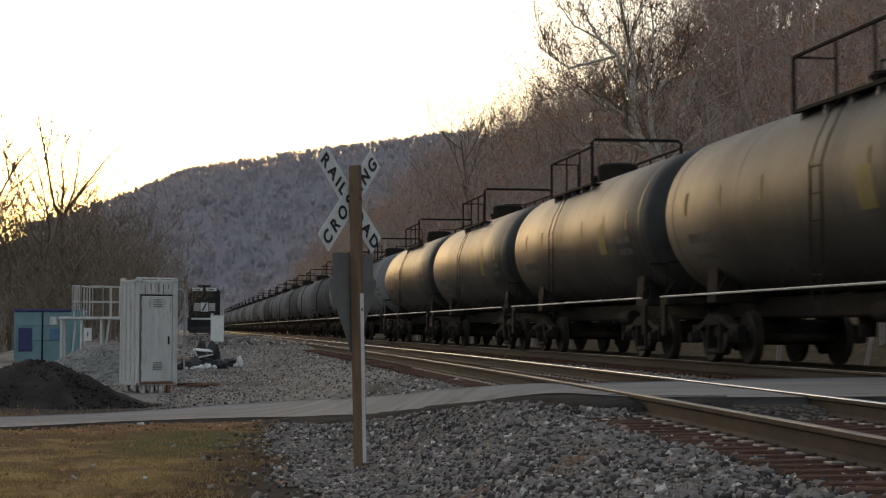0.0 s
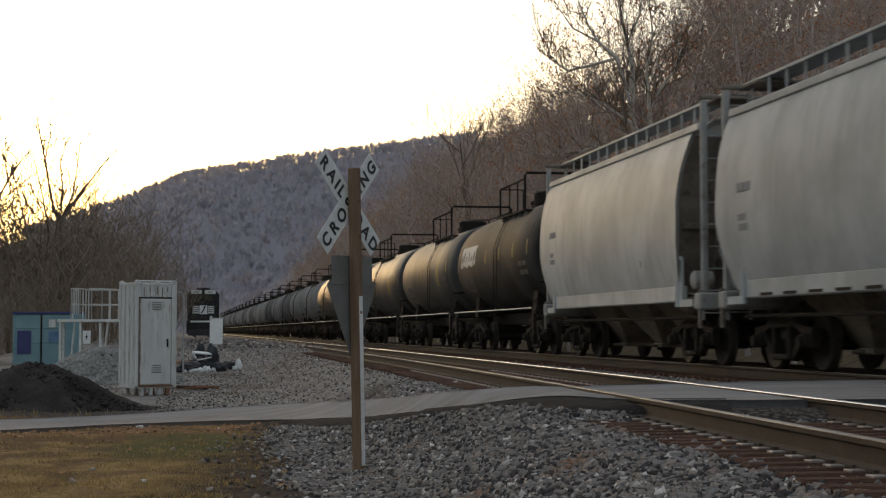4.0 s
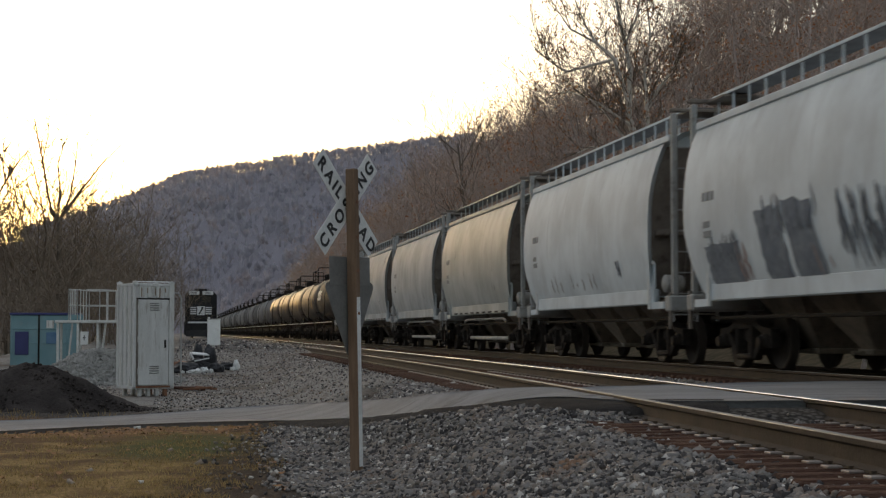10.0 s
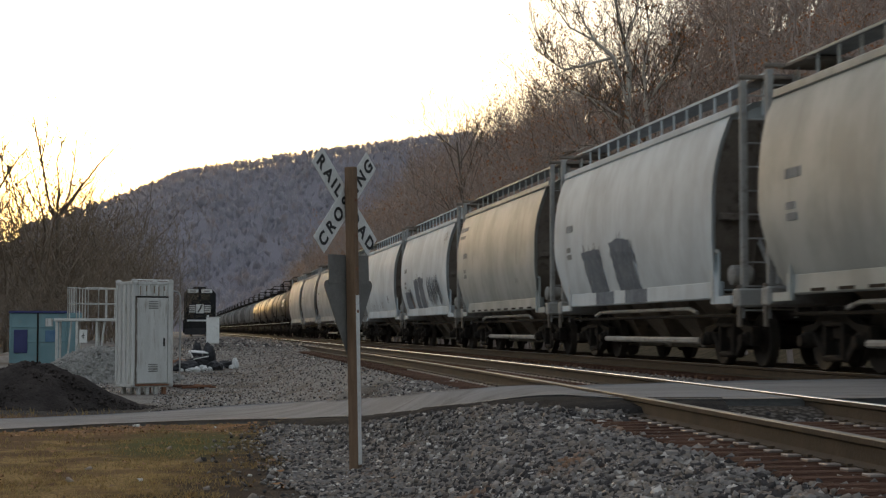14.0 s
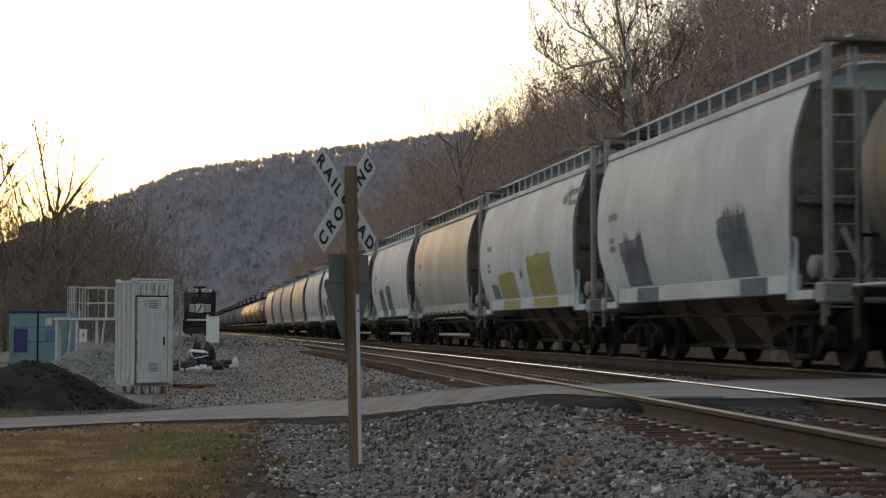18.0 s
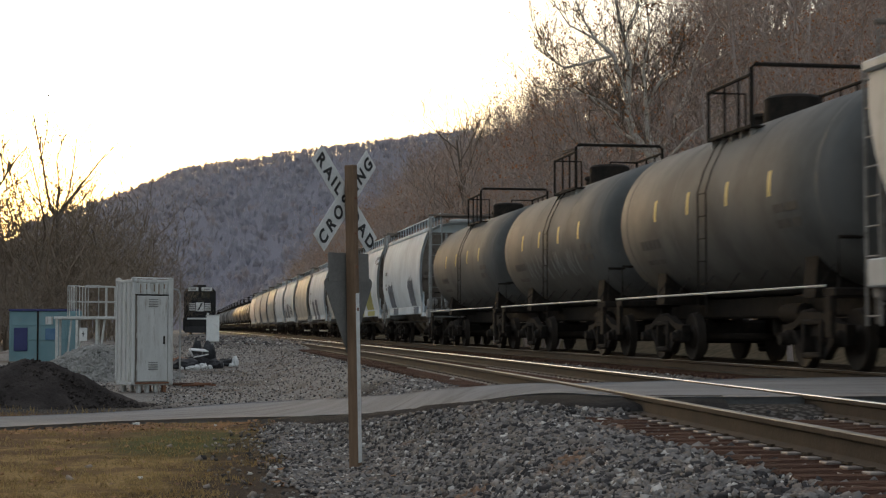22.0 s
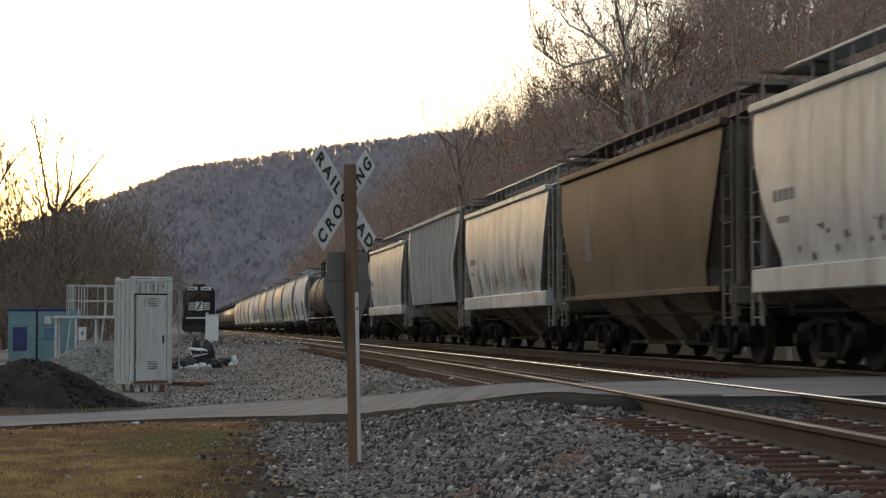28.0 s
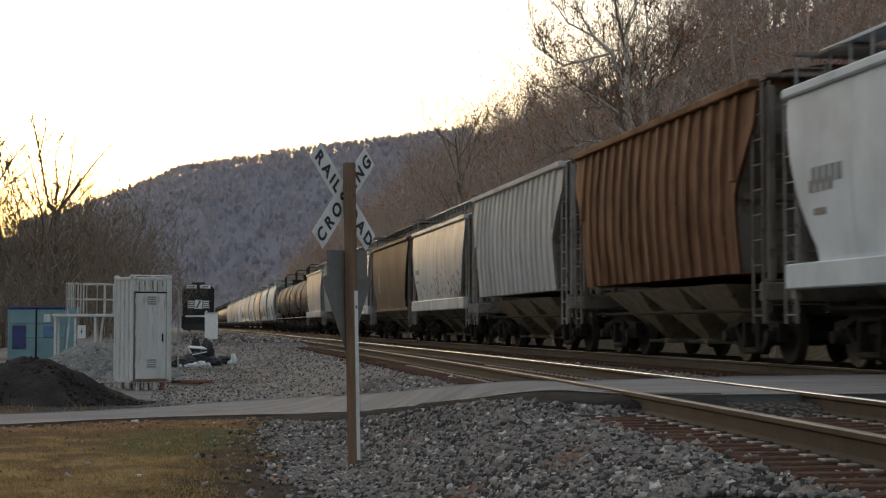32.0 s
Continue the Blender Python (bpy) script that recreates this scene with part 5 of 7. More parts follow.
for k, (paint, style, what) in enumerate(((P_WHITE, "flat", "dirty white smooth-sided covered hopper car"), (P_RIB_GREY, "rib", "grey covered hopper car with ribbed sides"),
                                          (P_WHITE, "flat", "dirty white covered hopper with faded spray paint"), (P_BROWN, "flat", "dark brown smooth-sided covered hopper car"),
                                          (P_WHITE, "flat", "off-white covered hopper with brown stains"), (P_WHITE_RIB, "rib", "white covered hopper car with ribbed sides"),
                                          (P_RUST, "rib", "heavily rusted red-brown ribbed covered hopper"), (P_PALE, "flat", "pale grey smooth-sided covered hopper car"))):
    back.append(covered_hopper(-165.4 - 11.58 * (k + 0.5), 11.58, paint, what, style, END_GRIME_SHADE if paint in (P_BROWN, P_RUST) else TRIM_DUSTY, bays=3))
for k in (0, 2, 4, 7):
    bars(back[k], SMEAR, 4.3, 2.3, 0.16, (0.14, 0.14, 0.14, 0.14), 0.06, flat_side)
    bars(back[k], SMEAR, 4.2, 2.0, 0.09, (0.4,), 0.06, flat_side)
for i in range(7):
    scribble(back[2], (SMEAR, SMEAR, STAIN)[i % 3], 3.4 - i * 1.1, 2.6 - i * 1.1, 1.45, 2.2 + 0.2 * (i % 2), 6, flat_side, 40 + i, lift=0.012)
for i, (a, b, lo, hi, count) in enumerate(((2.9, 1.6, 1.5, 1.9, 4), (1.4, -0.4, 1.6, 2.2, 10), (-0.2, -3.2, 1.5, 2.4, 26), (-2.4, -4.6, 1.4, 2.2, 34), (3.6, -4.5, 1.45, 1.7, 8), (-3.4, -4.4, 1.36, 1.6, 16))):
    for _ in range(2):
        spots(back[4], STAIN if i % 2 else STAIN_DARK, a, b, lo, hi, count, flat_side, 50 + i * 3 + _)
spots(back[2], STAIN, 3.0, -4.0, 1.45, 2.0, 22, flat_side, 80)
mark(back[3], "pale_panel", PANEL_PALE, 2.6, 3.1, 1.9, 2.65, 0, "pale faded panel", flat_side)
bars(back[7], MARK_GREY, 4.2, 2.4, 0.22, (0.14,) * 5, 0.06, flat_side)
# ---- crossing sign ----
def lettering(text, height, material, m, parent, spread=1.0):
    """Each character of a word as a flat mesh of its own, in line with local x."""
    x = 0.0
    obs = []
    for ch in text:
        cu = bpy.data.curves.new("letter", "FONT")
        cu.body, cu.size, cu.extrude, cu.align_x, cu.offset = ch, height / 0.72, 0.001, "CENTER", 0.006
        tmp = new("letter_shape", cu)
        bpy.context.view_layer.update()
        me = bpy.data.meshes.new_from_object(tmp.evaluated_get(bpy.context.evaluated_depsgraph_get()))
        bpy.data.objects.remove(tmp)
        me.materials.clear()
        me.materials.append(material)
        ob = part("letter", me, None, parent)
        w = max(v.co.x for v in me.vertices) - min(v.co.x for v in me.vertices)
        obs.append((ob, x + w / 2))
        x += w + 0.045 * spread
    total = x - 0.045 * spread
    for ob, cx in obs:
        ob.matrix_basis = m @ pose(cx - total / 2, 0, -height / 2, 90, 0, 0)
    return total


def crossbuck():
    root = thing("crossing_sign", pose(1.72, 15.6, 0.0) @ pose(0, 0, 0, 0, -1.1, 0) @ pose(0, 0, 0, 0, 0, 47), "white railroad crossbuck on a weathered square wooden post", "traffic sign")
    post = Mb().box(-0.038, 0.038, -0.055, 0.055, -0.3, 3.03, 0.008)
    part("post", post, POST_WOOD, root, "square brown treated-wood post")
    for k, (s, words) in enumerate(((1, ("RAIL", "ROAD")), (-1, ("CROSSING",)))):
        mb = Mb().box(-0.625, 0.625, -0.004, 0.001, -0.115, 0.115, 0.0)
        b = part("blade", mb, SIGN_WHITE, root, "white blade with black capitals")
        b.matrix_basis = pose(0.0, 0.072 + 0.007 * (1 - k), 2.69) @ Matrix.Rotation(radians(45) * s, 4, "Y")
        if len(words) == 2:
            for c, word in zip((-0.35, 0.31), words):
                lettering(word, 0.13, SIGN_BLACK, pose(c, -0.007, 0), b, 0.8)
        else:
            lettering(words[0], 0.13, SIGN_BLACK, pose(0, -0.007, 0), b, 1.15)
    part("plaque", Mb().box(-0.3, 0.36, 0.064, 0.069, 1.88, 2.16, 0.0), ALU, root, "plain grey back of a metal plaque")
    tri = []
    for cx, cz, a0 in ((-0.37, 1.86, 90), (0.0, 1.2, 210), (0.37, 1.86, 330)):
        for a in range(0, 121, 30):
            tri.append((cx * 0.93 + 0.03 + 0.05 * math.cos(radians(a0 + a)), cz + 0.05 * math.sin(radians(a0 + a))))
    part("yield_plate", Mb().prism(tri, 0.071, 0.076, "y"), ALU, root, "plain grey back of a triangular sign plate")
    part("reflective_strip", Mb().box(-0.026, 0.026, -0.06, -0.054, 0.1, 1.76, 0.0), SIGN_WHITE, root, "white reflective strip on the post")
    for z in (2.70, 2.02, 1.6, 2.35):
        part("bolt", Mb().lathe([(-0.063, 0.006), (-0.06, 0.018), (-0.054, 0.018)], 8, (0, 0, z)), RUSTY, root)
    for z in (2.95, 2.62, 1.75, 1.2):
        part("knot", Mb().lathe([(-0.04, 0.012), (-0.037, 0.016)], 8, (0.02, z * 0.01, z), "x"), RUSTY, root)
    return root


crossbuck()


# ---- equipment cabinet ----
def cabinet():
    c = thing("equipment_cabinet", pose(-0.77, 35.98, 0.0) @ pose(0, 0, 0, 0, 0, 25), "white steel equipment cabinet with ribbed side on short legs", "cabinet")
    w, d, z0, z1 = 0.485, 0.475, 0.16, 2.48
    part("body", Mb().box(-w + 0.03, w - 0.03, -d + 0.03, d - 0.03, z0 + 0.04, z1 - 0.04, 0.01), CAB_WHITE, c)
    for sx in (-1, 1):
        for sy in (-1, 1):
            part("corner_post", Mb().box(*sorted((sx * w, sx * (w - (0.13 if sy < 0 and sx > 0 else 0.07)))), *sorted((sy * d, sy * (d - 0.07))), z0, z1, 0.012), CAB_WHITE, c)
            part("lifting_eye", Mb().prism([(-0.07, z1), (0.07, z1), (0.06, z1 + 0.035), (0.0, z1 + 0.06), (-0.06, z1 + 0.035)], -0.015, 0.015, "y").box(-0.03, 0.03, -0.02, 0.02, z1 + 0.015, z1 + 0.045, 0.006), CAB_WHITE, c).location = (sx * (w - 0.05), sy * (d - 0.05), 0)
    for z in (z0, z1 - 0.07):
        part("side_rail", Mb().box(-w, w, -d, -d + 0.06, z, z + 0.07, 0.01), CAB_WHITE, c)
        part("side_rail", Mb().box(-w, -w + 0.06, -d, d, z, z + 0.07, 0.01), CAB_WHITE, c)
    for i in range(3):
        y = -d + 0.22 + i * 0.24
        part("rib", Mb().prism([(y - 0.07, z0 + 0.07), (y + 0.07, z0 + 0.07), (y + 0.07, z1 - 0.07), (y - 0.07, z1 - 0.07)], -w - 0.002, -w + 0.04, "x"), CAB_WHITE, c)
    for i in range(4):
        x = -w + 0.18 + i * 0.2
        part("rib", Mb().box(x - 0.05, x + 0.05, -d - 0.002, -d + 0.04, z1 - 0.32, z1 - 0.07, 0.012), CAB_WHITE, c)
    part("top_rail", Mb().tube([(-w + 0.05, -d + 0.05, z1 + 0.035), (w - 0.05, -d + 0.05, z1 + 0.035)], 0.014, 6), SIGN_WHITE, c, "pale rail along the top edge")
    for k, (x, h) in enumerate(((-0.3, 0.2), (-0.16, 0.12), (0.02, 0.16), (0.13, 0.22), (0.26, 0.1))):
        part("rust_streak", Mb().box(x - 0.012, x + 0.012, -d - 0.006, -d - 0.002, z1 - 0.1 - h, z1 - 0.1, 0.0), STAIN, c, "brown rust streak")
    door = part("door", Mb().box(-0.38, 0.33, -d - 0.035, -d + 0.04, z0 + 0.08, z1 - 0.36, 0.012), CAB_WHITE, c, "plain white steel door")
    part("door_frame", Mb().box(-0.42, -0.385, -d - 0.02, -d + 0.04, z0 + 0.06, z1 - 0.32, 0.006), END_GRIME_SHADE, c)
    part("door_frame", Mb().box(-0.42, 0.36, -d - 0.02, -d + 0.04, z1 - 0.355, z1 - 0.325, 0.006), BLACK_STEEL, c)
    part("sill", Mb().box(-0.42, 0.38, -d - 0.03, -d + 0.04, z0 + 0.03, z0 + 0.07, 0.006), RUSTY, c, "rust-stained sill")
    for zc in (z1 - 0.6, z0 + 0.34):
        for k in range(4):
            part("louvre", Mb().box(-0.12, 0.1, -d - 0.05, -d - 0.03, zc + k * 0.05, zc + k * 0.05 + 0.022, 0.004), VENT_GREY, door)
    part("handle", Mb().box(0.23, 0.26, -d - 0.07, -d - 0.03, 1.06, 1.24, 0.008), BLACK_STEEL, door, "black latch handle")
    for z in (0.5, 1.2, 1.9):
        part("hinge", Mb().lathe([(z, 0.016), (z + 0.11, 0.016)], 8, (-0.39, -d - 0.04, 0), "z"), GALV, door)
    for x in (-0.3, -0.1, 0.1, 0.3):
        for y in (-0.4, 0.4):
            part("leg", Mb().box(x - 0.04, x + 0.04, y - 0.05, y + 0.05, -0.12, z0, 0.01), GALV if x < 0.2 else RUSTY, c)
    part("vent_hood", Mb().lathe([(0.0, 0.09), (0.06, 0.1), (0.16, 0.07), (0.2, 0.02)], 10, (w - 0.02, 0.1, 2.25), "x"), CAB_WHITE, c, smooth=True)
    return c


cabinet()


# ---- service platform, container, heaps ----
def platform():
    p = thing("service_platform", pose(-2.5, 46.4, 0.0), "white steel service platform with guard rails", "platform")
    part("deck", Mb().box(-0.98, 0.9, -0.6, 0.9, 1.66, 1.74, 0.012), GALV, p)
    for x in (-0.9, -0.35, 0.2, 0.85):
        for y in (-0.5, 0.8):
            part("leg", Mb().box(x - 0.035, x + 0.035, y - 0.035, y + 0.035, 0.0, 1.66, 0.006), GALV, p)
    part("leg_brace", Mb().tube([(0.28, -0.5, 0.4), (0.42, -0.5, 1.66)], 0.035, 6), GALV, p)
    part("leg_brace", Mb().tube([(-0.62, -0.5, 0.4), (-0.5, -0.5, 1.66)], 0.03, 6), GALV, p)
    part("notice_board", Mb().box(-0.28, -0.06, -0.54, -0.5, 1.05, 1.42, 0.008), SCRAP_WHITE, p, "white panel with a dark device")
    part("panel_device", Mb().box(-0.21, -0.13, -0.556, -0.542, 1.24, 1.26, 0.003).box(-0.18, -0.16, -0.557, -0.541, 1.17, 1.32, 0.003), BLACK_STEEL, p)
    runs = [((-0.6, -0.58), (-0.36, -0.58)), ((-0.6, -0.58), (-0.5, 0.85)), ((-0.36, -0.58), (-0.12, 0.85)), ((-0.12, -0.58), (0.25, -0.58)), ((0.25, -0.58), (0.88, 0.6)), ((-0.12, 0.85), (0.88, 0.85))]
    for (x0, y0), (x1, y1) in runs:
        for z in (2.16, 2.6):
            part("guard_rail", Mb().tube([(x0, y0, z), (x1, y1, z)], 0.017, 6), GALV, p)
        n = max(1, round(math.hypot(x1 - x0, y1 - y0) / 0.4))
        for i in range(n + 1):
            x, y = x0 + (x1 - x0) * i / n, y0 + (y1 - y0) * i / n
            part("post", Mb().tube([(x, y, 1.74), (x, y, 2.6)], 0.018, 6), GALV, p)
    part("crate", Mb().box(-0.62, -0.25, 0.0, 0.4, 1.74, 1.9, 0.02), TEAL, p, "small pale teal crate on the deck")
    return p


platform()


def container():
    c = thing("storage_container", pose(-4.2, 50.2, 0.0), "teal steel storage container with navy panel", "container")
    part("body", Mb().box(-0.83, 1.1, -0.75, 0.9, 0.12, 1.92, 0.02), TEAL, c)
    part("roof", Mb().box(-0.88, 1.15, -0.8, 0.95, 1.92, 1.99, 0.015), NAVY, c, "dark blue roof edge")
    for x in (-0.83, -0.02, 0.82):
        part("upright", Mb().box(x - 0.025, x + 0.025, -0.78, -0.74, 0.12, 1.92, 0.006), BLACK_STEEL if x == -0.02 else TEAL, c)
    for z in (1.48, 1.05):
        part("crossbar", Mb().box(-0.8, 0.95, -0.775, -0.745, z, z + 0.035, 0.006), TEAL, c)
    part("panel", Mb().box(-0.72, -0.32, -0.785, -0.748, 0.72, 1.42, 0.006), NAVY, c, "faded navy blue panel")
    part("panel", Mb().box(0.2, 0.55, -0.785, -0.748, 1.05, 1.4, 0.006), surf("faded_blue_paint", (0.06, 0.14, 0.25), (0.1, 0.19, 0.3), 3, 0.6), c, "small faded blue panel")
    part("hatch", Mb().box(0.2, 0.42, -0.785, -0.748, 1.52, 1.76, 0.008), CAB_WHITE, c, "small white hatch")
    for x in (-0.7, 0.8):
        part("skid", Mb().box(x - 0.08, x + 0.08, -0.75, 0.9, -0.1, 0.13, 0.01), BLACK_STEEL, c)
    return c


container()


def heap(name, cx, cy, rx, ry, h, material, label, category, seed, skew=0.0, power=1.25):
    """A loose heap with an uneven surface, settled into the ground."""
    n, rings = 64, 26
    vs, fs = [(cx + skew * rx, cy, float(ground_z(np.array([cx]), np.array([cy]))[0]) + h)], []
    for i in range(1, rings + 1):
        r = i / rings
        for k in range(n):
            a = k * math.tau / n
            x = cx + rx * r * math.cos(a) * (1 + 0.07 * math.sin(3 * a + seed)) + skew * rx * (1 - r)
            y = cy + ry * r * math.sin(a) * (1 + 0.06 * math.sin(4 * a + seed))
            bump_ = noise.noise((x * 2.6 + seed, y * 2.6, 0)) * 0.09 * h + noise.noise((x * 9 + seed, y * 9, 3)) * 0.05 + noise.noise((x * 22, y * 22, seed)) * 0.022
            z = float(ground_z(np.array([x]), np.array([y]))[0]) + h * (0.5 + 0.5 * math.cos(math.pi * r ** 0.92)) ** (power * 0.8) + bump_ * (1 - r ** 4) - 0.05 * r ** 6
            vs.append((x, y, z))
    fs += [(0, 1 + k, 1 + (k + 1) % n) for k in range(n)]
    for i in range(rings - 1):
        a, b = 1 + i * n, 1 + (i + 1) * n
        fs += [(a + k, b + k, b + (k + 1) % n, a + (k + 1) % n) for k in range(n)]
    ob = new(name, Mb().add(vs, fs).mesh(name, material, False))
    ob.data.polygons.foreach_set("use_smooth", [True] * len(ob.data.polygons))
    return tagged(ob, label, category)


PILE_STONE = surf("crushed_limestone", (0.3, 0.29, 0.27), (0.4, 0.39, 0.36), 5, 0.95, 0, 1.0, 0.05, 26, (0.14, 0.13, 0.12), 0.7)
heap("millings_mound", -2.75, 29.4, 2.45, 1.15, 0.82, COAL, "heap of black asphalt millings beside the lane", "heap", 1.0, 0.05)
heap("gravel_mound", -1.95, 42.6, 2.1, 1.7, 0.82, PILE_STONE, "pale crushed stone piled before the platform", "heap", 4.0, -0.05, 0.8)


def bag(name, x, y, rx, ry, rz, material, label, seed, turn=0.0, category="rubbish"):
    """A crumpled lump, flat underneath."""
    bm = bmesh.new()
    bmesh.ops.create_icosphere(bm, subdivisions=3, radius=1)
    for v in bm.verts:
        n = noise.noise(v.co * 1.7 + Vector((seed, 0, 0))) * 0.35 + noise.noise(v.co * 4 + Vector((0, seed, 0))) * 0.15
        v.co *= 1 + n
        v.co = Vector((v.co.x * rx, v.co.y * ry, max(v.co.z, -0.55) * rz))
    me = bpy.data.meshes.new(name)
    bm.to_mesh(me)
    bm.free()
    me.materials.append(material)
    ob = new(name, me)
    z = float(ground_z(np.array([x]), np.array([y]))[0])
    ob.matrix_basis = pose(x, y, z + 0.5 * rz, 0, 0, turn)
    return tagged(ob, label, category)


def board(name, x, y, z, l, w, h, rx, ry, rz, material, label, category="scrap"):
    ob = new(name, Mb().box(-l / 2, l / 2, -w / 2, w / 2, -h / 2, h / 2, min(h, w) * 0.12).mesh(name, material))
    ob.matrix_basis = pose(x, y, z, rx, ry, rz)
    return tagged(ob, label, category)


bag("rubbish_bag", 0.5, 46.4, 0.42, 0.35, 0.24, DARK_PLASTIC, "crumpled black plastic rubbish on gravel", 1.0)
bag("rubbish_bag", 0.2, 45.9, 0.42, 0.3, 0.2, DARK_PLASTIC, "crumpled black plastic rubbish on gravel", 5.0)
bag("rubbish_bag", 0.86, 46.5, 0.2, 0.22, 0.5, DARK_PLASTIC, "tall black plastic sack standing in the junk", 9.0)
bag("rubbish_bag", 0.5, 46.9, 0.17, 0.2, 0.5, DARK_PLASTIC, "tall black plastic sack standing in the junk", 21.0)
bag("rubbish_bag", 1.0, 46.1, 0.24, 0.22, 0.18, DARK_PLASTIC, "crumpled black plastic rubbish on gravel", 15.0)
bag("rubbish_bag", 0.05, 46.3, 0.3, 0.25, 0.22, RUSTY, "rust-brown crumpled scrap on gravel", 17.0)
bag("rubbish_bag", 1.35, 47.0, 0.3, 0.2, 0.14, DARK_PLASTIC, "flattened black plastic sheet on gravel", 12.0)
bag("scrap_lump", 0.62, 45.9, 0.13, 0.12, 0.1, SCRAP_WHITE, "white scrap bundle among black rubbish", 3.0)
bag("scrap_lump", 1.05, 46.4, 0.16, 0.1, 0.1, SCRAP_WHITE, "white scrap bundle among black rubbish", 7.0)
bag("scrap_lump", 1.62, 46.9, 0.1, 0.1, 0.2, SCRAP_WHITE, "small white scrap standing on gravel", 8.0)
for k, (x, y, r) in enumerate(((0.28, 46.0, 0.07), (0.5, 45.5, 0.08), (0.72, 45.7, 0.09), (0.88, 45.9, 0.06), (1.2, 46.6, 0.07), (1.5, 46.7, 0.06), (0.1, 45.7, 0.06))):
    bag("scrap_lump", x, y, r * 1.3, r, r * 1.2, SCRAP_WHITE, "small torn white scrap among black rubbish", 30.0 + k, 40 * k)
bag("scrap_lump", 0.35, 45.6, 0.16, 0.1, 0.07, GALV, "pale crumpled scrap on gravel", 11.0)
for k, (x, y, z, l, rx, ry, rz) in enumerate(((0.58, 46.3, 0.78, 0.5, 20, 5, 8), (0.62, 46.0, 0.62, 0.42, 0, -12, -10), (0.42, 46.5, 0.55, 0.6, 30, 60, 20))):
    board("panel_offcut", x, y, z, l, 0.16, 0.03, rx, ry, rz, SCRAP_WHITE, "white panel offcut lying on the junk heap")
for k, (x, y, l, rz, ry) in enumerate(((0.15, 38.3, 0.9, 12, 3), (0.42, 38.0, 0.7, -18, -4), (0.3, 38.6, 0.8, 30, 2), (0.62, 38.2, 0.5, 5, 6), (0.0, 38.8, 0.9, -8, 0))):
    z = float(ground_z(np.array([x]), np.array([y]))[0])
    board("plank", x, y, z + 0.05 + 0.02 * (k % 2), l, 0.12, 0.05, 0, ry, rz, RUSTY if k % 2 else TIE_WOOD, "rust-brown plank lying on gravel", "plank")

pole = thing("standpipe", pose(0.02, 40.5, 0.0), "slim galvanised standpipe with a bent top", "pipe")
part("pipe", Mb().tube([(0, 0, 0), (0, 0, 2.25), (-0.04, 0, 2.36), (-0.2, 0, 2.4)], 0.022, 8), TRIM_GREY, pole, smooth=True)
part("flange", Mb().lathe([(0.0, 0.1), (0.03, 0.1)], 10, axis="z"), GALV, pole)

ubox = thing("utility_box", pose(1.25, 60.6, 0.78), "white metal utility box on a stub post", "utility box")
part("body", Mb().box(-0.24, 0.24, -0.15, 0.15, 0.12, 1.08, 0.015), SIGN_WHITE, ubox)
part("cap", Mb().box(-0.26, 0.26, -0.17, 0.17, 1.08, 1.12, 0.01), CAB_WHITE, ubox)
part("stub_post", Mb().box(-0.06, 0.06, -0.05, 0.05, -0.15, 0.14, 0.01), GALV, ubox)
part("knob", Mb().box(-0.23, -0.14, -0.03, 0.03, 1.12, 1.19, 0.01), CAB_WHITE, ubox)


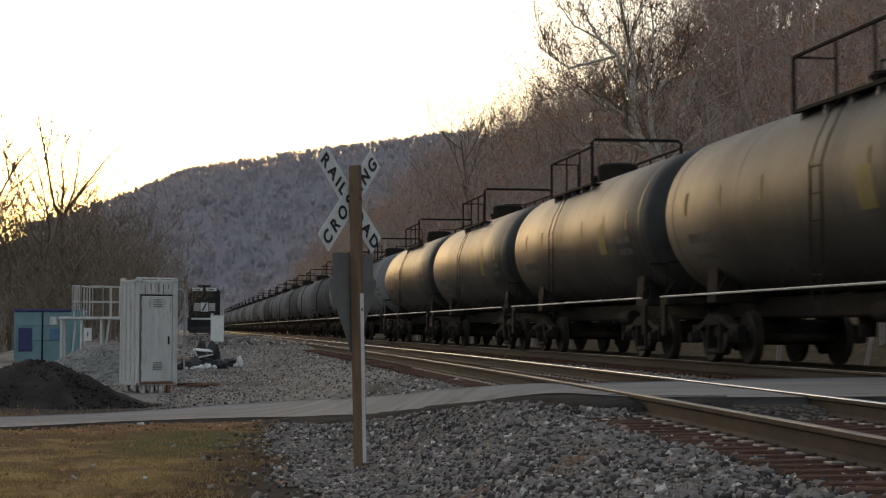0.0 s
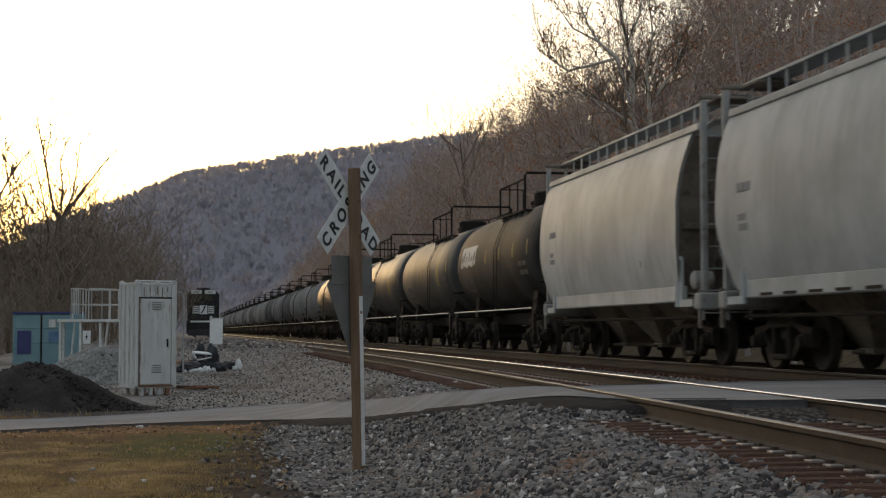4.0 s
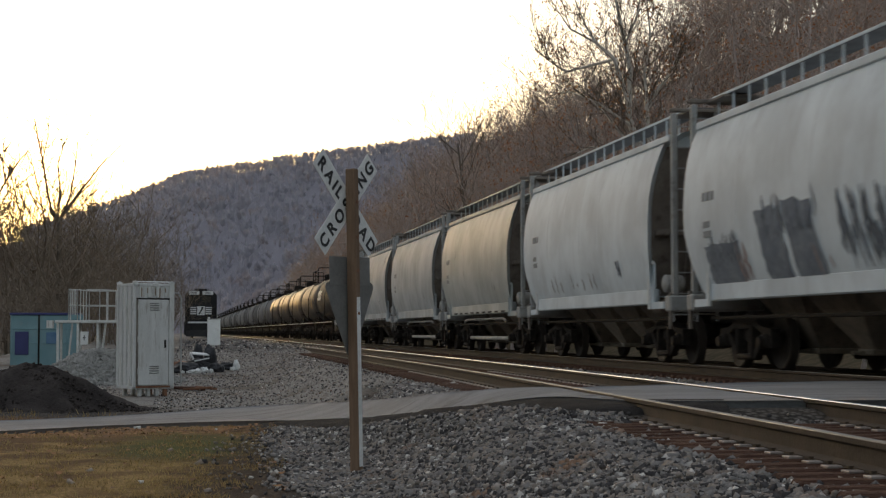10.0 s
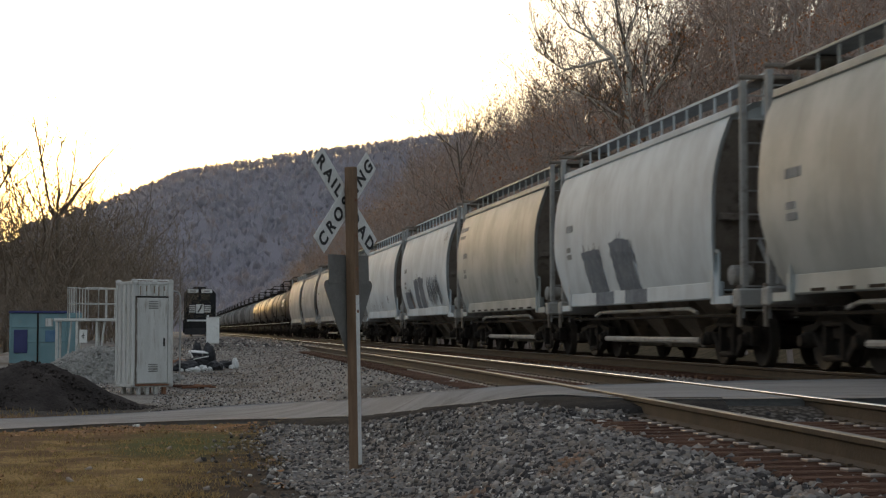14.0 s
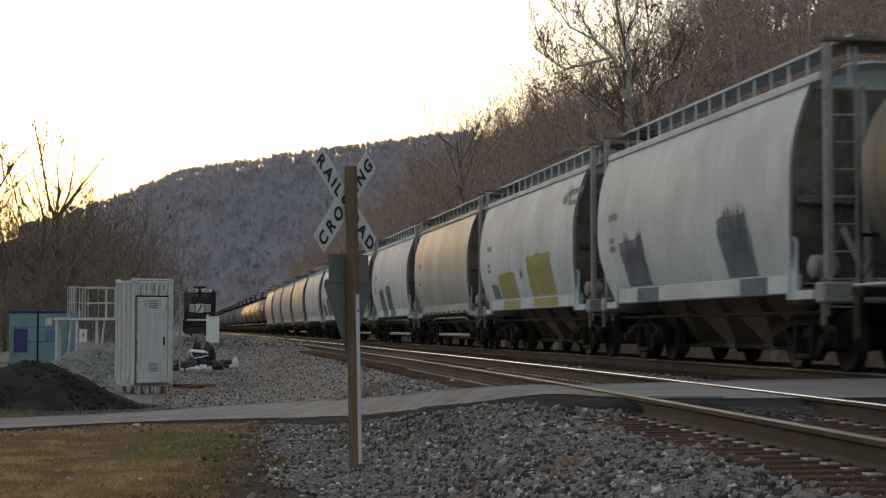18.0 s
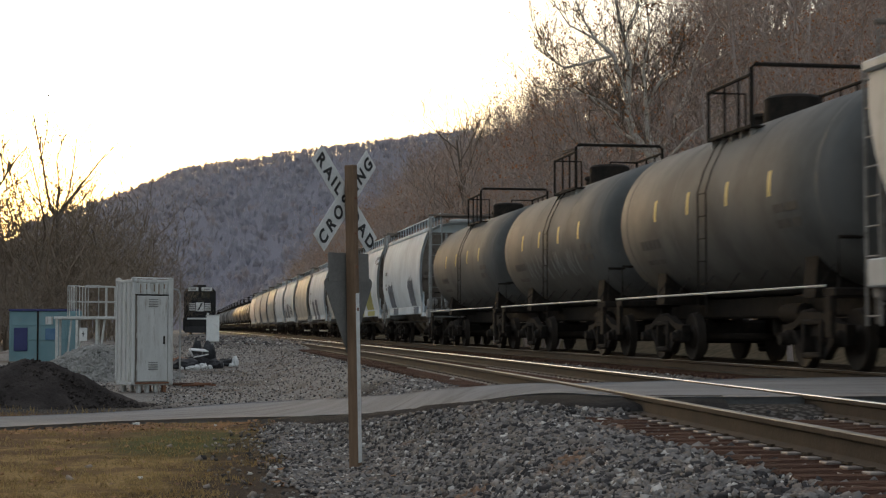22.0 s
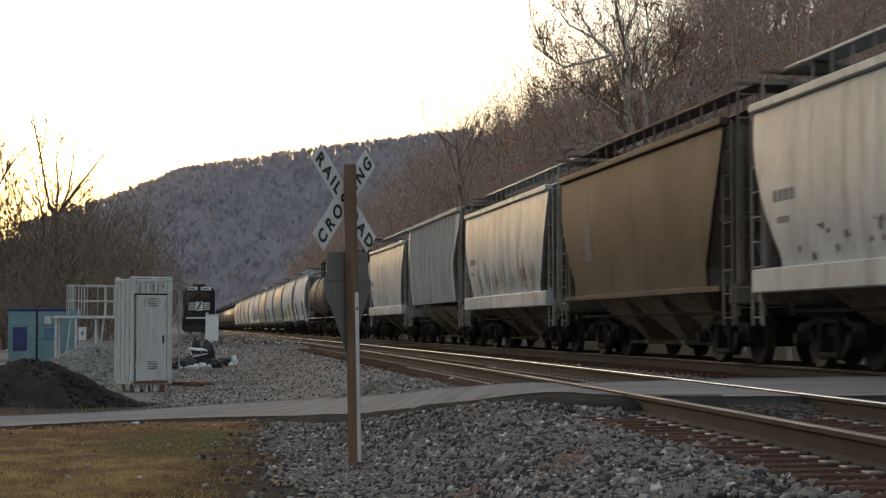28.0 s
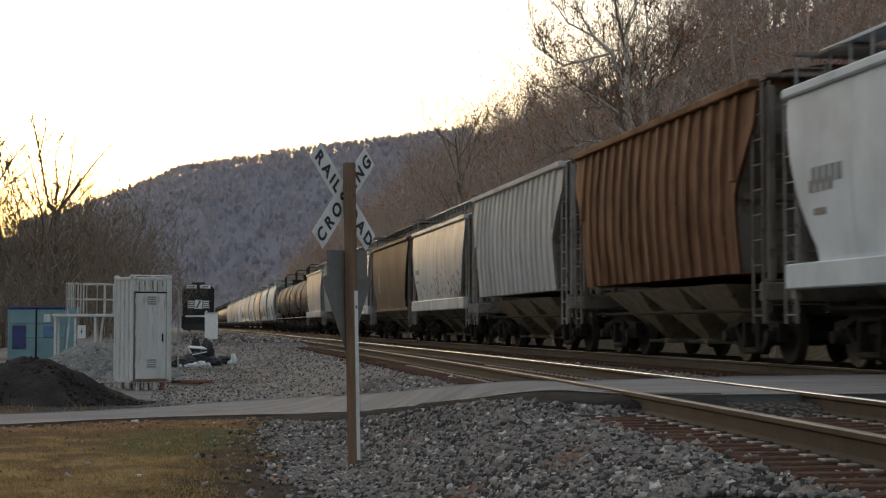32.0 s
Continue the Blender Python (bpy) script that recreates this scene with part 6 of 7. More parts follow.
# ---- parked locomotive ----
def locomotive():
    lo = thing("locomotive", pose(1.9, 160, RAIL_Z), "black diesel locomotive parked head-on, white markings", "locomotive")
    f = -9.6
    part("hood", Mb().box(-0.85, 0.85, -6, 9.2, 1.5, 4.35, 0.12), LOCO_BLACK, lo)
    part("cab", Mb().prism([(-1.5, 1.5), (1.5, 1.5), (1.5, 4.0), (1.1, 4.45), (-1.1, 4.45), (-1.5, 4.0)], f + 1.6, f + 4.2, "y"), LOCO_BLACK, lo)
    part("nose", Mb().prism([(-1.05, 1.5), (1.05, 1.5), (1.05, 2.95), (0.85, 3.2), (-0.85, 3.2), (-1.05, 2.95)], f + 0.35, f + 1.7, "y"), LOCO_BLACK, lo)
    for s in (-1, 1):
        part("windscreen", Mb().box(*sorted((s * 0.12, s * 0.95)), f + 1.57, f + 1.6, 3.35, 4.0, 0.01), GLASS_DARK, lo, "dark cab windscreen")
        part("number_board", Mb().box(*sorted((s * 0.14, s * 1.15)), f + 1.5, f + 1.6, 4.06, 4.4, 0.02), SIGN_WHITE, lo, "white number board with plain bar")
        part("number_bar", Mb().box(*sorted((s * 0.4, s * 0.9)), f + 1.49, f + 1.51, 4.19, 4.27, 0.0), SIGN_BLACK, lo)
        part("handrail", Mb().tube([(s * 1.5, f + 0.1, 1.4), (s * 1.5, f + 0.1, 2.5), (s * 1.5, f + 1.6, 2.5)], 0.03, 6), GALV, lo)
        part("step", Mb().box(*sorted((s * 1.0, s * 1.55)), f - 0.1, f + 0.3, 0.3, 1.35, 0.02), LOCO_BLACK, lo)
        for k in range(4):
            part("emblem_bar", Mb().box(*sorted((s * 0.42, s * 1.0)), f + 0.31, f + 0.35, 2.2 + k * 0.19, 2.31 + k * 0.19, 0.0), SIGN_WHITE, lo)
    part("emblem_plate", Mb().box(-0.36, 0.36, f + 0.3, f + 0.35, 2.12, 2.95, 0.0), SIGN_WHITE, lo, "white emblem plate on the nose")
    part("emblem_shape", Mb().prism([(-0.28, 2.2), (-0.1, 2.2), (0.26, 2.88), (0.05, 2.88), (-0.02, 2.6)], f + 0.285, f + 0.31, "y"), SIGN_BLACK, lo)
    part("walkway", Mb().box(-1.55, 1.55, f, 9.6, 1.32, 1.5, 0.02), LOCO_BLACK, lo)
    part("walkway_edge", Mb().box(-1.2, 1.2, f - 0.02, f + 0.02, 1.36, 1.52, 0.0), SIGN_WHITE, lo, "white-painted walkway edge")
    part("pilot", Mb().prism([(-1.5, 0.25), (1.5, 0.25), (1.5, 1.32), (-1.5, 1.32)], f - 0.05, f + 0.12, "y"), LOCO_BLACK, lo)
    part("plough", Mb().prism([(f - 0.5, 0.12), (f - 0.1, 0.12), (f - 0.05, 0.75)], -1.4, 1.4, "x"), LOCO_BLACK, lo)
    part("roof_horn", Mb().box(-0.6, 0.6, f + 2.2, f + 3.4, 4.44, 4.66, 0.05), LOCO_BLACK, lo)
    part("fan", Mb().lathe([(4.34, 0.6), (4.5, 0.6)], 16, (0, 3, 0), "z"), LOCO_BLACK, lo)
    part("fuel_tank", Mb().box(-1.35, 1.35, -2.5, 2.5, 0.4, 1.3, 0.15), LOCO_BLACK, lo)
    for y in (-6.3, 6.3):
        part("truck", Mb().box(-1.2, 1.2, y - 2, y + 2, 0.35, 0.95, 0.1), BLACK_STEEL, lo)
        for dy in (-1.5, 0, 1.5):
            w = part("wheelset", shared("wheel", wheelset_mesh), None, lo)
            w.location = (0, y + dy, WHEEL_R)
    return lo


locomotive()
siding = thing("railway_siding", pose(0, 0, 0), "siding track under the parked locomotive", "railway track")
siding["kind"] = "structure"
sy = np.arange(135.0, 400, 10)
for side in (-0.7525, 0.7525):
    part("rail", rail_mesh("rail", RAIL_WEB, 1.9 + side + 0 * sy, sy, RAIL_STEEL), None, siding)
# ---- woods: bare trees grown as tapering limbs with twigs ----
def grow(seed, height, spread=0.35, lean=(0, 0), levels=4, kids=(6, 5, 4), twigs=3, trunk_r=None, first=0.3, droop=0.0, up=0.35, wig=0.12):
    """Limbs as (start, end, radius, radius), thickest first; the last level are twigs."""
    rnd = random.Random(seed)
    segs, tips = [], []
    r0 = trunk_r or height * 0.014

    def limb(p, d, length, r, level):
        n = 5 if level == 0 else 3 if level == 1 else 2
        q = p
        marks = []
        for i in range(n):
            d = (d + Vector((rnd.gauss(0, wig), rnd.gauss(0, wig), rnd.gauss(0, 0.06) + (up * 0.12 if level else 0.02) - droop * 0.1 * level))).normalized()
            e = q + d * (length / n)
            ra, rb = r * (1 - 0.75 * i / n), r * (1 - 0.75 * (i + 1) / n)
            segs.append((q, e, ra, rb, level))
            marks.append((q, e, d, rb))
            q = e
        if level >= levels - 1:
            tips.append(q)
            return
        k = kids[min(level, len(kids) - 1)]
        for j in range(k):
            f = first + (1 - first) * (j + rnd.random()) / k if level == 0 else 0.25 + 0.75 * (j + rnd.random()) / k
            i = min(int(f * n), n - 1)
            a, b, dd, rb = marks[i]
            base = a.lerp(b, f * n - i)
            side = Vector((rnd.gauss(0, 1), rnd.gauss(0, 1), rnd.gauss(0, 0.3)))
            side = (side - dd * side.dot(dd)).normalized()
            ang = rnd.uniform(0.45, 0.95) * (1 + spread)
            nd = (dd * math.cos(ang) + side * math.sin(ang) + Vector((0, 0, up * 0.5))).normalized()
            limb(base, nd, length * rnd.uniform(0.32, 0.6) * (1.15 - 0.5 * f if level == 0 else 1), max(rb * 0.62, r * 0.28), level + 1)

    limb(Vector((0, 0, -0.3)), Vector((lean[0], lean[1], 1)).normalized(), height, r0, 0)
    return segs, tips


def limbs_to_quads(segs, min_r=0.0, ribbon_from=2, widen=1.0):
    """Thick limbs become four-sided, twigs flat ribbons."""
    v, f = [], []
    for a, b, ra, rb, level in segs:
        d = (b - a).normalized()
        s = d.cross(Vector((0.3, 0.9, 0.1)) if abs(d.z) > 0.6 else Vector((0, 0, 1))).normalized()
        t = d.cross(s)
        ra, rb = max(ra, min_r) * widen, max(rb, min_r * 0.6) * widen
        o = len(v)
        if level >= ribbon_from:
            v += [a - s * ra, a + s * ra, b + s * rb, b - s * rb]
            f.append((o, o + 1, o + 2, o + 3))
        else:
            n = 5 if level == 0 else 3
            for p, r in ((a, ra), (b, rb)):
                v += [p + (s * math.cos(k * math.tau / n) + t * math.sin(k * math.tau / n)) * r for k in range(n)]
            f += [(o + k, o + (k + 1) % n, o + n + (k + 1) % n, o + n + k) for k in range(n)]
    return np.array([p.to_tuple() for p in v], np.float32), np.array(f, np.int32)


def leaf_quads(tips, per, size, scatter, seed):
    rnd = np.random.RandomState(seed)
    c = np.repeat(np.array([t.to_tuple() for t in tips]), per, 0) + rnd.normal(0, scatter, (len(tips) * per, 3))
    a, b = rnd.normal(0, 1, (len(c), 3)), rnd.normal(0, 1, (len(c), 3))
    a /= np.linalg.norm(a, axis=1)[:, None]
    b -= a * (a * b).sum(1)[:, None]
    b /= np.linalg.norm(b, axis=1)[:, None]
    s = size * rnd.uniform(0.6, 1.3, (len(c), 1))
    v = np.stack([c - a * s, c - b * s * 0.6, c + a * s, c + b * s * 0.6], 1).reshape(-1, 3)
    return v.astype(np.float32), np.arange(len(v), dtype=np.int32).reshape(-1, 4)


def scatter_mesh(templates, places, rs):
    """Templates (vertices, faces) set down many times in one mesh: rows of x, y, z, size, turn, template."""
    vs, fs, o = [], [], 0
    for x, y, z, s, a, k in places:
        v, f = templates[int(k)]
        c, d = math.cos(a) * s, math.sin(a) * s
        w = np.empty_like(v)
        w[:, 0], w[:, 1], w[:, 2] = v[:, 0] * c - v[:, 1] * d + x, v[:, 0] * d + v[:, 1] * c + y, v[:, 2] * s + z
        vs.append(w)
        fs.append(f + o)
        o += len(v)
    return np.concatenate(vs), np.concatenate(fs)


def woods_material(name, cols, scale, vary=0.7, thin=0.0):
    """Bark and leaves, varied tree by tree; thin sheets let part of the light through."""
    m, nt, b = nodes_of(name)
    tc = nt.nodes.new("ShaderNodeTexCoord")
    g = nt.nodes.new("ShaderNodeNewGeometry")
    info = nt.nodes.new("ShaderNodeObjectInfo")
    n1 = noise_node(nt, tc.outputs["Object"], scale, 3)
    n2 = noise_node(nt, tc.outputs["Object"], scale * 4.3, 3)
    c = mixc(nt, ramp(nt, n1, 0.38, 0.62), cols[0], cols[1])
    c = mixc(nt, ramp(nt, n2, 0.5, 0.68), c, cols[2])
    h = nt.nodes.new("ShaderNodeHueSaturation")
    both = calc(nt, "FRACT", calc(nt, "ADD", g.outputs["Random Per Island"], info.outputs["Random"]), 0)
    nt.links.new(calc(nt, "ADD", calc(nt, "MULTIPLY", both, vary), 1 - vary / 2), h.inputs["Value"])
    nt.links.new(c, h.inputs["Color"])
    nt.links.new(h.outputs[0], b.inputs["Base Color"])
    b.inputs["Roughness"].default_value = 0.95
    b.inputs["Specular IOR Level"].default_value = 0.1
    if thin:
        tr, mx = nt.nodes.new("ShaderNodeBsdfTranslucent"), nt.nodes.new("ShaderNodeMixShader")
        nt.links.new(h.outputs[0], tr.inputs["Color"])
        mx.inputs[0].default_value = thin
        nt.links.new(b.outputs[0], mx.inputs[1])
        nt.links.new(tr.outputs[0], mx.inputs[2])
        nt.links.new(mx.outputs[0], nt.nodes["Material Output"].inputs["Surface"])
    return m


WOODS = woods_material("bare_woods_bark", ((0.345, 0.29, 0.262), (0.395, 0.33, 0.295), (0.37, 0.26, 0.2)), 0.05, 0.4)
# distance haze is put into the pale blue-grey; strong translucency evens the shading
WOODS_FAR = woods_material("far_woods_hazed", ((0.415, 0.412, 0.455), (0.44, 0.425, 0.455), (0.45, 0.395, 0.39)), 0.012, 0.05, 0.72)
WOODS_TRUNK = woods_material("pale_woodland_trunks", ((0.33, 0.29, 0.26), (0.38, 0.345, 0.31), (0.28, 0.22, 0.18)), 0.08, 0.5)
THICKET = woods_material("thicket_twigs", ((0.215, 0.175, 0.135), (0.26, 0.21, 0.16), (0.18, 0.135, 0.1)), 0.16, 0.5)
WOODS_LEAF = woods_material("withered_oak_leaves", ((0.36, 0.15, 0.06), (0.3, 0.145, 0.075), (0.38, 0.22, 0.1)), 0.04, 0.6, 0.5)
WOODS_SPRAY = woods_material("withered_brown_sprays", ((0.32, 0.265, 0.23), (0.37, 0.305, 0.265), (0.34, 0.235, 0.17)), 0.045, 0.4, 0.5)
RS = np.random.RandomState(7)

mid_t, mid_trunk, mid_leaf, mid_spray, far_t, bush_t, bush_leaf = [], [], [], [], [], [], []
for k in range(6):
    segs, tips = grow(500 + k, 13.4, 0.5, levels=4, kids=(8, 5, 4), first=0.08, up=0.25, trunk_r=0.11, wig=0.2, droop=0.15)
    bush_t.append(limbs_to_quads(segs, 0.024, 1))
    bush_leaf.append(leaf_quads(tips, 3, 0.075, 0.35, 40 + k))
for k in range(9):
    segs, tips = grow(100 + k, 13.0, 0.5, levels=4, kids=(9, 5, 3), first=0.42, up=0.3, trunk_r=0.2, wig=0.15)
    mid_trunk.append(limbs_to_quads([q for q in segs if q[4] == 0], 0.05))
    mid_t.append(limbs_to_quads([q for q in segs if q[4] > 0], 0.026))
    mid_leaf.append(leaf_quads(tips, 3, 0.1, 0.5, k))
    mid_spray.append(leaf_quads(tips[::2], 3, 0.1, 0.6, 20 + k))


def crown_template(seed):
    """A distant crown: a trunk whose fine boughs fan out into an uneven rounded head."""
    rnd = np.random.RandomState(seed)
    segs = [(Vector((0, 0, -0.5)), Vector((0, 0, 8.0)), 0.2, 0.1, 2)]
    pts = []
    lumps = [(np.array((rnd.normal(0, 1.3), rnd.normal(0, 1.3), rnd.uniform(5.0, 9.0))), rnd.uniform(1.0, 1.9)) for _ in range(6)]
    for c, r in lumps:
        root = Vector((0, 0, c[2] - rnd.uniform(1.5, 3.5)))
        for _ in range(7):
            d = rnd.normal(0, 1, 3) + np.array((0, 0, 0.4))
            e = Vector(c + d / np.linalg.norm(d) * r * rnd.uniform(0.6, 1.1))
            segs.append((root.lerp(e, rnd.uniform(0.1, 0.5)), e, 0.15, 0.1, 2))
            pts.append(e)
    v, f = limbs_to_quads(segs, 0.1)
    w, g = leaf_quads(pts[::2], 1, 0.34, 0.3, seed)
    return np.r_[v, w], np.r_[f, g + len(v)]


far_t = [crown_template(200 + k) for k in range(9)]


def in_view(x, y, lo=-11, hi=30):
    a = np.degrees(np.arctan2(x, y))
    return (a > lo) & (a < hi)


# slope behind the train
n = 3500
tx, ty = 16 + 125 * RS.rand(n) ** 1.25, 30 + 620 * RS.rand(n) ** 1.35
keep = in_view(tx, ty, 1.5, 27) & (ty / np.maximum(tx, 1) < 14)
az_t = np.degrees(np.arctan2(tx, ty))
open_crest = (az_t > 14.3) & (az_t < 18.8)
keep &= (tx < 30) | (RS.rand(n) < np.where(tx < 48, np.where(open_crest, 0.45, 0.95), np.where(open_crest, 0.2, np.where(az_t > 18, 0.36, 0.6))))
keep &= ~((az_t > 14.2) & (az_t < 19.5) & (ty < 82))
tx, ty = tx[keep], ty[keep]
tz = ground_z(tx, ty)
dist = np.hypot(tx, ty)
size = RS.uniform(0.6, 1.05, len(tx)) * np.where(tx < 24, 0.75, 1)
turn = RS.rand(len(tx)) * math.tau
near_sel = np.argsort(dist)[:90]
is_near = np.zeros(len(tx), bool)
is_near[near_sel] = True
proto = []
for k in range(6):
    t = thing("tree", pose(0, 0, -500), "bare brown-grey woodland tree on the leafy slope", "tree", "bare trees on the slope")
    segs, tips = grow(300 + k, 12.0, 0.5, levels=5, kids=(8, 5, 4, 3), first=0.3, up=0.28, wig=0.16)
    v, f = limbs_to_quads([s for s in segs if s[4] < 2], 0.02)
    part("trunk", raw_mesh("trunk", v, f, WOODS), None, t)
    v, f = limbs_to_quads([s for s in segs if s[4] >= 2], 0.011)
    part("crown", raw_mesh("crown", v, f, WOODS), None, t, "bare twiggy crown")
    v, f = leaf_quads(tips[::2], 2, 0.07, 0.3, k)
    part("leaves", raw_mesh("leaves", v, f, WOODS_LEAF if k % 3 == 0 else WOODS_SPRAY), None, t, "withered rust-brown leaves" if k % 3 == 0 else "withered dull brown leaves")
    proto.append(t)
used = [False] * 6
for j, i in enumerate(near_sel):
    k = j % 6
    m = Matrix.Translation((tx[i], ty[i], tz[i])) @ Matrix.Rotation(turn[i], 4, "Z") @ Matrix.Scale(size[i], 4)
    if used[k]:
        t = copy_thing(proto[k], m)
        t.scale = [size[i]] * 3
    else:
        proto[k].matrix_basis = m
        used[k] = True
rest = ~is_near
sel = rest & (dist < 330)
rows_m = np.c_[tx, ty, tz, size, turn, RS.randint(0, 9, len(tx))][sel]
v, f = scatter_mesh(mid_t, rows_m, RS)
tagged(new("woods", raw_mesh("woods", v, f, WOODS)), "bare brown winter woods covering the valley slope", "woods", kind="stuff")
v, f = scatter_mesh(mid_trunk, rows_m, RS)
tagged(new("woods_trunks", raw_mesh("woods_trunks", v, f, WOODS_TRUNK)), "pale grey trunks standing on the valley slope", "woods", kind="stuff")
patch = np.sin(rows_m[:, 0] / 9 + 2 * np.sin(rows_m[:, 1] / 23)) + RS.normal(0, 0.5, len(rows_m))
v, f = scatter_mesh(mid_leaf, rows_m[patch > 1.15], RS)
tagged(new("oak_leaves", raw_mesh("oak_leaves", v, f, WOODS_LEAF)), "withered rust-brown leaves hanging in the woods", "leaves", kind="stuff")
v, f = scatter_mesh(mid_spray, rows_m[patch <= 1.15], RS)
tagged(new("withered_sprays", raw_mesh("withered_sprays", v, f, WOODS_SPRAY)), "dull brown withered sprays in the bare woods", "leaves", kind="stuff")
sel = rest & (dist >= 330)
v, f = scatter_mesh(far_t, np.c_[tx, ty, tz, size, turn, RS.randint(0, 9, len(tx))][sel], RS)
tagged(new("woods_slope", raw_mesh("woods_slope", v, f, WOODS_SPRAY)), "brown woods far along the valley slope", "woods", kind="stuff")
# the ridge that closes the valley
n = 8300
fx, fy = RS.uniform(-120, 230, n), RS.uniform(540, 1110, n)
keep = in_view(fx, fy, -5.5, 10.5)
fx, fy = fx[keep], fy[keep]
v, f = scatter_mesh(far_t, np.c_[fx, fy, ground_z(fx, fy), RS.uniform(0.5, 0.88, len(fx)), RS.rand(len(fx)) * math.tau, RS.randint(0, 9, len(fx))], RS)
tagged(new("woods_far", raw_mesh("woods_far", v, f, WOODS_FAR)), "woods on the distant ridge, haze in their pale grey colour", "woods", kind="stuff")

# brush and small trees on the river side
n = 300
bx, by = RS.uniform(-24, 0.6, n), RS.uniform(86, 160, n)
low_n = 150
keep = bx < -0.012 * by + 0.4
bx, by = bx[keep], by[keep]
bs = RS.uniform(0.52, 0.92, len(bx)) * (1 - 0.5 * smooth(-8, 0, bx))
lx, ly = RS.uniform(-18, -1.0, low_n), RS.uniform(72, 96, low_n)
bx, by, bs = np.r_[bx, lx], np.r_[by, ly], np.r_[bs, RS.uniform(0.16, 0.34, low_n)]
rows_b = np.c_[bx, by, ground_z(bx, by), bs, RS.rand(len(bx)) * math.tau, RS.randint(0, 6, len(bx))]
v, f = scatter_mesh(bush_t, rows_b, RS)
tagged(new("thicket", raw_mesh("thicket", v, f, THICKET)), "dense bare brown thicket along the river side", "thicket", kind="stuff")
v, f = scatter_mesh(bush_leaf, rows_b[::3], RS)
tagged(new("thicket_leaves", raw_mesh("thicket_leaves", v, f, woods_material("withered_thicket_leaves", ((0.22, 0.175, 0.125), (0.26, 0.21, 0.15), (0.2, 0.14, 0.095)), 0.1, 0.5, 0.5))), "withered leaves in the thicket", "leaves", kind="stuff")


def single_tree(x, y, seed, height, label, bark, leaf=None, per=2, twig=0.013, **kw):
    z = float(ground_z(np.array([x]), np.array([y]))[0])
    t = thing("tree", pose(x, y, z), label, "tree")
    segs, tips = grow(seed, height, **kw)
    v, f = limbs_to_quads([s for s in segs if s[4] == 0], 0.03)
    part("trunk", raw_mesh("trunk", v, f, bark, True), None, t)
    v, f = limbs_to_quads([s for s in segs if s[4] == 1], 0.025, 9)
    part("branchwork", raw_mesh("branchwork", v, f, bark, True), None, t)
    v, f = limbs_to_quads([s for s in segs if s[4] > 1], twig, 3)
    part("crown", raw_mesh("crown", v, f, bark if kw.get("levels", 4) < 5 else BARK), None, t)
    if leaf:
        v, f = leaf_quads(tips[::2], per, 0.13, 0.25, seed)
        part("leaves", raw_mesh("leaves", v, f, leaf), None, t, "few withered brown leaves")
    return t


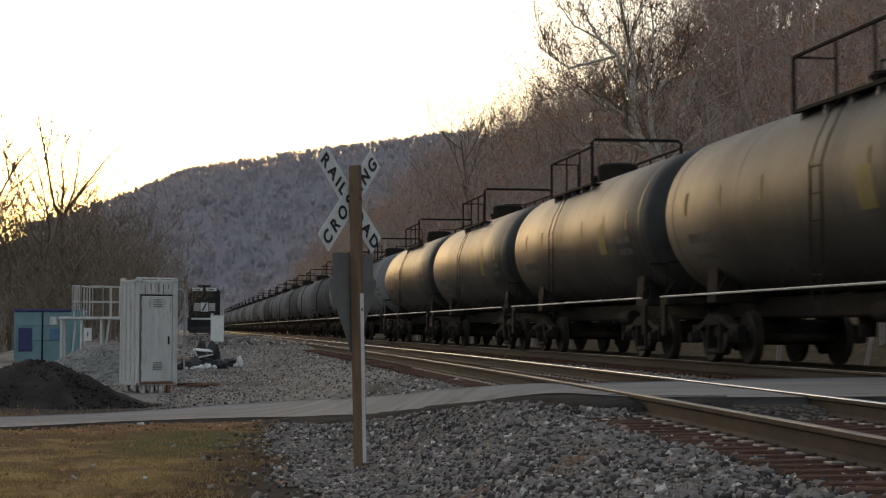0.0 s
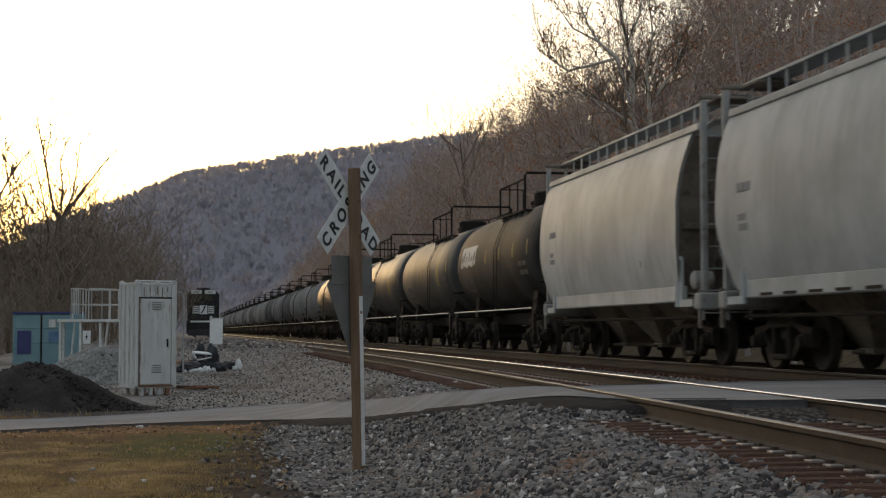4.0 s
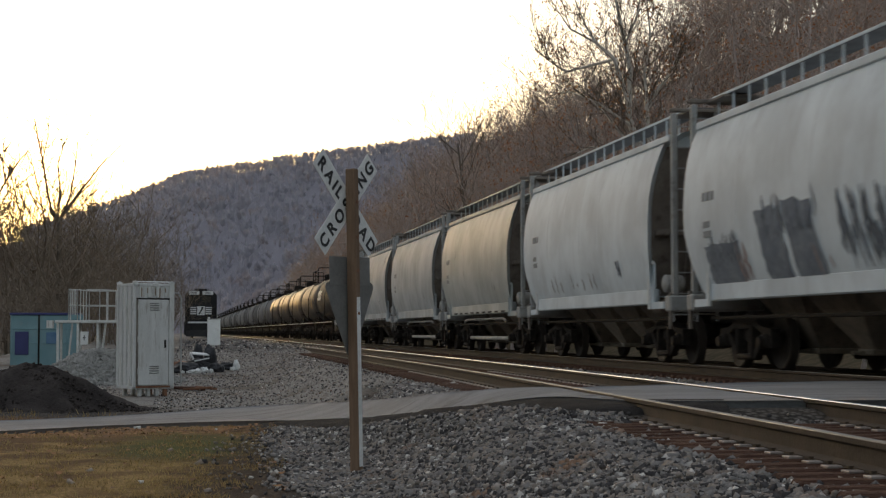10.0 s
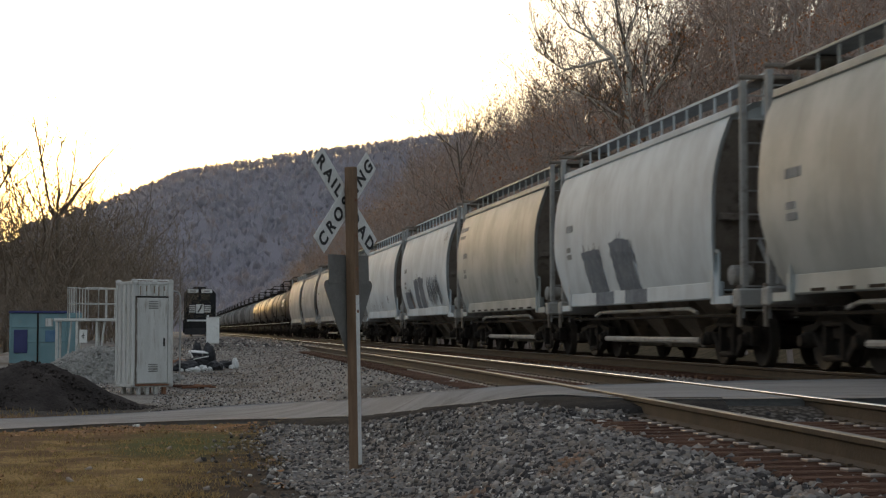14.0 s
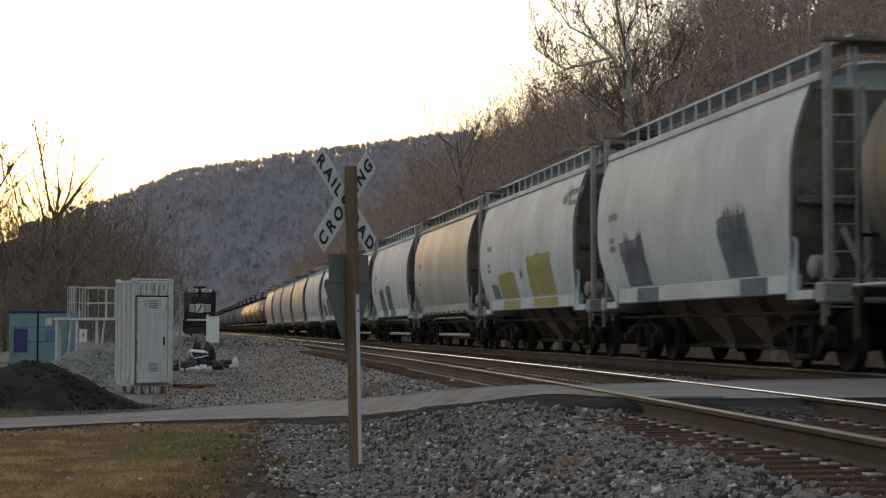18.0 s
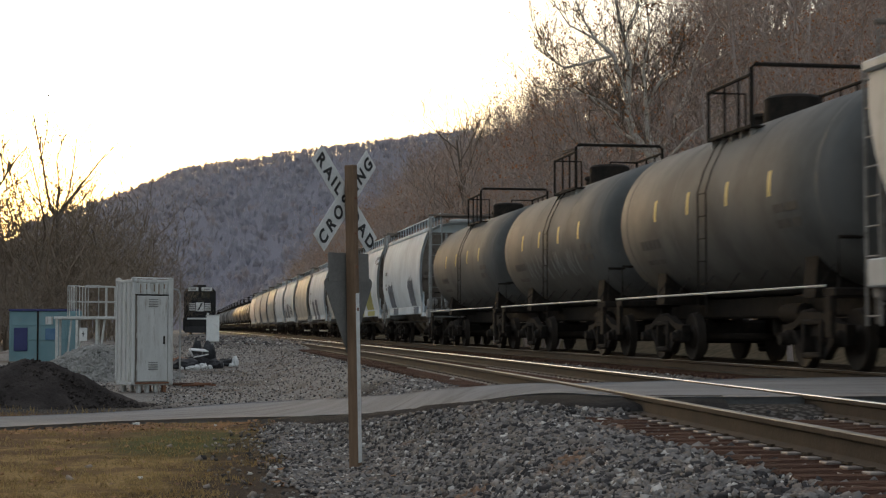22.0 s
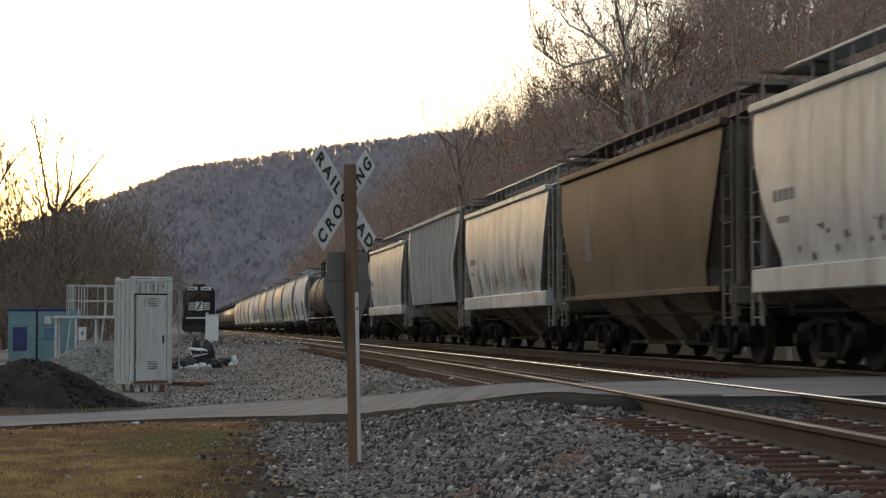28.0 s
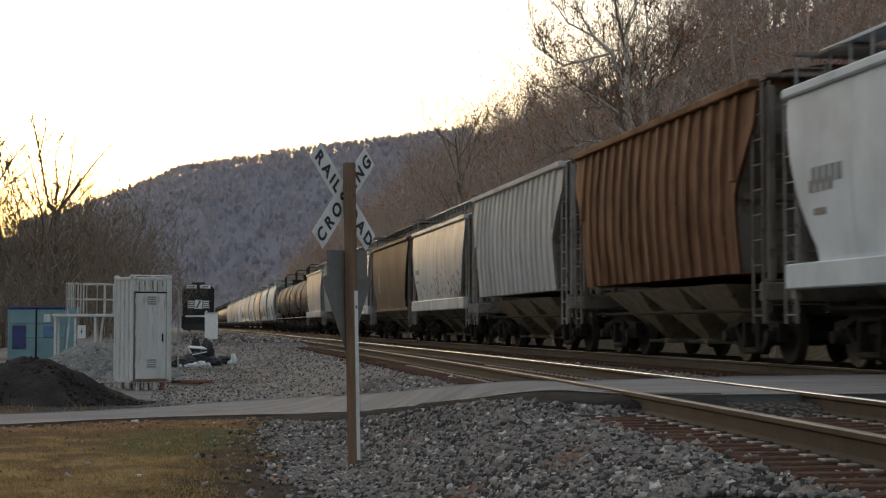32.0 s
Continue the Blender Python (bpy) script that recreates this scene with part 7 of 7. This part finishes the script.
def sycamore(x, y, label):
    """Leaning pale tree with long crooked limbs and a sparse twiggy crown."""
    z = float(ground_z(np.array([x]), np.array([y]))[0])
    t = thing("tree", pose(x, y, z, 0, 0, -16.8), label, "tree")
    rnd = random.Random(41)
    limbs = [(0.3, 0.04, [(0.6, -6.8), (0.2, -0.6), (-0.4, 0.1), (-1.2, 1.2), (-1.5, 2.4), (-1.4, 4.6), (-1.7, 6.2), (-2.0, 7.6), (-2.3, 9.2)]),
             (0.13, 0.03, [(-1.5, 3.0), (-2.2, 5.2), (-3.1, 6.0), (-3.6, 6.9), (-4.2, 8.4)]), (0.09, 0.025, [(-2.2, 5.2), (-3.6, 4.8), (-4.6, 4.6), (-5.4, 5.1), (-6.2, 5.9)]),
             (0.17, 0.04, [(0.1, -0.4), (-0.5, 1.2), (-0.6, 2.6), (-0.1, 3.5), (0.6, 4.4), (1.1, 5.8)]), (0.1, 0.03, [(-0.6, 2.6), (-0.7, 4.4), (-0.4, 6.4), (-0.6, 8.4)]),
             (0.14, 0.04, [(-0.1, -0.1), (-0.9, 0.8), (-1.7, 1.2), (-2.6, 2.4), (-3.4, 3.2)]), (0.1, 0.02, [(-0.4, 0.2), (-1.7, 0.7), (-3.4, 0.8), (-4.8, 0.2)]),
             (0.09, 0.03, [(0.1, -0.4), (1.3, 0.8), (2.6, 1.9), (4.0, 3.1)]), (0.07, 0.025, [(-1.6, 6.0), (-1.0, 7.4), (-0.8, 9.0)]),
             (0.07, 0.02, [(-3.1, 6.0), (-4.4, 6.8), (-5.2, 8.0)]), (0.08, 0.02, [(-1.4, 1.8), (-3.0, 3.0), (-4.4, 3.6), (-5.3, 3.5)])]
    thick, thin, tips = [], [], []

    def shoot(p, d, length, r, level):
        for i in range(3):
            d = (d + Vector((rnd.gauss(0, 0.2), rnd.gauss(0, 0.2), rnd.gauss(0.05, 0.16)))).normalized()
            e = p + d * length / 3
            thin.append((p, e, r * (1 - 0.25 * i), r * (0.75 - 0.25 * i), 1 if level < 1 else 3))
            if level < 2:
                for _ in range(2):
                    q = (d + Vector((rnd.gauss(0, 0.7), rnd.gauss(0, 0.7), rnd.gauss(0.1, 0.6)))).normalized()
                    shoot(e, q, length * rnd.uniform(0.4, 0.62), r * 0.6, level + 1)
            p = e
        tips.append(p)

    base = limbs[0][2][0]
    for n_limb, (ra, rb, pts) in enumerate(limbs):
        line = [Vector((u - base[0], 0.25 * math.sin(3.1 * u + n_limb) * (w > 0.5), w - base[1] - 0.3 * (k == 0 and n_limb == 0))) for k, (u, w) in enumerate(pts)]
        for k in range(len(line) - 1):
            f0, f1 = k / (len(line) - 1), (k + 1) / (len(line) - 1)
            thick.append((line[k], line[k + 1], ra + (rb - ra) * f0, ra + (rb - ra) * f1, 0))
            for _ in range(0 if n_limb == 0 and k < 3 else 4):
                f = rnd.random()
                d = (line[k + 1] - line[k]).normalized()
                q = (d * 0.7 + Vector((rnd.gauss(0, 0.6), rnd.gauss(0, 0.6), rnd.gauss(0.25, 0.5)))).normalized()
                shoot(line[k].lerp(line[k + 1], f), q, rnd.uniform(0.9, 2.3), 0.028, 0)
    v, f = limbs_to_quads(thick[:8], 0.03)
    part("trunk", raw_mesh("trunk", v, f, PALE_BARK, True), None, t)
    v, f = limbs_to_quads(thick[8:], 0.02)
    part("branchwork", raw_mesh("branchwork", v, f, PALE_BARK, True), None, t)
    v, f = limbs_to_quads(thin, 0.009, 2)
    part("crown", raw_mesh("crown", v, f, BARK), None, t, "bare twiggy crown")
    v, f = leaf_quads(tips[::3], 1, 0.075, 0.1, 41)
    part("leaves", raw_mesh("leaves", v, f, WOODS_LEAF), None, t, "few withered brown leaves")
    return t


sycamore(23.9, 75.3, "pale-barked leaning sycamore with sparse brown leaves")
single_tree(21.6, 116, 52, 14.0, "dark slender bare tree at the foot of the slope", BARK, None, spread=0.1, lean=(-0.05, 0), levels=5, kids=(8, 5, 4, 3), first=0.3, trunk_r=0.22, up=0.55)
single_tree(25.5, 88, 57, 15.0, "pale bare tree at the foot of the slope", PALE_BARK, None, spread=0.3, lean=(0.12, 0), levels=5, kids=(8, 5, 4, 3), first=0.25, trunk_r=0.2, up=0.4)


def stemmed_tree(x, y, fork, stems, seed, label, leaf_at=None):
    """Bare tree whose trunk forks into slender crooked stems; stems as (radius, points across and up from the fork)."""
    z = float(ground_z(np.array([x]), np.array([y]))[0])
    t = thing("tree", pose(x, y, z), label, "tree")
    rnd = random.Random(seed)
    trunk = [(Vector((0.05 * math.sin(2 * k), 0, fork * k / 5 - 0.3 * (k == 0))), Vector((0.05 * math.sin(2 * k + 2), 0, fork * (k + 1) / 5)), 0.19 - 0.015 * k, 0.175 - 0.015 * k, 0) for k in range(5)]
    limbs, twigs, tips = [], [], []
    for r, pts in stems:
        line = [Vector((u, 0.35 * math.sin(1.7 * u + seed + 0.5 * w), fork + 0.95 * w)) for u, w in pts]
        for k in range(len(line) - 1):
            f0, f1 = k / (len(line) - 1), (k + 1) / (len(line) - 1)
            limbs.append((line[k], line[k + 1], r * (1.05 - 0.6 * f0), r * (1.05 - 0.6 * f1), 0))
            d = (line[k + 1] - line[k]).normalized()
            for _ in range(3):
                p = line[k].lerp(line[k + 1], rnd.random())
                q = (d + Vector((rnd.gauss(0, 0.45), rnd.gauss(0, 0.45), rnd.gauss(0.1, 0.2)))).normalized()
                length = rnd.uniform(0.4, 1.1)
                for i in range(3):
                    e = p + q * length / 3
                    twigs.append((p, e, 0.02 - 0.005 * i, 0.015 - 0.005 * i, 2))
                    if rnd.random() < 0.7:
                        side = (q + Vector((rnd.gauss(0, 0.5), rnd.gauss(0, 0.5), rnd.gauss(0.1, 0.3)))).normalized()
                        twigs.append((e, e + side * length * 0.4, 0.012, 0.008, 2))
                        tips.append(e + side * length * 0.4)
                    q = (q + Vector((rnd.gauss(0, 0.15), rnd.gauss(0, 0.15), 0.1))).normalized()
                    p = e
                tips.append(p)
    v, f = limbs_to_quads(trunk, 0.05)
    part("trunk", raw_mesh("trunk", v, f, BARK, True), None, t)
    v, f = limbs_to_quads(limbs, 0.022, 2, 0.95)
    part("branchwork", raw_mesh("branchwork", v, f, BARK), None, t)
    v, f = limbs_to_quads(twigs, 0.03, 2)
    part("crown", raw_mesh("crown", v, f, BARK), None, t, "bare twiggy crown")
    if leaf_at:
        near = [p for p in tips if (p - Vector((leaf_at[0], 0, fork + leaf_at[1]))).length < 1.6]
        v, f = leaf_quads(near, 3, 0.05, 0.2, seed)
        part("leaves", raw_mesh("leaves", v, f, WOODS_SPRAY), None, t, "withered brown leaves on the low branches")
    return t


stemmed_tree(-7.25, 97.5, 7.8, [(0.09, [(0, 0), (-0.45, 0.75), (-0.65, 1.7), (-0.95, 3.7), (-1.2, 4.9), (-1.45, 6.3)]), (0.05, [(-0.95, 3.7), (-0.7, 5.1), (-0.65, 6.0)]),
                                (0.06, [(0, 0), (0.1, 1.8), (-0.1, 3.4), (0.3, 5.2)]), (0.07, [(0.1, 0), (0.65, 1.5), (0.9, 3.4), (1.05, 5.0)]),
                                (0.08, [(0.1, 0), (0.8, 1.2), (1.7, 2.5), (2.4, 3.4), (2.85, 4.0)]), (0.06, [(0.2, 0.1), (1.3, 1.8), (1.85, 2.3)]),
                                (0.05, [(0, 0), (-0.8, 0.65), (-1.8, 1.7), (-2.4, 2.1)]), (0.05, [(0.3, 0.3), (1.1, 0.7), (1.6, 1.3)])], 61, "bare slender many-stemmed tree above the thicket", (1.7, 1.3))
stemmed_tree(-11.7, 98.5, 7.6, [(0.09, [(0, 0), (0.4, 1.4), (1.2, 3.0), (1.9, 4.1), (2.3, 4.7)]), (0.06, [(0.4, 1.4), (0.2, 3.2), (0.5, 5.6)]), (0.06, [(0, 0), (1.0, 1.2), (1.8, 1.3)]),
                                (0.05, [(1.2, 3.0), (1.0, 4.4), (1.2, 5.9)])], 81, "small bare tree at the thicket's end", (1.0, 0.8))
# ---- ballast, grass and fallen leaves ----
def stone_template(seed):
    rnd = random.Random(seed)
    sx, sy, sz = rnd.uniform(0.9, 1.4), rnd.uniform(0.65, 1.0), rnd.uniform(0.5, 0.85)
    v = np.array([(x * rnd.uniform(0.45, 1.1) * sx, y * rnd.uniform(0.45, 1.1) * sy, z * rnd.uniform(0.5, 1.1) * sz) for x in (-1, 1) for y in (-1, 1) for z in (-1, 1)], np.float32)
    tilt = np.array(Euler((rnd.uniform(-0.7, 0.7), rnd.uniform(-0.7, 0.7), 0)).to_matrix(), np.float32)
    f = np.array([(0, 1, 3), (0, 3, 2), (4, 6, 7), (4, 7, 5), (0, 4, 5), (0, 5, 1), (2, 3, 7), (2, 7, 6), (0, 2, 6), (0, 6, 4), (1, 5, 7), (1, 7, 3)], np.int32)
    v = v @ tilt.T
    return v, f


stones_t = [stone_template(k) for k in range(16)]


def road_clear(x, y, gap):
    flat = road_grid.reshape(-1, 3)[:, :2]
    ok = np.ones(len(x), bool)
    for b in np.array_split(np.arange(len(x)), max(1, len(x) // 3000)):
        d = (x[b, None] - flat[None, :, 0]) ** 2 + (y[b, None] - flat[None, :, 1]) ** 2
        ok[b] = d.min(1) > gap * gap
    return ok


def stones(name, n, x0, x1, y0, y1, size, label, gate, sink=0.25, gap=0.5, lift=0.0):
    x, y = RS.uniform(x0, x1, n), RS.uniform(y0, y1, n)
    k = gate(x, y)
    x, y = x[k], y[k]
    k = road_clear(x, y, gap)
    x, y = x[k], y[k]
    s = size * np.exp(RS.normal(0, 0.27, len(x)))
    z = ground_z(x, y) + s * (0.5 - sink) + RS.rand(len(x)) * size * 0.5 + lift
    v, f = scatter_mesh(stones_t, np.c_[x, y, z, s, RS.rand(len(x)) * math.tau, RS.randint(0, 16, len(x))], RS)
    return tagged(new(name, raw_mesh(name, v, f, GRAVEL_STONE)), label, "ballast", kind="stuff")


def off_verge(x, y):
    edge = 1.05 + 0.02 * (y - 13.4) + 0.22 * wob(x, y, 0.9, 6.0)
    return (x > edge + RS.normal(0, 0.14, len(x))) | ((x > edge - 0.8) & (RS.rand(len(x)) < 0.012))


def off_rails(x, y):
    c = np.abs(x - near_x(y))
    return (np.abs(c - 0.7525) > 0.13) & (np.abs(np.abs(x - FAR_X) - 0.7525) > 0.13)


stones("ballast", 104000, 0.2, 4.0, 7.0, 24.0, 0.0185, "coarse grey ballast stones by the crossing", lambda x, y: off_verge(x, y) & (x < near_x(y) - 0.95) & (y > 12.4 - 1.9 * x), gap=0.5)
stones("track_ballast", 30000, 2.0, 8.6, 6.5, 16.0, 0.018, "grey ballast stones around the ties", lambda x, y: off_rails(x, y) & (x > near_x(y) - 1.3) & ((np.abs((y % 0.33) - 0.165) > 0.1) | (np.abs(x - near_x(y)) > 1.32)))
stones("tie_end_ballast", 9000, 1.4, 4.6, 6.5, 15.0, 0.018, "grey ballast heaped over the tie ends", lambda x, y: (near_x(y) - x > 1.2 + 0.1 * wob(x, y, 0.4, 3.0)) & (near_x(y) - x < 1.55) & (y > 12.4 - 1.9 * x), lift=0.02)
stones("far_ballast", 22000, -3.5, 8.4, 20.0, 62.0, 0.015, "grey gravel spread beyond the lane", lambda x, y: off_rails(x, y) & (x > -0.5 - (y > 36) * 2.5) & ((y > 27) | (x > 2.4)))
stones("distant_ballast", 6000, 0.0, 8.4, 60.0, 120.0, 0.04, "grey gravel along the distant tracks", off_rails)

# short dry grass on the verge
n = 64000
x, y = RS.uniform(-5.5, 2.0, n), 12.4 + 11.4 * RS.rand(n) ** 1.7
tuft = wob(x, y, 0.35, 2.0) + 0.7 * wob(x, y, 0.13, 5.0)
k = (x < 0.45 + (y - 13.4) * 0.12 + 0.2 * wob(x, y, 0.5, 3.0) + RS.normal(0, 0.1, n)) & (tuft + RS.normal(0, 0.45, n) > 0.06 * (y - 14))
x, y = x[k], y[k]
k = road_clear(x, y, 0.3)
x, y = x[k], y[k]
z = ground_z(x, y)
h, a = RS.uniform(0.01, 0.045, len(x)), RS.rand(len(x)) * math.tau
lean = RS.normal(0, 0.7, (len(x), 2)) * h[:, None]
wx, wy = np.cos(a) * 0.007, np.sin(a) * 0.007
v = np.stack([np.c_[x - wx, y - wy, z - 0.01], np.c_[x + wx, y + wy, z - 0.01], np.c_[x + lean[:, 0] + wx * 0.2, y + lean[:, 1] + wy * 0.2, z + h], np.c_[x + lean[:, 0] - wx * 0.2, y + lean[:, 1] - wy * 0.2, z + h]], 1).reshape(-1, 3)
GRASS = woods_material("dry_grass_blades", ((0.36, 0.275, 0.13), (0.3, 0.215, 0.1), (0.2, 0.145, 0.075)), 0.9, 0.4, 0.5)
tagged(new("dry_grass", raw_mesh("dry_grass", v, np.arange(len(v), dtype=np.int32).reshape(-1, 4), GRASS)), "short dry straw-coloured grass on the verge", "grass", kind="stuff")

# dry weeds at the foot of the heap beyond the lane
n = 900
x, y = RS.uniform(-5.2, -0.9, n), 26.7 + 1.5 * RS.rand(n) ** 2
k = wob(x, y, 0.3, 4.0) + RS.normal(0, 0.5, n) > 0.35
x, y = x[k], y[k]
z = ground_z(x, y)
h, a = RS.uniform(0.03, 0.1, len(x)), RS.rand(len(x)) * math.tau
lean = RS.normal(0, 0.35, (len(x), 2)) * h[:, None]
wx, wy = np.cos(a) * 0.009, np.sin(a) * 0.009
v = np.stack([np.c_[x - wx, y - wy, z - 0.02], np.c_[x + wx, y + wy, z - 0.02], np.c_[x + lean[:, 0] + wx * 0.2, y + lean[:, 1] + wy * 0.2, z + h], np.c_[x + lean[:, 0] - wx * 0.2, y + lean[:, 1] - wy * 0.2, z + h]], 1).reshape(-1, 3)
tagged(new("dry_weeds", raw_mesh("dry_weeds", v, np.arange(len(v), dtype=np.int32).reshape(-1, 4), GRASS)), "thin dry weeds along the far side of the lane", "weeds", kind="stuff")

# curled leaves drifted on the verge and along the lane
n = 6500
x, y = RS.uniform(-5, 2.6, n), RS.uniform(12.8, 24.2, n)
drift = np.exp(-((x + 0.55) / 0.6) ** 2 - ((y - 22.6) / 0.6) ** 2) + np.exp(-((x - 1.35) / 0.35) ** 2 - ((y - 22.8) / 0.5) ** 2)
k = RS.rand(n) < np.clip(np.where(y > 21.5, 0.35, 0.05) + 0.9 * drift, 0, 1) * np.where(x > 1.8, 0.2, 1)
x, y = x[k], y[k]
k = road_clear(x, y, 0.25)
x, y = x[k], y[k]
z = ground_z(x, y) + 0.012
lv, lf = [], []
for i in range(len(x)):
    a, s = RS.rand() * math.tau, RS.uniform(0.025, 0.055)
    ca, sa = math.cos(a) * s, math.sin(a) * s
    o = len(lv)
    lv += [(x[i] - ca, y[i] - sa, z[i] + RS.uniform(0, 0.03)), (x[i] + sa * 0.6, y[i] - ca * 0.6, z[i]), (x[i] + ca, y[i] + sa, z[i] + RS.uniform(0, 0.03)), (x[i] - sa * 0.6, y[i] + ca * 0.6, z[i])]
    lf.append((o, o + 1, o + 2, o + 3))
tagged(new("fallen_leaves", raw_mesh("fallen_leaves", np.array(lv), np.array(lf), LEAF)), "curled brown leaves drifted over the verge", "leaves", kind="stuff")


def rock(x, y, s, seed, material, label):
    v, f = stones_t[seed % 16]
    z = float(ground_z(np.array([x]), np.array([y]))[0])
    return tagged(new("rock", raw_mesh("rock", v * s + np.array((x, y, z + s * 0.3)), f, material)), label, "rock")


for k, (x, y, s) in enumerate(((-1.0, 15.3, 0.035), (-0.35, 15.2, 0.028), (-0.9, 16.6, 0.03), (2.35, 14.9, 0.04), (-0.6, 23.2, 0.05), (0.25, 14.2, 0.03), (0.2, 17.0, 0.04), (-0.1, 19.0, 0.04))):
    rock(x, y, s, k, SCRAP_WHITE if k in (1, 3, 4) else GRAVEL_STONE, "small stone lying on the verge")

# loose stone over the pale pile
n = 5000
r, a = np.sqrt(RS.rand(n)), RS.rand(n) * math.tau
x = -1.95 + 2.1 * r * np.cos(a) - 0.105 * (1 - r)
y = 42.6 + 1.7 * r * np.sin(a)
z = ground_z(x, y) + 0.82 * (0.5 + 0.5 * np.cos(np.pi * r ** 0.92)) ** 0.64
v, f = scatter_mesh(stones_t, np.c_[x, y, z, 0.045 * np.exp(RS.normal(0, 0.3, n)), RS.rand(n) * math.tau, RS.randint(0, 16, n)], RS)
tagged(new("pile_stones", raw_mesh("pile_stones", v, f, PILE_STONE)), "loose pale crushed stone on the pile", "stones", kind="stuff")
n = 1500
r, a = np.sqrt(RS.rand(n)), RS.rand(n) * math.tau
x = -2.75 + 2.45 * r * np.cos(a) + 0.12 * (1 - r)
y = 29.4 + 1.15 * r * np.sin(a)
z = ground_z(x, y) + 0.82 * (0.5 + 0.5 * np.cos(np.pi * r ** 0.92)) ** 1.0
v, f = scatter_mesh(stones_t, np.c_[x, y, z, 0.017 * np.exp(RS.normal(0, 0.4, n)), RS.rand(n) * math.tau, RS.randint(0, 16, n)], RS)
tagged(new("millings", raw_mesh("millings", v, f, COAL)), "loose black crumbs on the millings heap", "stones", kind="stuff")

# ---- ties and plates ----
def lay_ties(track, centre, y0, y1, plates):
    for i in range(int(y0 / 0.33), int(y1 / 0.33)):
        y = 0.33 * i + 0.165
        if ROAD_NEAR[8][1] - 0.2 < y < 18.2 and y1 < 100:
            continue
        x = float(centre(np.array([y]))[0])
        t = part("tie", shared("tie", tie_mesh), None, track)
        t.matrix_basis = pose(x, y, RAIL_Z, 0, 0, random.uniform(-1.5, 1.5))
        if plates:
            for s in (-0.7525, 0.7525):
                p = part("tie_plate", shared("plate", plate_mesh), None, t, "bright worn steel tie plate")
                p.location = (s, 0, 0)
                part("spike", shared("spike", spike_mesh), None, p, "dark rail spikes")


lay_ties(near_track, near_x, 5.6, 30, True)
lay_ties(far_track, lambda y: np.full_like(y, FAR_X), 18, 36, False)
for track, centre, y0 in ((near_track, near_x, 30), (far_track, lambda y: np.full_like(y, FAR_X), 36)):
    ys = np.concatenate([np.arange(-29.5, 5.4 if y0 < 32 else 13.4, 0.5), np.arange(y0 + 0.25, 150, 0.5)])
    mb = Mb()
    for y, x in zip(ys, centre(ys)):
        mb.box(x - 1.3, x + 1.3, y - 0.115, y + 0.115, RAIL_Z - 0.36, RAIL_Z - 0.175)
    part("ties", mb, TIE_WOOD, track)["kind"] = "stuff"


# ---- what moves ----
SPEED = 8.36


def motions():
    """The train draws away at a steady pace, its wheels rolling while they are near."""
    for car in CARS:
        y = car.location.y
        walk(car, [(t, pose(FAR_X, y + SPEED * t, RAIL_Z)) for t in (-2, -1, 0, 16, 32, 33, 34)])
    turn = math.degrees(SPEED / WHEEL_R)
    for wheel, y in WHEELS:
        # each wheelset rolls while it is close enough to be made out
        t0, t1 = max(-0.2, (10 - y) / SPEED), min(32.2, (62 - y) / SPEED)
        if t1 - t0 < 0.3:
            continue
        home = wheel.location.copy()
        times = [t0 + 0.0333 * 2 * i for i in range(int((t1 - t0) / 0.0667) + 2)]
        rows = [(t, Matrix.Translation(home) @ Matrix.Rotation(radians(-turn * (t - t0)), 4, "X")) for t in times]
        first = [(0, rows[0][1])] if t0 > 0.1 else []
        last = [(32, rows[-1][1])] if times[-1] < 31.9 else []
        walk(wheel, first + rows + last)


motions()
